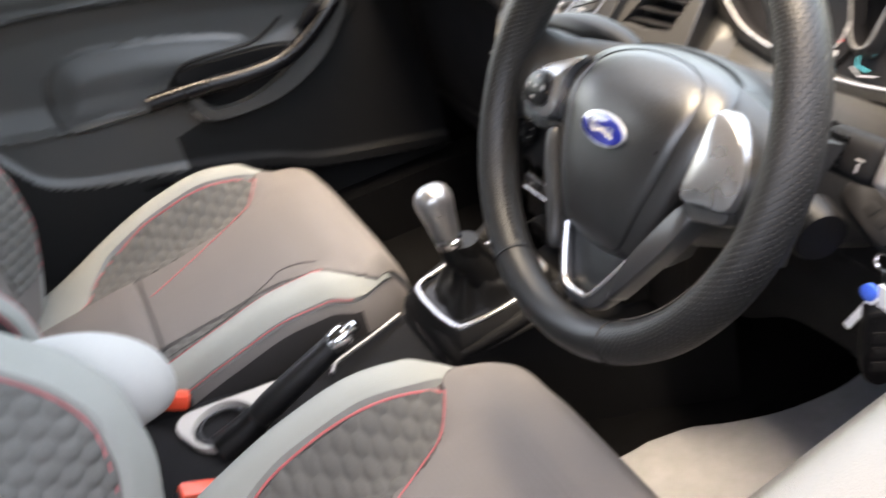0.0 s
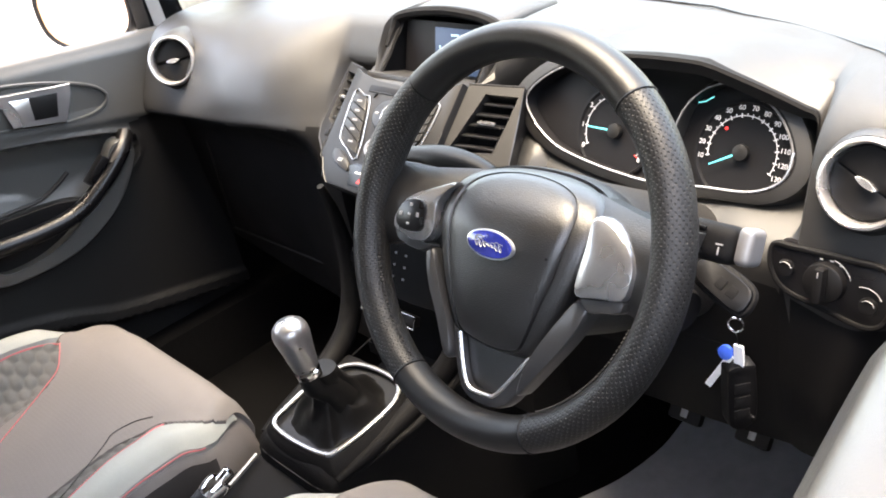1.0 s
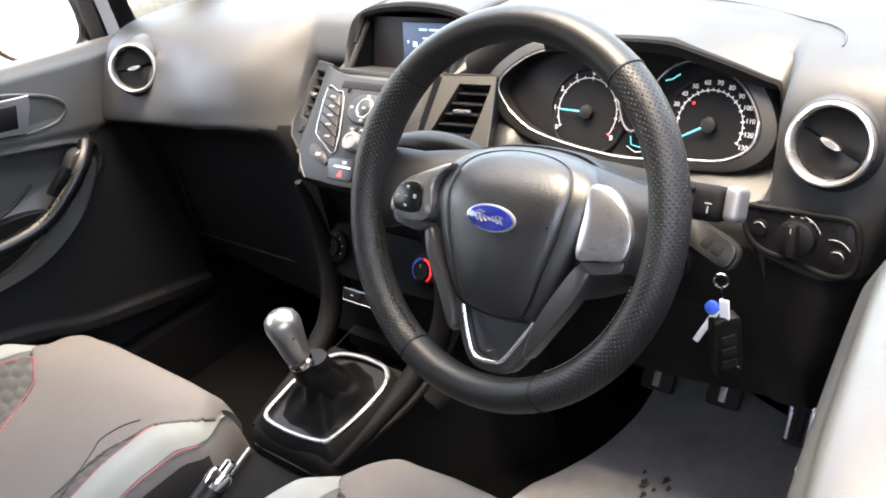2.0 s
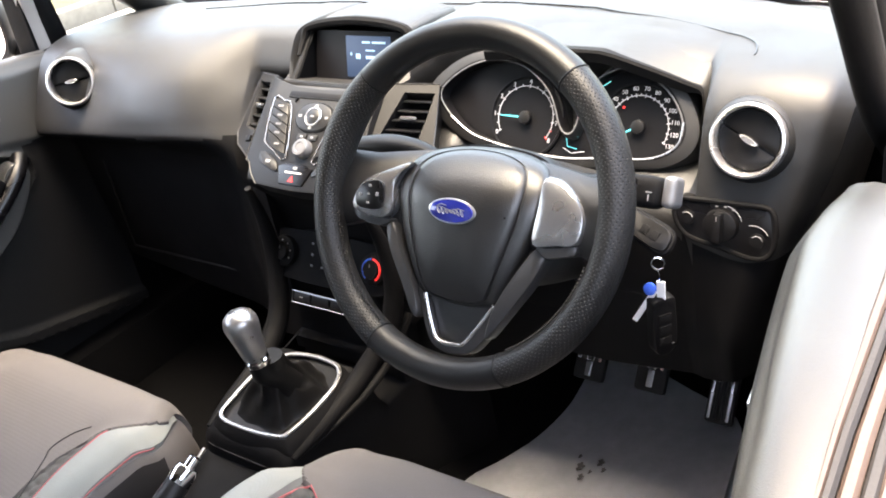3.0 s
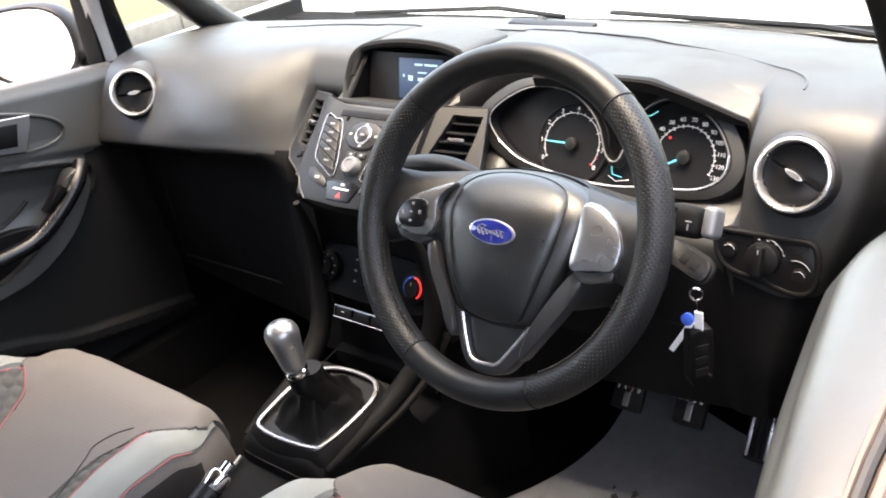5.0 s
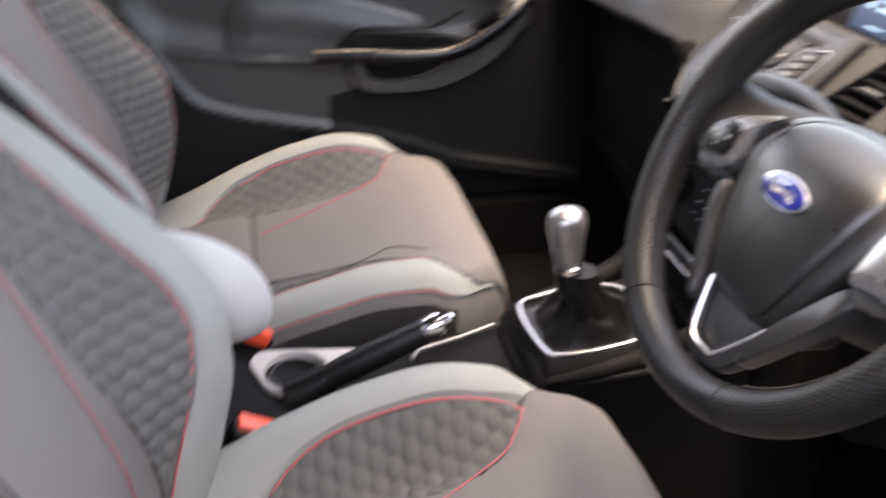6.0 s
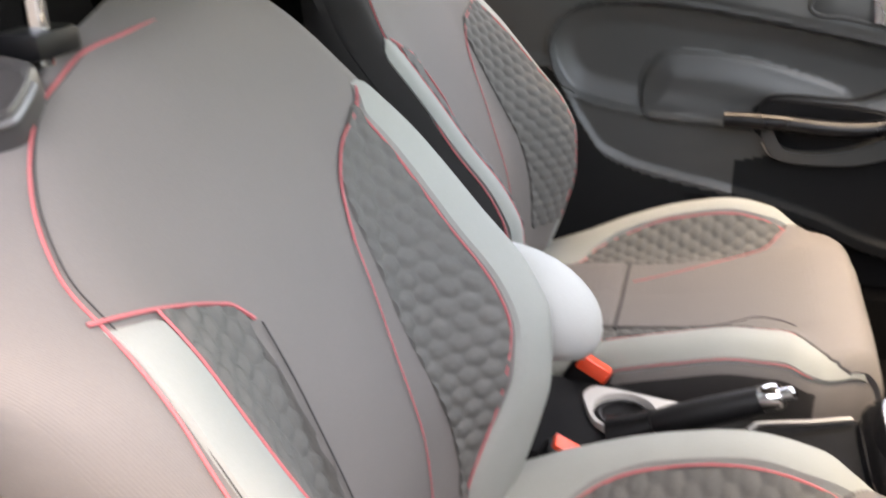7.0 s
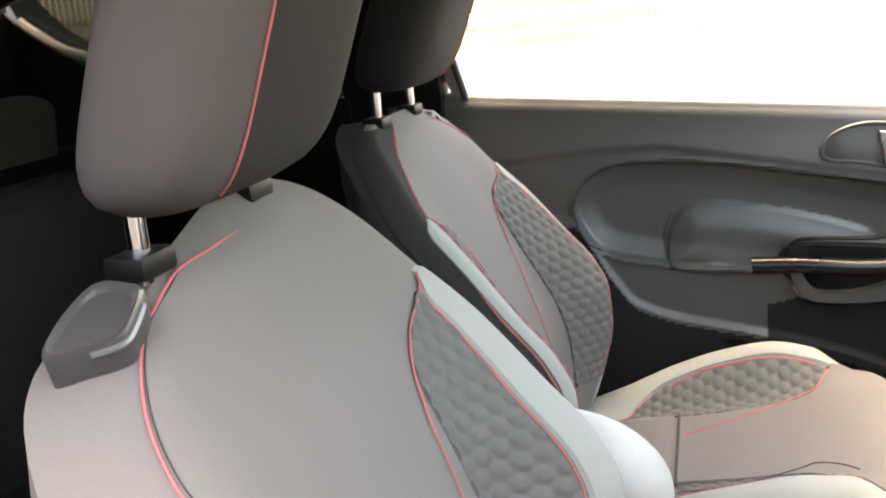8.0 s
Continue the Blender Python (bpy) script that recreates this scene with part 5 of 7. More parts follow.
        part("key_mark", rbox(on_a(s * 0.052, -0.0225, 0.0064), (0.009, 0.0045, 0.0004), 0.0001, m_a), KEYMARK, fascia)
        plate([(s * p, q) for p, q in ((0.0440, 0.0715), (0.0365, 0.0720), (0.0400, 0.0655))], BLACK, fascia, "skip_key", h=0.006, depth=0.004, bevel=0.001)
        part("small_key", rbox(on_a(0.0025 + s * 0.0095, 0.0175, 0.0048), (0.0150, 0.0085, 0.003), 0.0012, m_a), KEYGREY, fascia)
        part("key_mark", rbox(on_a(0.0025 + s * 0.0095, 0.0178, 0.0064), (0.0050, 0.0028, 0.0004), 0.0001, m_a), KEYMARK, fascia)
    part("disc_slot", rbox(on_a(0.0, 0.0785, 0.0035), (0.112, 0.0085, 0.0025), 0.001, m_a), DIALBLACK, fascia, "black disc slot")
    part("slot_lip", tube([on_a(a, 0.0738, 0.0046) for a in linspace(-0.056, 0.056, 6)], 0.0008, 5), KEYGREY, fascia)
    oval = [(0.031 * math.cos(a), 0.0205 * math.copysign(abs(math.sin(a)) ** 0.85, math.sin(a))) for a in linspace(0, 2 * math.pi * 43 / 44, 44)]
    nav = part("control_ring", prism(oval, on_a(0.003, 0.0466, 0.0072), A_U, A_V, A_N, 0.005, 0.002), KEYGREY, fascia, "oval control ring")
    part("ring_groove", tube([on_a(0.003 + a * 1.03, 0.0466 + b * 1.03, 0.0046) for a, b in oval], 0.0011, 6, closed=True), BLACK, nav)
    part("ring_trim", tube(ring_of(on_a(0.003, 0.0466, 0.0078), A_N, 0.0125), 0.0018, 6, closed=True), SILVER, nav)
    part("ok_key", lathe(on_a(0.003, 0.0466, 0.0050), A_N, [(0.0110, 0), (0.0110, 0.0035), (0.0095, 0.0045)], 28), KEYGREY, nav)
    part("ok_mark", rbox(on_a(0.003, 0.0466, 0.0096), (0.0065, 0.0026, 0.0004), 0.0001, m_a), KEYMARK, nav)
    for a, b in ((0.0235, 0.0), (-0.0235, 0.0), (0.0, 0.0160), (0.0, -0.0160)):
        part("ring_mark", rbox(on_a(0.003 + a, 0.0466 + b, 0.0073), (0.0055, 0.0034, 0.0006), 0.0002, m_a), KEYMARK, nav)
    part("volume_knob", lathe(on_a(0.004, 0.0, 0.004), A_N, [(0.0135, 0), (0.0130, 0.009), (0.0112, 0.0115), (0.0075, 0.0118), (0.0068, 0.0108)], 36), SPOKEDULL, fascia, "satin silver volume knob")
    haz = [(-0.031, -0.0265), (-0.0165, -0.0215), (0.0165, -0.0215), (0.031, -0.0265), (0.0205, -0.0505), (-0.0205, -0.0505)]
    plate(haz, GLOSSBLACK, fascia, "hazard_panel", h=0.0062, depth=0.006, bevel=0.001)
    plate([(-0.0145, -0.0330), (0.0145, -0.0330), (0.0145, -0.0347), (-0.0145, -0.0347)], WHITE, fascia, "panel_line", h=0.0068, depth=0.001, bevel=0.0001)
    plate([(-0.0048, -0.0468), (0.0048, -0.0468), (0.0, -0.0385)], REDMARK, fascia, "hazard_mark", h=0.0070, depth=0.001, bevel=0.0002)
    part("key_mark", rbox(on_a(0.001, -0.0275, 0.0064), (0.0075, 0.004, 0.0004), 0.0001, m_a), KEYMARK, fascia)
    # display under its hood
    sc_o, sc_v, sc_n = Vector((0, 0.768, 0.930)), Vector((0, 0.24, 0.97)).normalized(), Vector((0, -0.97, 0.24)).normalized()
    disp = part("display", prism([(-0.086, -0.034), (0.086, -0.034), (0.080, 0.036), (-0.080, 0.036)], sc_o, A_U, sc_v, sc_n, 0.01, 0.001), DIALBLACK, d, "black radio display with a lit blue screen")
    part("lit_screen", prism([(-0.024, -0.028), (0.056, -0.028), (0.056, 0.029), (-0.024, 0.029)], sc_o + sc_n * 0.0015, A_U, sc_v, sc_n, 0.001, 0.0001), SCREENBLUE, disp)
    for x0, x1, z0, h in ((0.006, 0.020, 0.0205, 0.0026), (0.024, 0.047, 0.0205, 0.0026), (0.012, 0.040, 0.000, 0.0042), (0.012, 0.028, 0.0095, 0.002), (0.004, 0.03, -0.021, 0.002), (-0.006, 0.002, 0.001, 0.007), (-0.016, -0.0135, 0.004, 0.004)):
        part("screen_line", prism([(x0, z0 - h / 2), (x1, z0 - h / 2), (x1, z0 + h / 2), (x0, z0 + h / 2)], sc_o + sc_n * 0.0022, A_U, sc_v, sc_n, 0.0006, 0.0001), SCREENTEXT, disp)
    def brow(z):
        """How far forward the hood's opening lies at a height."""
        return 0.709 + 1.0 * (min(z, 0.978) - 0.902) - 0.010 * step(0.955, 0.978, z)
    hood = []
    for k, (back, g) in enumerate(((0.002, 0.98), (0.0, 1.0), (0.008, 1.02), (0.06, 1.05), (0.11, 1.04), (0.15, 0.92))):
        top = [(-0.094 * g, 0.903), (-0.092 * g, 0.935), (-0.092 * g, 0.960), (-0.080 * g, 0.974), (0, 0.982), (0.080 * g, 0.974), (0.092 * g, 0.960), (0.092 * g, 0.935), (0.094 * g, 0.903)]
        t = smooth_poly(top, 4, False)
        dz = -0.002 * (k == 0) - 0.004 * (k == 4) - 0.05 * (k == 5)
        inner = [(x * 0.93, z - 0.006) for x, z in t[::-1]]
        hood.append([(x, brow(z) + back, z + dz) for x, z in t] + [(x, brow(z) + back + 0.002, z + dz) for x, z in inner])
    bm = loft(hood)
    per = len(hood[0])
    for k, f in enumerate(bm.faces):
        f.material_index = 1 if len(f.verts) == 4 and k % per >= per // 2 - 1 else 0
    part("display_hood", bm, (DASH, LOWER), d, "grained hood over the display, black inside")
    lip = smooth_poly([(-0.0945, 0.938), (-0.0945, 0.960), (-0.081, 0.974), (0, 0.982), (0.081, 0.974), (0.0945, 0.960), (0.0945, 0.938)], 5, False)
    part("hood_lip", tube([(x, brow(z), z - 0.002) for x, z in lip], [0.0035 + 0.0032 * step(0, 0.2, i / (len(lip) - 1)) * step(1, 0.8, i / (len(lip) - 1)) for i in range(len(lip))], 8), LOWER, d, "black lip of the display hood")
    part("display_shelf", loft([[(x, 0.702, 0.911), (x, 0.705, 0.915), (x, 0.765, 0.897), (x, 0.765, 0.88), (x, 0.70, 0.88)] for x in linspace(-0.105, 0.105, 6)]), DASH, d)
    return d


dash = dashboard()


def instrument_cluster():
    n = Vector((0, -0.9, 0.43)).normalized()
    v = Vector((0, 0.43, 0.9)).normalized()
    u = Vector((1, 0, 0))
    o = Vector((0.36, 0.73, 0.877))
    k = 1 / 0.9

    def at(x, z, h=0.0):
        return o + u * (x - 0.36) + v * (z - 0.877) * k + n * h
    c = thing("instrument_cluster", "twin-dial instrument cluster with lit blue needles", "gauges", o)
    lens = [(0.158, 0.897), (0.185, 0.922), (0.225, 0.936), (0.275, 0.932), (0.315, 0.905), (0.335, 0.868), (0.352, 0.868), (0.362, 0.905), (0.385, 0.928), (0.42, 0.934), (0.46, 0.915), (0.482, 0.885), (0.478, 0.862), (0.45, 0.847), (0.40, 0.843), (0.345, 0.838), (0.30, 0.840), (0.25, 0.846), (0.21, 0.855), (0.178, 0.872)]
    sm = smooth_poly(lens, 4)
    part("dial_panel", prism([(x - 0.36, (z - 0.877) * k) for x, z in sm], o - n * 0.012, u, v, n, 0.01, 0.001), DIALBLACK, c)
    rimpts = [at(x, z, 0.004) for x, z in sm]
    shroud = part("cluster_shroud", loft([[at(x, z, -0.014) for x, z in sm], [at(0.34 + (x - 0.34) * 1.02, 0.888 + (z - 0.888) * 1.03, 0.006) for x, z in sm], [at(0.34 + (x - 0.34) * 1.035, 0.888 + (z - 0.888) * 1.06, 0.006) for x, z in sm], [at(0.34 + (x - 0.34) * 1.13, 0.888 + (z - 0.888) * 1.22, 0.002) for x, z in sm], [at(0.34 + (x - 0.34) * 1.20, 0.888 + (z - 0.888) * 1.40, -0.05) for x, z in sm]], True, False), (DASH, DIALBLACK), c)
    for p in shroud.data.polygons[:2 * len(sm)]:
        p.material_index = 1
    part("bright_rim", tube([at(0.34 + (x - 0.34) * 1.015, 0.888 + (z - 0.888) * 1.02, 0.006) for x, z in smooth_poly(lens[11:], 5, False)], 0.0013, 6), SPOKESILVER, c, "thin silver rim")
    part("lens_edge", tube([at(0.34 + (x - 0.34) * 1.01, 0.888 + (z - 0.888) * 1.015, 0.006) for x, z in sm], 0.0011, 6, closed=True), SPOKEDULL, c, "fine grey edge of the dial lens")
    for cx, sweep, marks, needle in ((0.277, (208, -36), ["0", "1", "2", "3", "4", "5", "6", "7", "8"], 179), (0.4265, (191.5, -26), ["10", "20", "30", "40", "50", "60", "70", "80", "90", "100", "110", "120", "130"], 208)):
        R = 0.0440
        dial = part("dial", lathe(at(cx, 0.877, -0.012), n, [(R * 1.18, 0.0), (R * 1.18, 0.003), (R * 1.12, 0.0035), (R * 1.08, 0.001)], 48), DIALBLACK, c)
        q = 0.88 if cx < 0.3 else 0.82
        arc = [at(cx + R * q * math.cos(radians(a)), 0.877 + R * q * math.sin(radians(a)) / k, -0.008) for a in linspace(*sweep, 40)]
        part("scale_arc", tube(arc, 0.0005, 4), DIALWHITE, dial)
        for i, a in enumerate(linspace(*sweep, len(marks) * 2 - 1)):
            ca, sa = math.cos(radians(a)), math.sin(radians(a))
            r0 = R * (q if i % 2 else q - 0.05)
            part("tick", tube([at(cx + r0 * ca, 0.877 + r0 * sa / k, -0.0078), at(cx + R * (q + 0.05) * ca, 0.877 + R * (q + 0.05) * sa / k, -0.0078)], 0.0006, 4), DIALWHITE if cx > 0.3 or i < len(marks) * 2 - 3 else REDMARK, dial)
            if i % 2 == 0:
                word("numeral", marks[i // 2], at(cx + R * 1.0 * ca, 0.877 + R * 1.0 * sa / k, -0.0078), u, v, 0.0080 if cx < 0.3 else 0.0070, DIALWHITE, dial)
        a = radians(needle)
        part("needle", tube([at(cx + 0.004 * math.cos(a), 0.877 + 0.004 * math.sin(a) / k, -0.005), at(cx + R * 0.78 * math.cos(a), 0.877 + R * 0.78 * math.sin(a) / k, -0.005)], [0.0012, 0.0007], 5), NEEDLE, dial, "lit blue needle")
        part("needle_hub", lathe(at(cx, 0.877, -0.009), n, [(0.0085, 0.0), (0.008, 0.005), (0.004, 0.0065)], 24), FASCIA, dial)
    part("warning_lamp", lathe(at(0.406, 0.896, -0.008), n, [(0.0018, 0.0), (0.0016, 0.001)], 12), REDMARK, c)
    for p in ([(0.336, 0.862), (0.339, 0.850), (0.352, 0.848)], [(0.340, 0.863), (0.352, 0.861)], [(0.37, 0.915), (0.378, 0.917), (0.386, 0.922)]):
        part("trip_readout", tube([at(x, z, -0.008) for x, z in p], 0.0006, 4), NEEDLE, c)
    part("readout_line", tube([at(x, z, -0.008) for x, z in ((0.334, 0.848), (0.345, 0.843), (0.362, 0.846))], 0.0006, 4), DIALWHITE, c)
    # hood that reaches over the dials, with a black front edge that ends upright
    edge = [(0.226, 0.957, 0.744), (0.26, 0.960, 0.742), (0.33, 0.963, 0.740), (0.370, 0.963, 0.739), (0.392, 0.961, 0.739), (0.422, 0.953, 0.738), (0.455, 0.9425, 0.738), (0.4875, 0.9315, 0.737), (0.503, 0.926, 0.735), (0.507, 0.909, 0.727), (0.504, 0.893, 0.722)]
    e = smooth_poly(edge, 5, False)
    rings = []
    for t in (0.0, 0.1, 0.2, 0.35, 0.5, 0.65, 0.8, 0.92, 1.0):
        ring = []
        for i, (x, z, y) in enumerate(e):
            a, b = Vector((x, y + 0.002, z - 0.001)), Vector(crest(x, 0.845, 0.0004))
            b = b.lerp(Vector((x + 0.012, y + 0.03, z)), step(39, 43, i))
            p = a.lerp(b, t)
            p.z += 0.5 * (b.z - a.z) * math.sin(math.pi * t) * 0.5
            ring.append(p)
        rings.append(ring)
    rings += [[(x, y + 0.06, z - 0.03) for x, z, y in e], [(x, y + 0.02, z - 0.014) for x, z, y in e], [(x, y + 0.003, z - 0.006) for x, z, y in e]]
    bm = loft(rings, False, False)
    bmesh.ops.remove_doubles(bm, verts=bm.verts[:], dist=1e-6)
    part("hood", bm, DASH, c, "grained hood over the dials")
    rings = []
    for i, (x, z, y) in enumerate(e[:46]):
        deep = 0.0145 - 0.006 * step(30, 40, i) - 0.004 * step(39, 45, i)
        rings.append([(x, y - 0.001, z), (x, y - 0.003, z - 0.003), (x, y - 0.001, z - deep), (x, y + 0.012, z - deep - 0.001), (x, y + 0.012, z - 0.001)])
    part("hood_lip", loft(rings), LOWER, c, "black front edge of the dial hood")
    return c


instrument_cluster()


def light_switch():
    n = Vector((0, -0.977, 0.21)).normalized()
    v, u = Vector((0, 0.21, 0.977)).normalized(), Vector((1, 0, 0))
    o = Vector((0.551, 0.654, 0.809))
    c = thing("light_switch_panel", "black light switch panel with a rotary knob", "switch", o)
    outline = [(-0.050, 0.022), (-0.03, 0.024), (0.02, 0.024), (0.048, 0.022), (0.055, 0.0), (0.052, -0.024), (0.035, -0.032), (0.0, -0.025), (-0.035, -0.017), (-0.05, 0.0)]
    sm = smooth_poly(outline, 5)
    part("panel", prism(sm, o, u, v, n, 0.02, 0.002), GLOSSBLACK, c)
    part("panel_rim", tube([o + u * a + v * b - n * 0.001 for a, b in sm], 0.003, 8, closed=True), LOWER, c)
    knob = part("rotary_knob", lathe(o, n, [(0.0185, 0), (0.0175, 0.007), (0.016, 0.008)], 32), BLACK, c)
    part("knob_grip", rbox(o + n * 0.012, (0.009, 0.032, 0.012), 0.003, Matrix((u, v, n)).transposed()), BLACK, knob)
    part("knob_mark", rbox(o + n * 0.0185 + v * 0.011, (0.001, 0.005, 0.0008), 0.0003, Matrix((u, v, n)).transposed()), KEYMARK, knob)
    for dx, dz, s in ((-0.036, 0.004, 1), (0.038, -0.012, 1)):
        part("thumb_wheel", lathe(o + u * dx + v * dz, n, [(0.008, 0), (0.0075, 0.003), (0.005, 0.0035)], 20), BLACK, c)
        part("wheel_mark", tube([o + u * (dx + 0.006 * math.cos(a)) + v * (dz + 0.006 * math.sin(a)) + n * 0.004 for a in linspace(0.2, 2.4, 8)], 0.0004, 4), KEYMARK, c)
    part("scale_arc", tube([o + u * (0.034 + 0.016 * math.cos(a)) + v * (-0.012 + 0.016 * math.sin(a)) + n * 0.001 for a in linspace(0.5, 1.9, 10)], 0.0006, 4), KEYMARK, c)
    part("scale_arc", tube([o + u * (0.022 * math.cos(a)) + v * (0.022 * math.sin(a)) + n * 0.001 for a in linspace(0.3, 1.3, 10)], 0.0005, 4), KEYMARK, c)
    for a in (60, 82, 104):
        part("symbol", rbox(o + u * 0.0235 * math.cos(radians(a)) + v * 0.0235 * math.sin(radians(a)) * 0.85 + n * 0.0008, (0.003, 0.0014, 0.001), 0.0004, Matrix((u, v, n)).transposed()), KEYMARK, c)
    return c


light_switch()


def climate_panel():
    n = Vector((0, -0.9, 0.43)).normalized()
    v, u = Vector((0, 0.43, 0.9)).normalized(), Vector((1, 0, 0))
    o = Vector((-0.005, 0.613, 0.682))
    c = thing("climate_panel", "black heater control panel with three rotary knobs", "heater controls", o)
    part("panel", prism(smooth_poly([(-0.115, 0.036), (0.115, 0.036), (0.118, 0.0), (0.10, -0.034), (-0.10, -0.034), (-0.118, 0.0)], 3), o, u, v, n, 0.03, 0.003), LOWER, c)
    for dx in (-0.078, 0.091):
        k = part("rotary_knob", lathe(o + u * dx + v * 0.004, n, [(0.0235, 0), (0.022, 0.007), (0.019, 0.009), (0.0135, 0.0095), (0.012, 0.014), (0.006, 0.0142)], 32), LOWER, c)
        part("knob_mark", rbox(o + u * dx + v * 0.010 + n * 0.0145, (0.0010, 0.005, 0.001), 0.0004, Matrix((u, v, n)).transposed()), KEYMARK, k)
        if dx < 0:
            for a in range(-30, 211, 40):
                part("fan_mark", lathe(o + u * (dx + 0.0165 * math.cos(radians(a))) + v * (0.004 + 0.0165 * math.sin(radians(a))) + n * 0.0088, n, [(0.0016, 0), (0.0013, 0.0009)], 8), KEYMARK, k)
    for a0, a1, m in ((95, 235, BLUEMARK), (85, -55, REDMARK)):
        part("temperature_arc", tube([o + u * (0.091 + 0.0150 * math.cos(radians(a))) + v * (0.004 + 0.0150 * math.sin(radians(a))) + n * 0.0098 for a in linspace(a0, a1, 14)], 0.0016, 5), m, c)
    for dx in (-0.026, -0.006, 0.014):
        for dz in (0.022, 0.006, -0.010):
            part("switch_mark", rbox(o + u * dx + v * dz + n * 0.0006, (0.0040, 0.0032, 0.0012), 0.0005, Matrix((u, v, n)).transposed()), KEYMARK, c)
    for k, dx in enumerate((-0.035, 0.0, 0.035)):
        part("switch", rbox(o + u * dx - v * 0.058 + n * 0.0, (0.033, 0.014, 0.012), 0.002, Matrix((u, v, n)).transposed()), GLOSSBLACK, c)
    part("switch_outline", tube([o + u * a + v * b + n * 0.007 for a, b in ((-0.053, -0.05), (0.053, -0.05), (0.053, -0.067), (-0.053, -0.067))], 0.0009, 5, closed=True), SPOKESILVER, c)
    part("switch_mark", rbox(o - u * 0.036 - v * 0.058 + n * 0.0065, (0.006, 0.0016, 0.001), 0.0003, Matrix((u, v, n)).transposed()), KEYMARK, c)
    return c


BLUEMARK = material("blue_marks", (0.03, 0.12, 0.6), 0.5)
climate_panel()


# ---- steering wheel ----
W_T = radians(28)
W_C, W_U = Vector((0.362, 0.462, 0.902)), Vector((1, 0, 0))
W_V, W_N = Vector((0, math.sin(W_T), math.cos(W_T))), Vector((0, -math.cos(W_T), math.sin(W_T)))


def on_wheel(a, b, h=0.0):
    return W_C + W_U * a + W_V * b + W_N * h


def rim_point(a):
    r = 0.164
    flat = 0.004 * math.exp(-((a + math.pi / 2) / 0.5) ** 2)
    return r - flat


def steering_wheel():
    w = thing("steering_wheel", "black leather three-spoke steering wheel with satin silver trim", "steering wheel", W_C)

    def rim(a0, a1, mat, nm, label=""):
        rings = []
        n = max(6, int(abs(a1 - a0) / radians(4)))
        for a in linspace(a0, a1, n):
            d = W_U * math.cos(a) + W_V * math.sin(a)
            c = W_C + d * rim_point(a)
            grip = 0.0035 * (math.exp(-((a - radians(22)) / 0.35) ** 2) + math.exp(-((a - radians(158)) / 0.35) ** 2))
            ro, rn = 0.0158 + grip * 0.8, 0.0185 + grip * 0.4
            rings.append([c + d * ro * math.cos(t) + W_N * rn * math.sin(t) for t in linspace(0, 2 * math.pi * 19 / 20, 20)])
        ob = part(nm, loft(rings), mat, w, label)
        uv = ob.data.uv_layers.new(name="hole_grid")
        for p in ob.data.polygons:
            cols = [ob.data.loops[i].vertex_index % 20 for i in p.loop_indices]
            for i in p.loop_indices:
                k = ob.data.loops[i].vertex_index
                c = k % 20
                uv.data[i].uv = ((k // 20) * abs(a1 - a0) / (n - 1) * 0.164, (20 if c == 0 and max(cols) == 19 else c) * 0.0055)
        return ob
    # the leather is sewn of smooth and perforated lengths
    seams = [radians(q) for q in (50, 137, 242.5, 296)]
    g = 0.006
    rim(seams[0] + g, seams[1] - g, LEATHER, "rim_leather", "smooth black leather at the rim's top")
    rim(seams[1] + g, seams[2] - g, PERFORATED, "rim_leather", "perforated black leather grip")
    rim(seams[2] + g, seams[3] - g, LEATHER, "rim_leather", "smooth black leather at the rim's foot")
    rim(seams[3] + g, seams[0] + 2 * math.pi - g, PERFORATED, "rim_leather", "perforated black leather grip")
    for s in seams:
        d = W_U * math.cos(s) + W_V * math.sin(s)
        c = W_C + d * rim_point(s)
        part("rim_seam", tube([c + d * 0.0155 * math.cos(t) + W_N * 0.018 * math.sin(t) for t in linspace(0, 2 * math.pi * 23 / 24, 24)], 0.0014, 5, closed=True), BLACK, w)
    # stitches along the inside of the rim
    for k, (a0, a1) in enumerate(((140, 170), (190, 240), (300, 345))):
        line = [W_C + (W_U * math.cos(radians(a)) + W_V * math.sin(radians(a))) * (rim_point(radians(a)) - 0.0165) + W_N * (0.004 + 0.002 * (i % 2)) for i, a in enumerate(linspace(a0, a1, 60))]
        part("rim_stitching", tube(line, 0.0008, 4), FABRIC_DARK, w)
    # airbag cover: a flat band, a crease and a dome whose brow rolls back
    half = [(0.0, 0.0585), (0.028, 0.0570), (0.052, 0.0525), (0.070, 0.0445), (0.080, 0.031), (0.0815, 0.010), (0.0775, -0.014), (0.066, -0.047), (0.053, -0.078), (0.042, -0.0935), (0.014, -0.099)]
    outline = half + [(-a, b) for a, b in half[:0:-1]]
    sm = smooth_poly(outline, 4)
    mid = -0.015

    def roll(b):
        """How far the cover falls back towards its brow and its foot."""
        return -0.032 * (max(0.0, b + 0.004) / 0.062) ** 2 - 0.010 * (max(0.0, -b - 0.03) / 0.07) ** 2

    def inset(kx, ky, h):
        return [on_wheel(0.005 + a * kx, mid + (b - mid) * ky, h + roll(mid + (b - mid) * ky)) for a, b in sm]
    rings = [inset(1.0, 1.0, -0.040), inset(1.0, 1.0, -0.010), inset(0.985, 0.988, -0.0045), inset(0.95, 0.975, -0.0015), inset(0.86, 0.962, 0.0015), inset(0.80, 0.950, 0.0028), inset(0.785, 0.945, 0.0012), inset(0.77, 0.940, 0.0012), inset(0.75, 0.930, 0.0042)]
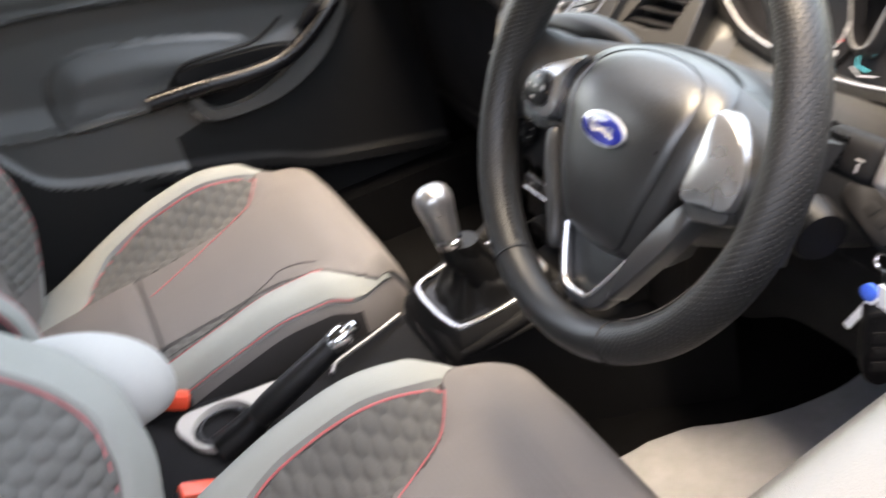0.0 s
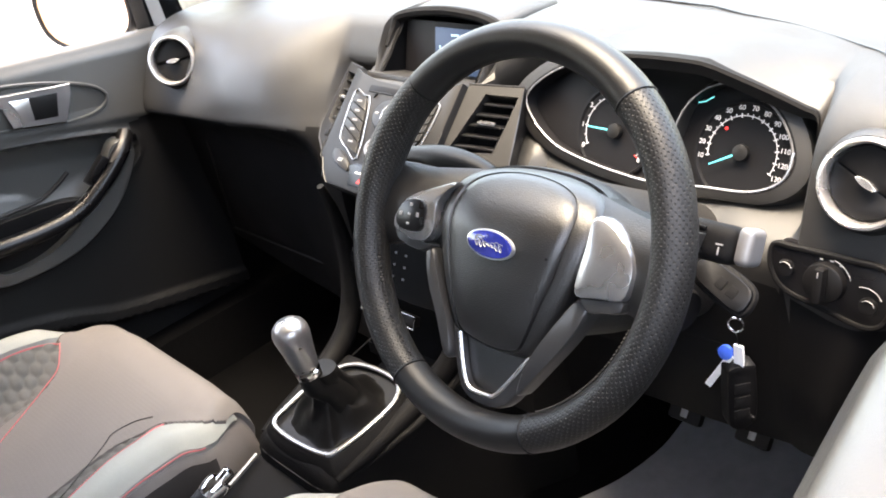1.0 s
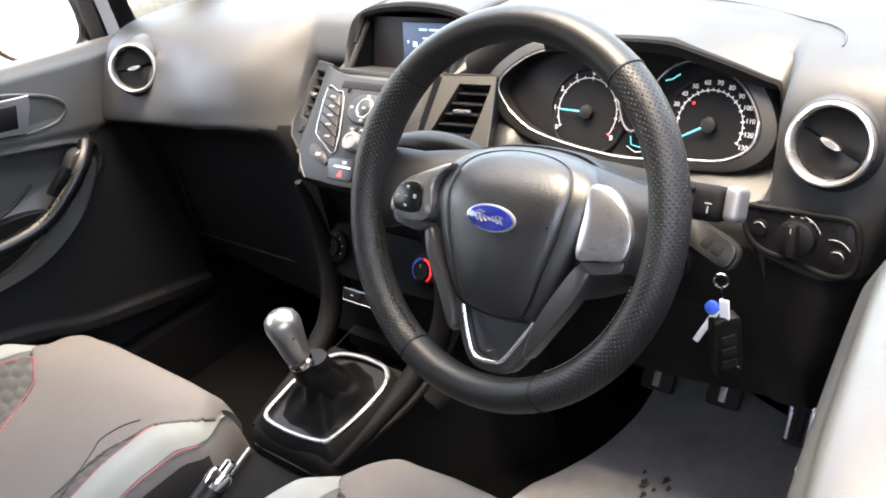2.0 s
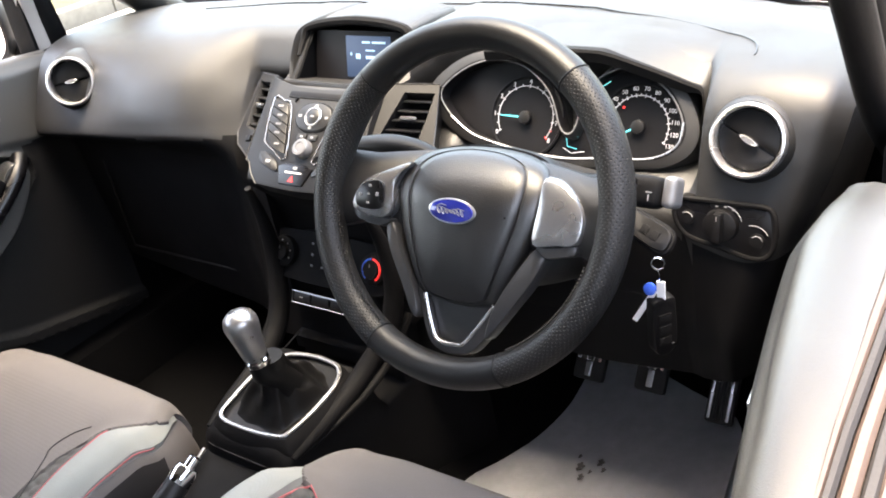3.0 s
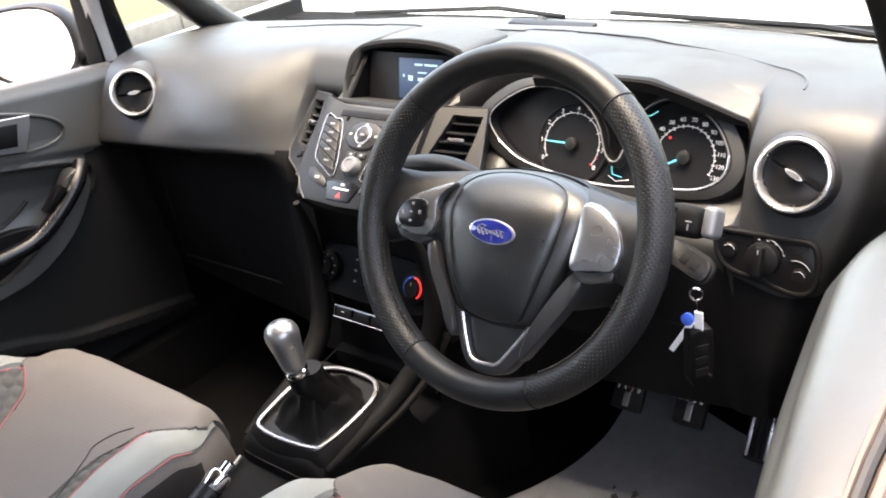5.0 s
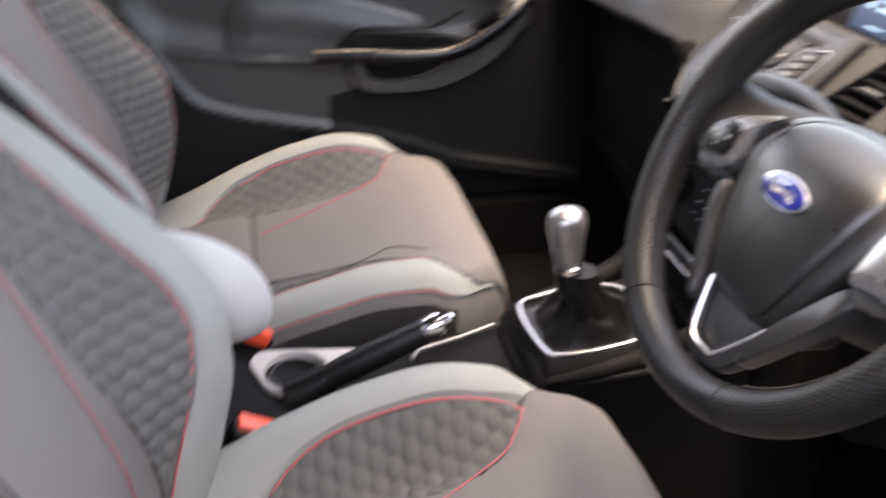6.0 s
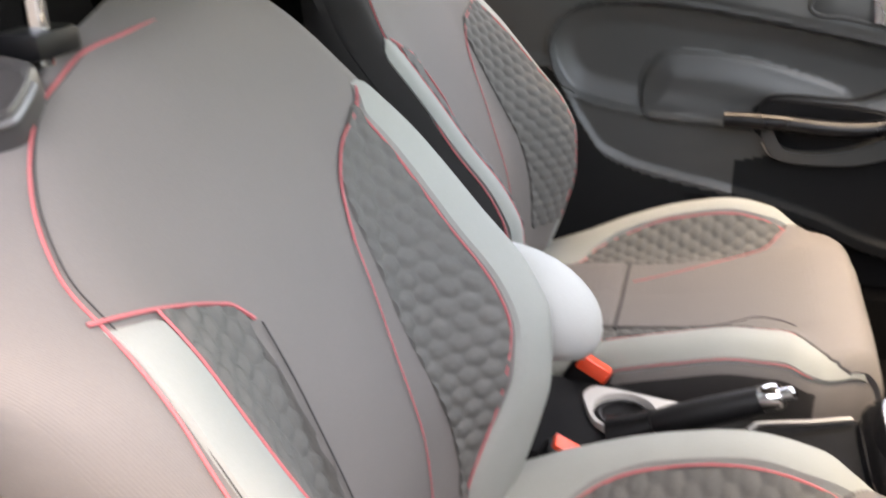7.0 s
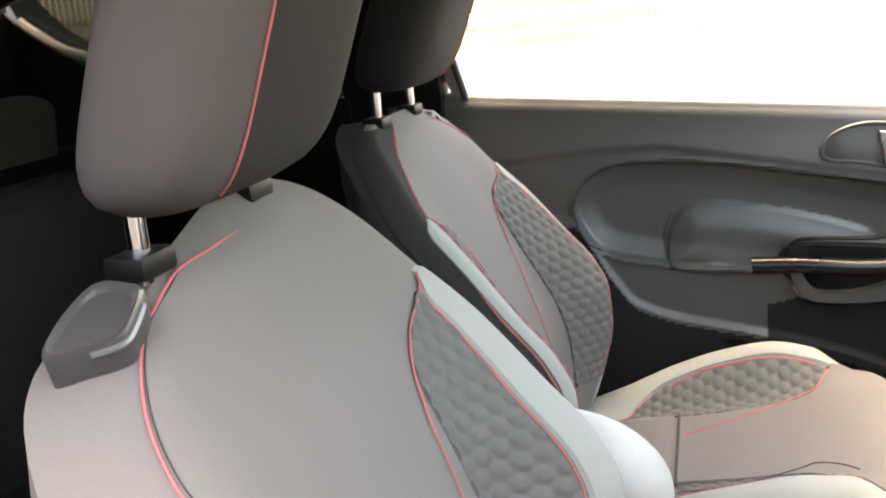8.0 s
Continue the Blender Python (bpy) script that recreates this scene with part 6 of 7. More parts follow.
    for kx, ky, h in ((0.68, 0.86, 0.0068), (0.54, 0.72, 0.0092), (0.38, 0.52, 0.0110), (0.20, 0.28, 0.0119), (0.02, 0.03, 0.0122)):
        rings.append(inset(kx, ky, h))
    part("hub_pad", loft(rings), LEATHER_PAD, w, "grained black airbag cover")
    # the shoulder rolls back behind the cover to the column
    part("hub_shoulder", loft([[on_wheel(0.005 + a * k, mid + (b - mid) * k, h + roll(b)) for a, b in sm] for k, h in ((1.03, -0.016), (1.04, -0.024), (1.03, -0.040), (0.95, -0.060))]), LEATHER_PAD, w, "black hub surround")
    badge = [(0.0265 * math.cos(a), 0.0122 * math.sin(a)) for a in linspace(0, 2 * math.pi * 35 / 36, 36)]
    bo = on_wheel(0.002, -0.0067, 0.0142)
    b1 = part("badge", prism(badge, bo, W_U, W_V, W_N, 0.004, 0.001), SILVER, w, "oval blue badge with a silver edge")
    part("badge_field", prism([(a * 0.93, b * 0.88) for a, b in badge], bo + W_N * 0.0007, W_U, W_V, W_N, 0.001, 0.0003), BLUE, b1)
    part("badge_stroke", tube([bo + W_U * a + W_V * b + W_N * 0.0009 for a, b in [(-0.016 + 0.031 * t + 0.0030 * math.sin(44 * t), -0.0004 + 0.0024 * math.cos(44 * t + 0.8) * (1 + 0.5 * math.sin(9 * t))) for t in linspace(0, 1, 90)]], 0.00036, 5), SPOKESILVER, b1)
    part("badge_stroke", tube([bo + W_U * a + W_V * b + W_N * 0.0009 for a, b in smooth_poly([(-0.017, 0.003), (-0.012, 0.0055), (-0.006, 0.0045)], 4, False)], 0.0005, 5), SPOKESILVER, b1)
    for s in (-1, 1):
        part("horn_mark", rbox(on_wheel(0.006 + s * 0.048, -0.006, 0.0072), (0.009, 0.0022, 0.0006), 0.0002, Matrix((W_U, W_V, W_N)).transposed()), LOWER, w)
    # side spokes: a moulded root, a bulging silver plate, a graphite lip and tail
    plates = ([(-0.064, 0.0345), (-0.0855, 0.0264), (-0.1137, 0.0130), (-0.1269, -0.0024), (-0.1290, -0.0190), (-0.1080, -0.0255), (-0.0860, -0.0240), (-0.0765, -0.0110), (-0.0790, 0.0100), (-0.0735, 0.0220)],
              [(0.0870, 0.0350), (0.1040, 0.0335), (0.1220, 0.0215), (0.1325, 0.0075), (0.1340, -0.0060), (0.1290, -0.0205), (0.1080, -0.0245), (0.0890, -0.0280), (0.0850, -0.0180), (0.0875, 0.0100)])
    lips = ([(-0.0800, -0.0250), (-0.1080, -0.0262), (-0.1285, -0.0195), (-0.1250, -0.0290), (-0.1050, -0.0335), (-0.0870, -0.0335)],
            [(0.0885, -0.0288), (0.1080, -0.0252), (0.1288, -0.0208), (0.1280, -0.0305), (0.1120, -0.0350), (0.0990, -0.0375)])
    tails = ([(-0.0770, -0.0290), (-0.0860, -0.0330), (-0.0770, -0.0570), (-0.0560, -0.0900), (-0.0400, -0.1180), (-0.0340, -0.1120), (-0.0430, -0.0880), (-0.0610, -0.0580)],
             [(0.0880, -0.0300), (0.0990, -0.0375), (0.0892, -0.0620), (0.0665, -0.0976), (0.0487, -0.1237), (0.0455, -0.1180), (0.0520, -0.0912), (0.0678, -0.0596)])
    for s in (-1, 1):
        rings = []
        for a, b0, b1_, h in ((0.052, 0.052, -0.060, -0.026), (0.075, 0.048, -0.045, -0.020), (0.10, 0.044, -0.034, -0.015), (0.125, 0.040, -0.031, -0.012), (0.158, 0.040, -0.042, -0.010)):
            rings.append([on_wheel(0.005 + s * a, b0 + (b1_ - b0) * t, h + 0.010 * math.sin(math.pi * t) ** 0.6 + 0.6 * roll(b0 + (b1_ - b0) * t)) for t in linspace(0, 1, 11)] + [on_wheel(0.005 + s * a, b0 + (b1_ - b0) * t, h - 0.018 + 0.6 * roll(b0 + (b1_ - b0) * t)) for t in linspace(1, 0, 11)])
        part("spoke", loft(rings), LEATHER_PAD, w)
        k = 0 if s < 0 else 1
        sm2 = smooth_poly(plates[k], 3)
        ca, cb = sum(a for a, b in sm2) / len(sm2), sum(b for a, b in sm2) / len(sm2)
        bulge = [[on_wheel(ca + (a - ca) * q, cb + (b - cb) * q, h + 0.55 * roll(cb + (b - cb) * q)) for a, b in sm2] for q, h in ((1.0, -0.012), (1.0, 0.0010), (0.975, 0.0026), (0.90, 0.0034), (0.6, 0.0044), (0.3, 0.0048), (0.04, 0.0049))]
        bz = part("spoke_trim", loft(bulge), SPOKESILVER, w, "satin silver spoke plate")
        part("spoke_lip", prism(smooth_poly(lips[k], 4), on_wheel(0, 0, 0.0005), W_U, W_V, W_N, 0.014, 0.004), SPOKEGREY, w, "graphite lip under the silver plate")
        part("spoke_tail", prism(smooth_poly(tails[k], 4), on_wheel(0, 0, -0.001), W_U, W_V, W_N, 0.018, 0.005), SPOKEGREY, w, "graphite spoke tail")
        if s < 0:
            pod = smooth_poly([(-0.1235, -0.0056), (-0.1150, 0.0072), (-0.0970, 0.0122), (-0.0880, 0.0070), (-0.0885, -0.0125), (-0.0985, -0.0182), (-0.1195, -0.0168)], 4)
            kp = part("key_pod", prism(pod, on_wheel(0, 0, 0.0075), W_U, W_V, W_N, 0.010, 0.002), GLOSSBLACK, bz)
            for a, b, q in ((-0.1045, 0.0058, 0.005), (-0.1055, -0.0120, 0.004), (-0.1165, -0.0045, 0.006), (-0.0945, -0.0020, 0.007), (-0.1055, -0.0030, 0.003)):
                part("key_mark", rbox(on_wheel(a, b, 0.0079), (0.0034, q * 0.6, 0.001), 0.0004, Matrix((W_U, W_V, W_N)).transposed()), KEYMARK, kp)
    # foot spoke: a graphite U with a bright inner line round a black panel
    uo = smooth_poly([(-0.0430, -0.0870), (-0.0265, -0.1290), (-0.0100, -0.1460), (0.0180, -0.1465), (0.0385, -0.1340), (0.0665, -0.0870)], 6, False)
    ui = smooth_poly([(-0.0285, -0.0935), (-0.0190, -0.1180), (-0.0090, -0.1345), (0.0100, -0.1355), (0.0220, -0.1300), (0.0480, -0.0915)], 6, False)

    def band(i, q, h):
        return on_wheel(uo[i][0] + (ui[i][0] - uo[i][0]) * q, uo[i][1] + (ui[i][1] - uo[i][1]) * q, h)
    part("spoke", prism(ui + [(0.030, -0.080), (-0.012, -0.080)], on_wheel(0, 0, -0.013), W_U, W_V, W_N, 0.020, 0.002), LEATHER_PAD, w)
    trim = part("spoke_trim", loft([[band(i, 0.0, -0.020), band(i, 0.0, -0.011), band(i, 0.12, -0.0075), band(i, 0.45, -0.0062), band(i, 0.85, -0.0070), band(i, 1.0, -0.0095), band(i, 1.0, -0.020)] for i in range(len(uo))]), SPOKEGREY, w, "graphite U-shaped trim")
    part("trim_line", tube([band(i, 0.86, -0.0062) for i in range(len(uo))], 0.0021, 8), SILVER, trim, "bright inner line of the trim")
    return w


steering_wheel()


def column():
    c = thing("steering_column", "black steering column shroud with its stalks", "steering column", on_wheel(0, -0.02, -0.1))
    rings = []
    for h, k in ((-0.022, 0.85), (-0.03, 0.98), (-0.06, 1.0), (-0.11, 1.0), (-0.18, 0.95), (-0.26, 0.9)):
        rings.append([on_wheel(0.082 * k * math.copysign(abs(math.cos(a)) ** 0.6, math.cos(a)), -0.012 + 0.068 * k * math.copysign(abs(math.sin(a)) ** 0.6, math.sin(a)), h) for a in linspace(0, 2 * math.pi * 31 / 32, 32)])
    part("shroud", loft(rings), DASH, c)
    # indicator stalk, wiper stalk
    st = [on_wheel(a, b, h) for a, b, h in smooth_poly([(-0.07, 0.040, -0.06), (-0.10, 0.046, -0.055), (-0.14, 0.048, -0.052), (-0.185, 0.043, -0.05)], 5, False)]
    part("stalk", tube(st, [0.010 + 0.006 * math.sin(math.pi * i / (len(st) - 1)) for i in range(len(st))], 12, flat=0.8), BLACK, c, "black indicator stalk")
    st = [on_wheel(a, b, h) for a, b, h in ((0.07, 0.032, -0.06), (0.11, 0.033, -0.058), (0.135, 0.034, -0.057))]
    part("stalk", tube(st, [0.011, 0.0115, 0.015], 12), BLACK, c)
    m = Matrix((W_U, W_V, W_N)).transposed()
    part("stalk_end", rbox(on_wheel(0.160, 0.034, -0.057), (0.046, 0.030, 0.026), 0.011, m, 4), LOWER, c)
    part("stalk_tip", rbox(on_wheel(0.190, 0.036, -0.056), (0.013, 0.029, 0.025), 0.0075, m, 4), SPOKEDULL, c, "grey stalk tip")
    for k in range(5):
        part("stalk_wheel_rib", rbox(on_wheel(0.152 + k * 0.0001, 0.026 + k * 0.0045, -0.0425), (0.014, 0.0022, 0.004), 0.0006, m), LOWER, c)
    part("stalk_symbol", rbox(on_wheel(0.172, 0.034, -0.0435), (0.006, 0.0012, 0.0008), 0.0003, m), KEYMARK, c)
    part("stalk_symbol", rbox(on_wheel(0.172, 0.029, -0.0435), (0.0012, 0.006, 0.0008), 0.0003, m), KEYMARK, c)
    # ignition lock
    part("ignition_lock", lathe(on_wheel(0.10, -0.03, -0.11), (0.92, -0.25, -0.1), [(0.022, 0), (0.021, 0.02), (0.019, 0.024), (0.012, 0.024)], 24), BLACK, c)
    return c


column()


def keys():
    k = thing("car_keys", "ignition key with a hanging spare fob and white tag", "keys", (0.52, 0.56, 0.81))
    fo = Vector((0.515, 0.560, 0.842))
    d = Vector((0.85, -0.20, -0.30)).normalized()
    n = Vector((0.25, -0.75, 0.61)).normalized()
    s = n.cross(d).normalized()
    n = d.cross(s)
    shape = smooth_poly([(-0.030, 0.009), (-0.008, 0.012), (0.015, 0.0115), (0.022, 0.003), (0.020, -0.010), (0.0, -0.012), (-0.030, -0.009)], 4)
    fob = part("key_fob", prism(shape, fo + n * 0.007, d, s, n, 0.014, 0.003), BLACK, k)
    part("fob_edge", tube([fo + d * a + s * b for a, b in shape], 0.0035, 8, closed=True), LOWER, fob)
    for q in (-0.006, 0.006):
        part("fob_button", rbox(fo + d * q + n * 0.0072, (0.008, 0.009, 0.0015), 0.0006, Matrix((d, s, n)).transposed()), LOWER, fob)
    r = Vector((0.520, 0.560, 0.809))
    part("key_ring", tube(ring_of(r, (0.3, -1, 0.2), 0.0062, 24), 0.0011, 6, closed=True), CHROME, k)
    part("wire_loop", tube([r + Vector((0, 0, -0.008)), r + Vector((0.002, 0.0, -0.022)), r + Vector((0.0, 0.001, -0.040))], 0.0009, 5), CHROME, k)
    part("split_link", rbox(r + Vector((0.002, 0, -0.034)), (0.009, 0.003, 0.028), 0.001), WHITE, k, "white paper tag")
    part("tag_strip", rbox(r + Vector((-0.016, -0.002, -0.052)), (0.006, 0.002, 0.048), 0.0008, Euler((0, radians(30), 0)).to_matrix()), WHITE, k, "white tag strip")
    part("blue_bead", lathe(r + Vector((-0.009, -0.002, -0.030)), (0, -1, 0.2), [(0.002, -0.004), (0.0065, -0.002), (0.0065, 0.002), (0.002, 0.004)], 16), BLUEMARK, k)
    f2 = r + Vector((0.0, 0.002, -0.070))
    dd, nn = Vector((-0.02, 0, -1)).normalized(), Vector((0.8, -0.6, 0)).normalized()
    ss = nn.cross(dd).normalized()
    nn = dd.cross(ss)
    sh = smooth_poly([(-0.030, 0.010), (-0.02, 0.013), (0.02, 0.014), (0.034, 0.010), (0.04, 0.0), (0.034, -0.010), (0.02, -0.013), (-0.02, -0.013), (-0.030, -0.010)], 4)
    fb = part("spare_fob", prism(sh, f2 + nn * 0.007, dd, ss, nn, 0.014, 0.003), BLACK, k)
    part("spare_fob_cap", rbox(f2 - dd * 0.024, (0.012, 0.024, 0.014), 0.004, Matrix((dd, ss, nn)).transposed()), FASCIA, fb, "grey fob cap")
    for q in (-0.008, 0.006, 0.02):
        part("fob_button", rbox(f2 + dd * q + nn * 0.0072, (0.010, 0.014, 0.0015), 0.0006, Matrix((dd, ss, nn)).transposed()), FASCIA, fb)
    part("rivet", lathe(f2 + dd * 0.028 + ss * 0.010 + nn * 0.004, nn, [(0.0025, 0), (0.002, 0.004)], 10), CHROME, fb)
    return k


keys()


# ---- centre console ----
def console():
    c = thing("centre_console", "black plastic centre console with a silver-framed gear gaiter", "console", (0, 0.3, 0.4))
    # front tower with the gear gate; outlines across the car at several stations along it
    def top(y):
        return 0.557 + 0.15 * (y - 0.47)
    rings = []
    for y, w, drop, zb in ((0.376, 0.070, 0.050, 0.36), (0.381, 0.078, 0.030, 0.34), (0.388, 0.081, 0.021, 0.32), (0.40, 0.0825, 0.0185, 0.30), (0.44, 0.084, 0.0185, 0.30), (0.50, 0.0875, 0.0185, 0.30), (0.546, 0.092, 0.0200, 0.30), (0.556, 0.093, 0.060, 0.30), (0.57, 0.095, 0.085, 0.30), (0.62, 0.10, 0.085, 0.30), (0.66, 0.11, 0.075, 0.30), (0.75, 0.13, 0.06, 0.30)):
        e = top(y) - drop
        crown = min(top(y) - 0.006, e + 0.013)
        half = [(w + 0.014, zb), (w + 0.010, zb + 0.1), (w + 0.003, e - 0.030), (w, e - 0.004), (w - 0.003, e + 0.001), (w - 0.012, e + 0.006), (w * 0.70, crown), (0.0, crown)]
        rings.append([(x, y, z) for x, z in half] + [(-x, y, z) for x, z in half[-2::-1]])
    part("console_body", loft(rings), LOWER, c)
    # fine joint below the top plate
    joint = smooth_poly([(-0.0835, 0.60, 0.553), (-0.0835, 0.47, 0.530), (-0.0825, 0.41, 0.5215), (-0.074, 0.3835, 0.513), (-0.05, 0.3785, 0.512), (0.0, 0.3775, 0.512), (0.05, 0.3785, 0.512), (0.074, 0.3835, 0.513), (0.0825, 0.41, 0.5215), (0.0835, 0.47, 0.530)], 4, False)
    part("console_joint", tube(joint, 0.0012, 5), RUBBER, c)
    # cheeks that sweep up from the gate to the heater panel
    for s in (-1, 1):
        wide = 0.024 if s > 0 else 0.0
        cheek = smooth_poly([(s * 0.080, 0.395, 0.524), (s * 0.084, 0.44, 0.534), (s * 0.087, 0.50, 0.546), (s * 0.092, 0.55, 0.566), (s * (0.097 + wide * 0.6), 0.585, 0.605), (s * (0.099 + wide), 0.602, 0.67), (s * (0.097 + wide), 0.60, 0.74), (s * (0.092 + wide), 0.585, 0.80)], 6, False)
        part("console_cheek", tube(cheek, [0.0050 + 0.0110 * math.sin(math.pi * i / (len(cheek) - 1)) for i in range(len(cheek))], 10), LOWER, c, "black console cheek")
        rib = smooth_poly([(s * 0.086, 0.425, 0.522), (s * 0.098, 0.475, 0.534), (s * 0.109, 0.52, 0.548), (s * 0.118, 0.575, 0.575), (s * 0.126, 0.62, 0.62)], 6, False)
        part("console_rib", tube(rib, [0.003 + 0.004 * i / (len(rib) - 1) for i in range(len(rib))], 8), LOWER, c, "outer rail of the console")
        part("tower_side", loft([[(s * 0.128, y, 0.60), (s * 0.128, y, 0.80), (s * 0.10, y, 0.80), (s * 0.10, y, 0.60)] for y in (0.62, 0.70, 0.80)]), LOWER, c)
    # dark bin under the heater panel
    bin_ = part("storage_bin", loft([[(x, 0.60, 0.540), (x, 0.66, 0.55), (x, 0.72, 0.60), (x, 0.72, 0.635), (x, 0.74, 0.635), (x, 0.74, 0.52), (x, 0.60, 0.52)] for x in (-0.1, 0.0, 0.1)]), LOWER, c)
    # silver bezel
    flat = [(-0.056, -0.066), (-0.036, -0.0745), (0.010, -0.0755), (0.056, -0.069), (0.0655, -0.058), (0.0725, -0.02), (0.0735, 0.0244), (0.068, 0.047), (0.054, 0.0625), (0.036, 0.0675), (0.008, 0.0685), (-0.0226, 0.064), (-0.042, 0.054), (-0.058, 0.03), (-0.062, 0.0), (-0.060, -0.04)]
    sm = [(x, 0.47 + b * 0.989) for x, b in smooth_poly(flat, 4)]

    part("gaiter_bezel", tube([(x, y, top(y) + 0.003) for x, y in sm], 0.0034, 8, closed=True, up=(0, 0, 1), flat=0.8), SPOKESILVER, c, "satin silver gaiter frame")
    part("gate_surround", loft([[(x * 1.22, 0.47 + (y - 0.47) * 1.16, top(y) - 0.018) for x, y in sm], [(x * 1.18, 0.47 + (y - 0.47) * 1.13, top(y) - 0.008) for x, y in sm], [(x * 1.06, 0.47 + (y - 0.47) * 1.05, top(y) + 0.001) for x, y in sm], [(x, y, top(y) - 0.004) for x, y in sm]], True, False), LOWER, c, "satin black gate surround")
    # leather gaiter with folds
    rings = []
    for k in linspace(0, 1, 24):
        ring = []
        cx, cy = 0.006 + 0.020 * k, 0.475 - 0.030 * k
        m = (1 - k) ** 2.0
        for i, (x, y) in enumerate(sm):
            a = math.atan2(y - 0.475, x)
            sway = math.sin(math.pi * k)
            fold = 1 + sway * (0.09 * math.sin(a * 5 + 4 * k) + 0.05 * math.sin(a * 9 - 7 * k))
            px, py = (x - 0.006) * m + math.cos(a) * 0.0195 * (1 - m), (y - 0.475) * m + math.sin(a) * 0.0195 * (1 - m)
            z = (top(y) - 0.003) * (1 - k ** 1.15) + 0.640 * k ** 1.15 - 0.010 * math.sin(math.pi * min(1.0, k * 3.2)) * (k < 0.3125)
            ring.append((cx + px * fold, cy + py * fold, z + 0.005 * sway * math.sin(4 * a + 9 * k)))
        rings.append(ring)
    part("gaiter", loft(rings), GAITER, c, "creased black leather gear gaiter")
    # long tunnel section behind
    rings = []
    for y, w, zt in ((0.40, 0.085, 0.50), (0.34, 0.088, 0.495), (0.26, 0.09, 0.488), (0.16, 0.092, 0.492), (0.10, 0.094, 0.500), (0.04, 0.092, 0.505), (0.0, 0.088, 0.505), (-0.12, 0.085, 0.50), (-0.30, 0.08, 0.47)):
        half = [(w + 0.012, 0.33), (w + 0.004, zt - 0.03), (w, zt - 0.008), (w - 0.008, zt), (0, zt)]
        rings.append([(x, y, z) for x, z in half] + [(-x, y, z) for x, z in half[-2::-1]])
    part("tunnel_cover", loft(rings), LOWER, c)
    # pale cup holder surround: a plate that narrows forwards, with a round cup sunk into it
    edge = smooth_poly([(-0.062, 0.066), (-0.064, 0.085), (-0.055, 0.15), (-0.047, 0.198), (-0.034, 0.194), (-0.012, 0.168), (0.028, 0.146), (0.032, 0.124), (0.014, 0.080), (-0.022, 0.062), (-0.045, 0.057)], 4)
    hx, hy, hr = -0.018, 0.110, 0.0375
    ring, hole = [], []
    for a in linspace(0, 2 * math.pi * 71 / 72, 72):
        ca, sa = math.cos(a), math.sin(a)
        far = hr + 0.002
        for (x0, y0), (x1, y1) in zip(edge, edge[1:] + edge[:1]):
            d = ca * (y1 - y0) - sa * (x1 - x0)
            if abs(d) > 1e-9:
                t = ((x0 - hx) * (y1 - y0) - (y0 - hy) * (x1 - x0)) / d
                u = ((x0 - hx) * sa - (y0 - hy) * ca) / d
                if t > 0 and -1e-6 <= u <= 1 + 1e-6:
                    far = max(far, t)
        ring.append((ca * far, sa * far))
        hole.append((ca * hr, sa * hr))
    rows = [[(hx + x * k, hy + y * k, z) for x, y in poly] for poly, k, z in ((ring, 1.0, 0.498), (ring, 1.0, 0.5085), (ring, 0.985, 0.510), (hole, 1.02, 0.510), (hole, 1.0, 0.509), (hole, 0.99, 0.499))]
    part("cup_surround", loft(rows, True, False), PALEPLASTIC, c, "pale plastic cup holder surround")
    part("cup_holder", lathe((hx, hy, 0.5015), (0, 0, 1), [(0.0372, -0.004), (0.0372, 0.005), (0.0350, 0.005), (0.0340, 0.0005), (0.001, 0.0005)], 40), BLACK, c)
    # glossy ring added for the line of reflected light inside the cup
    part("cup_rim", tube(ring_of((hx, hy, 0.5045), (0, 0, 1), 0.029, 40, (1, 0, 0)), 0.0016, 6, closed=True), GLOSSBLACK, c)
    part("coin_cup", lathe((-0.012, 0.165, 0.504), (0, 0, 1), [(0.022, 0.0), (0.022, 0.004), (0.018, 0.004), (0.017, 0.0), (0.001, 0.0)], 28), BLACK, c)
    # silver edge strip behind the gear gate
    part("edge_strip", tube(smooth_poly([(-0.022, 0.2535, 0.503), (-0.0334, 0.261, 0.503), (-0.041, 0.270, 0.503), (-0.0575, 0.322, 0.503), (-0.074, 0.372, 0.505)], 4, False), 0.0032, 8), SPOKEDULL, c, "silver edge strip")
    part("side_button", lathe((0.096, 0.325, 0.455), (1, -0.1, 0.3), [(0.009, 0), (0.009, 0.006), (0.006, 0.008)], 16), SILVER, c)
    return c


console()


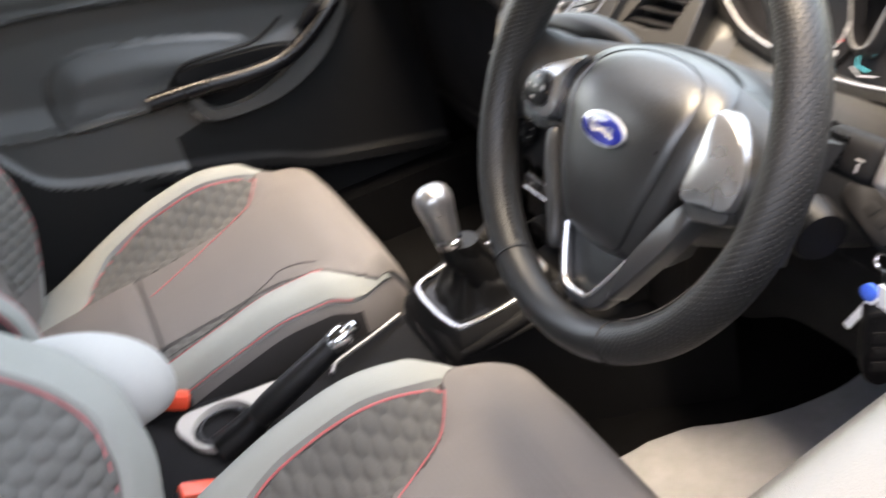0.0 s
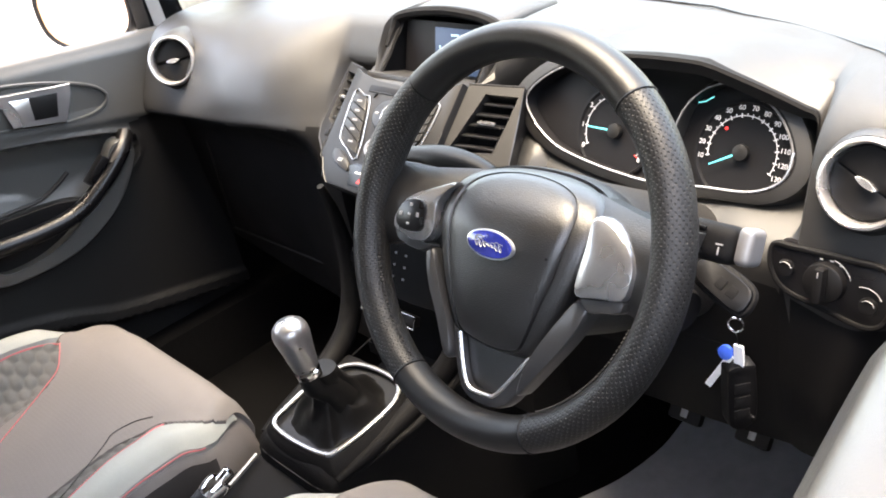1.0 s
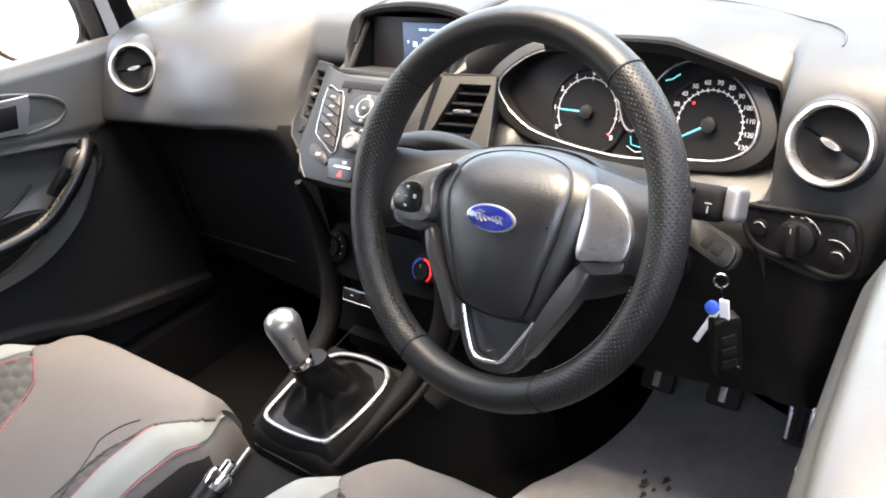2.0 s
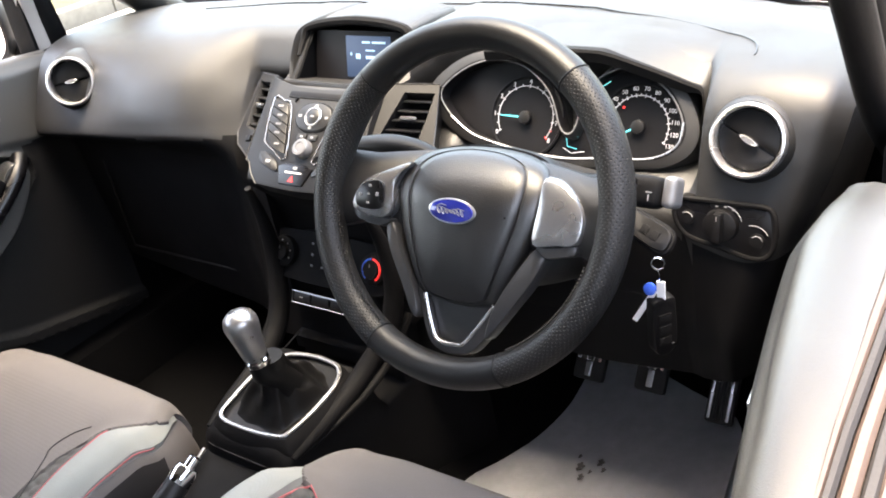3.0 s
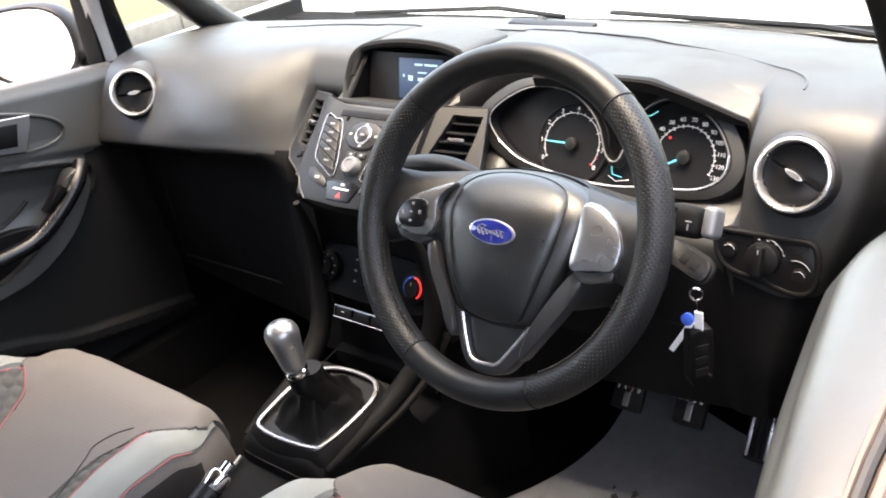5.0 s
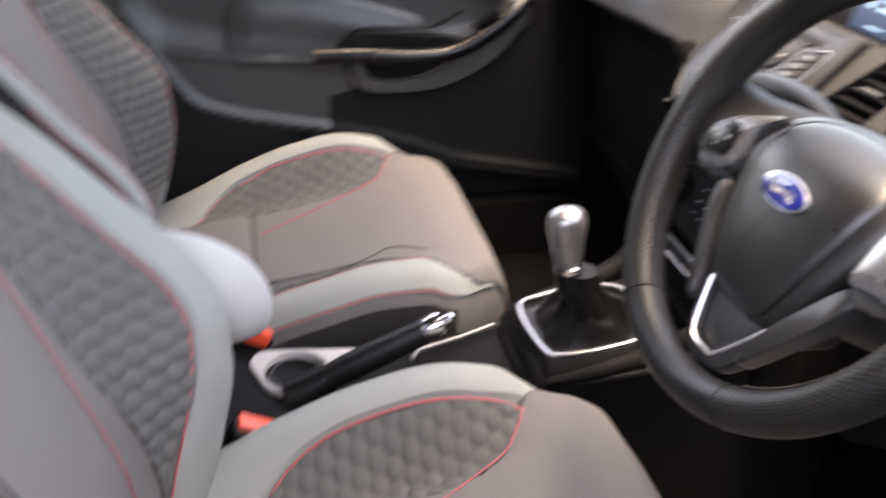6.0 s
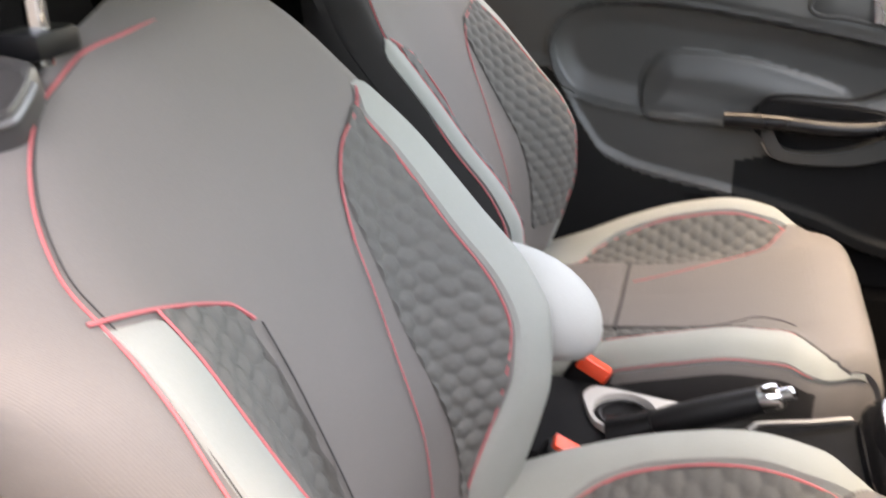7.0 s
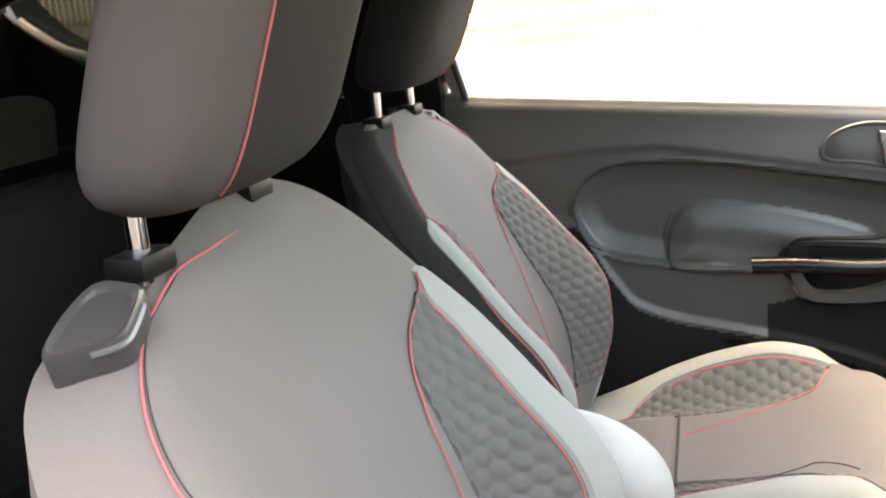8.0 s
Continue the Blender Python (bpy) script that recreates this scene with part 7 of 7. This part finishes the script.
def gear_lever():
    g = thing("gear_lever", "gear lever with a satin silver knob", "gear lever", (0.01, 0.44, 0.62))
    top = Vector((0.023, 0.424, 0.694))
    ax = Vector((-0.04, -0.10, 1)).normalized()
    prof = [(0.0140, -0.043), (0.0160, -0.040), (0.0175, -0.030), (0.0192, -0.014), (0.0214, 0.0), (0.0224, 0.007), (0.0221, 0.014), (0.0198, 0.0205), (0.0152, 0.0250), (0.0095, 0.0278), (0.0030, 0.0286)]
    part("knob", lathe(top, ax, prof, 32), KNOB, g, "satin silver gear knob")
    part("shift_mark", tube([top + ax * 0.0284 + Vector((a, b, 0)) for a, b in ((-0.006, 0.006), (-0.006, -0.006))], 0.0005, 4), BLACK, g)
    part("shift_mark", tube([top + ax * 0.0284 + Vector((a, b, 0)) for a, b in ((0.0, 0.006), (0.0, -0.006))], 0.0005, 4), BLACK, g)
    part("shift_mark", tube([top + ax * 0.0284 + Vector((a, b, 0)) for a, b in ((-0.006, 0.0), (0.006, 0.0))], 0.0005, 4), BLACK, g)
    part("knob_collar", lathe(top, ax, [(0.0150, -0.054), (0.0160, -0.051), (0.0160, -0.046), (0.0140, -0.044)], 28), CHROME, g, "chrome knob collar")
    part("lever_sleeve", tube([top + ax * -0.050, top + ax * -0.070, (0.027, 0.447, 0.612), (0.027, 0.460, 0.585)], [0.0150, 0.0165, 0.0200, 0.026], 16), GAITER, g)
    return g


KNOB = material("knob_metal", (0.345, 0.3412, 0.3375), 0.33, metal=0.85, mottle=0.08, mottle_size=40)
gear_lever()


def handbrake():
    h = thing("handbrake", "black leather handbrake lever with a chrome button", "handbrake", (0.03, 0.16, 0.5))
    a, b = Vector((0.020, 0.145, 0.522)), Vector((0.040, 0.262, 0.590))
    d = (b - a).normalized()
    pts = [a - d * 0.03, a, a + d * 0.03, a + d * 0.08, a + d * 0.11, b]
    part("grip", tube(pts, [0.012, 0.015, 0.017, 0.0165, 0.0155, 0.0145], 16), LEATHER, h)
    part("grip_end", lathe(b, d, [(0.0148, -0.004), (0.0155, 0.0), (0.0155, 0.012), (0.013, 0.017), (0.009, 0.018)], 24), CHROME, h, "chrome end cap")
    part("release_button", lathe(b, d, [(0.0075, 0.012), (0.0075, 0.030), (0.005, 0.032)], 18), CHROME, h, "chrome release button")
    part("lever_gaiter", tube([(0.018, 0.10, 0.497), (0.02, 0.13, 0.51), (0.022, 0.15, 0.525)], [0.024, 0.022, 0.017], 14), GAITER, h)
    return h


handbrake()


def buckle(x, y, z, label):
    b = thing("seat_belt_buckle", label, "seat belt buckle", (x, y, z - 0.05), group="seat belt buckles")
    t = Euler((radians(-28), radians(8 if x > 0 else -8), 0)).to_matrix()
    part("housing", rbox((x, y - 0.01, z - 0.035), (0.026, 0.055, 0.085), 0.008, t, 3), BLACK, b)
    m = Matrix.Translation((x, y + 0.008, z)) @ t.to_4x4()
    part("release_button", rbox(m.translation, (0.021, 0.044, 0.020), 0.004, t), REDPLASTIC, b, "bright red release button")
    part("stalk", tube([(x, y - 0.03, z - 0.07), (x, y - 0.06, z - 0.14)], 0.010, 8), BLACK, b)
    return b


buckle(0.078, 0.050, 0.508, "black seat belt buckle with a red button beside the driver's seat")
buckle(-0.090, 0.055, 0.520, "black seat belt buckle with a red button beside the passenger's seat")


# ---- footwell ----
def pedal(x, y, z, w, h, label, slotted):
    p = thing("pedal", label, "pedal", (x, y, z), group="pedals")
    t = Euler((radians(-38), 0, 0)).to_matrix()
    part("pad", rbox((x, y, z), (w, 0.016, h), 0.006, t), RUBBER, p)
    for k in range(4):
        if slotted:
            part("rib", rbox(Vector((x - w * 0.33 + k * w * 0.22, y, z)) + t @ Vector((0, -0.009, 0)), (0.004, 0.006, h * 0.86), 0.0015, t), SILVER if k in (0, 3) else FASCIA, p)
        else:
            part("rib", rbox(Vector((x - w * 0.33 + k * w * 0.22, y, z)) + t @ Vector((0, -0.009, h * 0.26)), (0.006, 0.006, h * 0.3), 0.0015, t), SILVER, p)
    if not slotted:
        part("stem_mark", rbox(Vector((x, y, z)) + t @ Vector((0, -0.008, -h * 0.12)), (w * 0.2, 0.004, h * 0.5), 0.0015, t), SILVER, p)
    part("arm", tube([(x, y + 0.01, z + 0.01), (x, y + 0.10, z + 0.10), (x, y + 0.14, z + 0.28)], 0.010, 8), BLACK, p)
    return p


pedal(0.262, 0.868, 0.397, 0.052, 0.052, "black rubber clutch pedal", False)
pedal(0.364, 0.874, 0.404, 0.050, 0.060, "black rubber brake pedal", False)
pedal(0.475, 0.870, 0.398, 0.042, 0.086, "ribbed metal-faced accelerator pedal", True)


def floor_mat():
    m = thing("floor_protector", "grey plastic film protecting the driver's footwell floor", "floor mat", (0.34, 0.75, 0.29))
    poly = [(0.150, 0.40), (0.145, 0.62), (0.175, 0.70), (0.205, 0.78), (0.215, 0.88), (0.216, 1.0), (0.225, 1.02), (0.30, 0.985), (0.39, 0.955), (0.475, 0.925), (0.505, 0.85), (0.515, 0.70), (0.52, 0.50), (0.53, 0.40)]
    bm = bmesh.new()
    outline = smooth_poly(poly, 3)
    g = {}
    n = 28
    for i in range(n):
        for j, y in enumerate(linspace(0.40, 1.0, 40)):
            xs = sorted(a for a in [p[0] + (q[0] - p[0]) * (y - p[1]) / (q[1] - p[1]) for p, q in zip(outline, outline[1:] + outline[:1]) if (p[1] > y) != (q[1] > y)])
            lo, hi = (xs[0], xs[-1]) if len(xs) > 1 else (0.22, 0.225)
            x = lo + (hi - lo) * i / (n - 1)
            g[i, j] = bm.verts.new((x, y, 0.300 + 0.004 * noise.noise((x * 9, y * 9, 0)) + 0.03 * step(0.85, 1.02, y)))
    for i in range(n - 1):
        for j in range(39):
            bm.faces.new((g[i, j], g[i + 1, j], g[i + 1, j + 1], g[i, j + 1]))
    bmesh.ops.solidify(bm, geom=bm.faces[:], thickness=-0.006)
    part("film", bm, MATGREY, m)
    for x, y, r in ((0.30, 0.735, 0.007), (0.325, 0.755, 0.006), (0.31, 0.715, 0.005), (0.335, 0.742, 0.004), (0.318, 0.730, 0.003), (0.29, 0.755, 0.003)):
        part("dirt_mark", prism([(r * (0.7 + 0.3 * math.sin(5 * a)) * math.cos(a), 1.6 * r * math.sin(a) * (0.8 + 0.2 * math.cos(3 * a))) for a in linspace(0, 6.0, 18)], (x, y, 0.3075), (1, 0, 0), (0, 1, 0), (0, 0, 1), 0.001, 0.0003), TILTGREY, m)
    return m


floor_mat()
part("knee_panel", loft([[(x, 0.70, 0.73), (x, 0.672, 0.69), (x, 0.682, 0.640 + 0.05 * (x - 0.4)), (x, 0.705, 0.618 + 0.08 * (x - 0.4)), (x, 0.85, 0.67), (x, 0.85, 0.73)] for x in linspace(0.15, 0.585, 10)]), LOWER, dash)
part("knee_seam", tube([(0.505, 0.668, 0.70), (0.50, 0.674, 0.67), (0.505, 0.683, 0.648)], 0.003, 5), BLACK, dash)


# ---- outside ----
def outside():
    bm = bmesh.new()
    s = 60
    vs = [bm.verts.new((x, y, 0.0)) for x, y in ((-s * 8, -s * 8), (s * 8, -s * 8), (s * 8, s * 8), (-s * 8, s * 8))]
    bm.faces.new(vs)
    tagged(part("ground", bm, CONCRETE, None), "pale concrete forecourt", "ground", kind="structure")
    # unseen wall, added to keep low sky light off the cabin's driver side
    tagged(part("wall_east", rbox((3.6, -3.0, 1.05), (0.25, 24.0, 2.1), 0.01), SHADEWALL, None), "added dark wall, out of view, that blocks low sky light", "wall", kind="structure")
    kerb = thing("kerb", "weathered pale kerb along the grass verge", "kerb", (-5.2, 4, 0), kind="structure")
    for k in range(22):
        part("kerb_stone", rbox((-5.2, 3.45 + 0.915 * k, 0.06), (0.15, 0.905, 0.14), 0.02), KERBSTONE, kerb)
    bm = loft([[(-5.28, y, 0.0), (-5.28, y, 0.12), (-14.0, y, 0.35 + 0.05 * math.sin(y)), (-14.0, y, 0.0)] for y in linspace(3.0, 21, 30)])
    tagged(part("grass_verge", bm, GRASS, None), "dry yellow-green grass verge", "grass", kind="structure")
    litter = loft([[(2.5, y, 0.004), (2.0, y, 0.03 + 0.01 * math.sin(3 * y)), (-6.0, y, 0.03 + 0.01 * math.cos(2 * y)), (-6.5, y, 0.004)] for y in linspace(-8.6, -3.2, 24)])
    tagged(part("leaf_litter", litter, ORANGE_EARTH, None), "spread of brown leaf litter behind the car", "ground", kind="stuff")
    strip = loft([[(-27.2, y, 0.0), (-27.3, y, 0.25 + 0.1 * math.sin(y)), (-27.85, y, 0.5 + 0.12 * math.sin(2.3 * y)), (-27.9, y, 0.0)] for y in linspace(-21, 0, 50)])
    tagged(part("leaf_litter", strip, ORANGE_EARTH, None), "brown leaf litter heaped along the fence foot", "ground", kind="stuff")
    f = thing("fence", "pale wooden paling fence beyond the forecourt", "fence", (-28.0, -11, 0))
    for k in range(90):
        y = -20 + 0.21 * k
        part("paling", rbox((-28.0, y, 1.05), (0.03, 0.13, 2.1), 0.006), WOOD, f)
    for z in (0.6, 1.6):
        part("rail", rbox((-28.04, -10.6, z), (0.05, 19.2, 0.09), 0.01), WOOD, f)
    # verge ahead of the car and behind it
    bm = loft([[(x, 9.0, 0.0), (x, 9.0, 0.14), (x, 13.0, 0.5), (x, 13.0, 0.0)] for x in linspace(-16, 18, 30)])
    tagged(part("grass_bank", bm, GRASS, None), "dry grass bank ahead of the car", "grass", kind="structure")
    f2 = thing("fence", "pale wooden paling fence behind the car", "fence", (0, -9, 0))
    for k in range(190):
        part("paling", rbox((-22.0 + 0.14 * k, -9.0, 1.0), (0.085, 0.03, 2.0), 0.006), WOOD, f2)
    for z in (0.6, 1.6):
        part("rail", rbox((-8.7, -9.04, z), (26.8, 0.05, 0.09), 0.01), WOOD, f2)


outside()
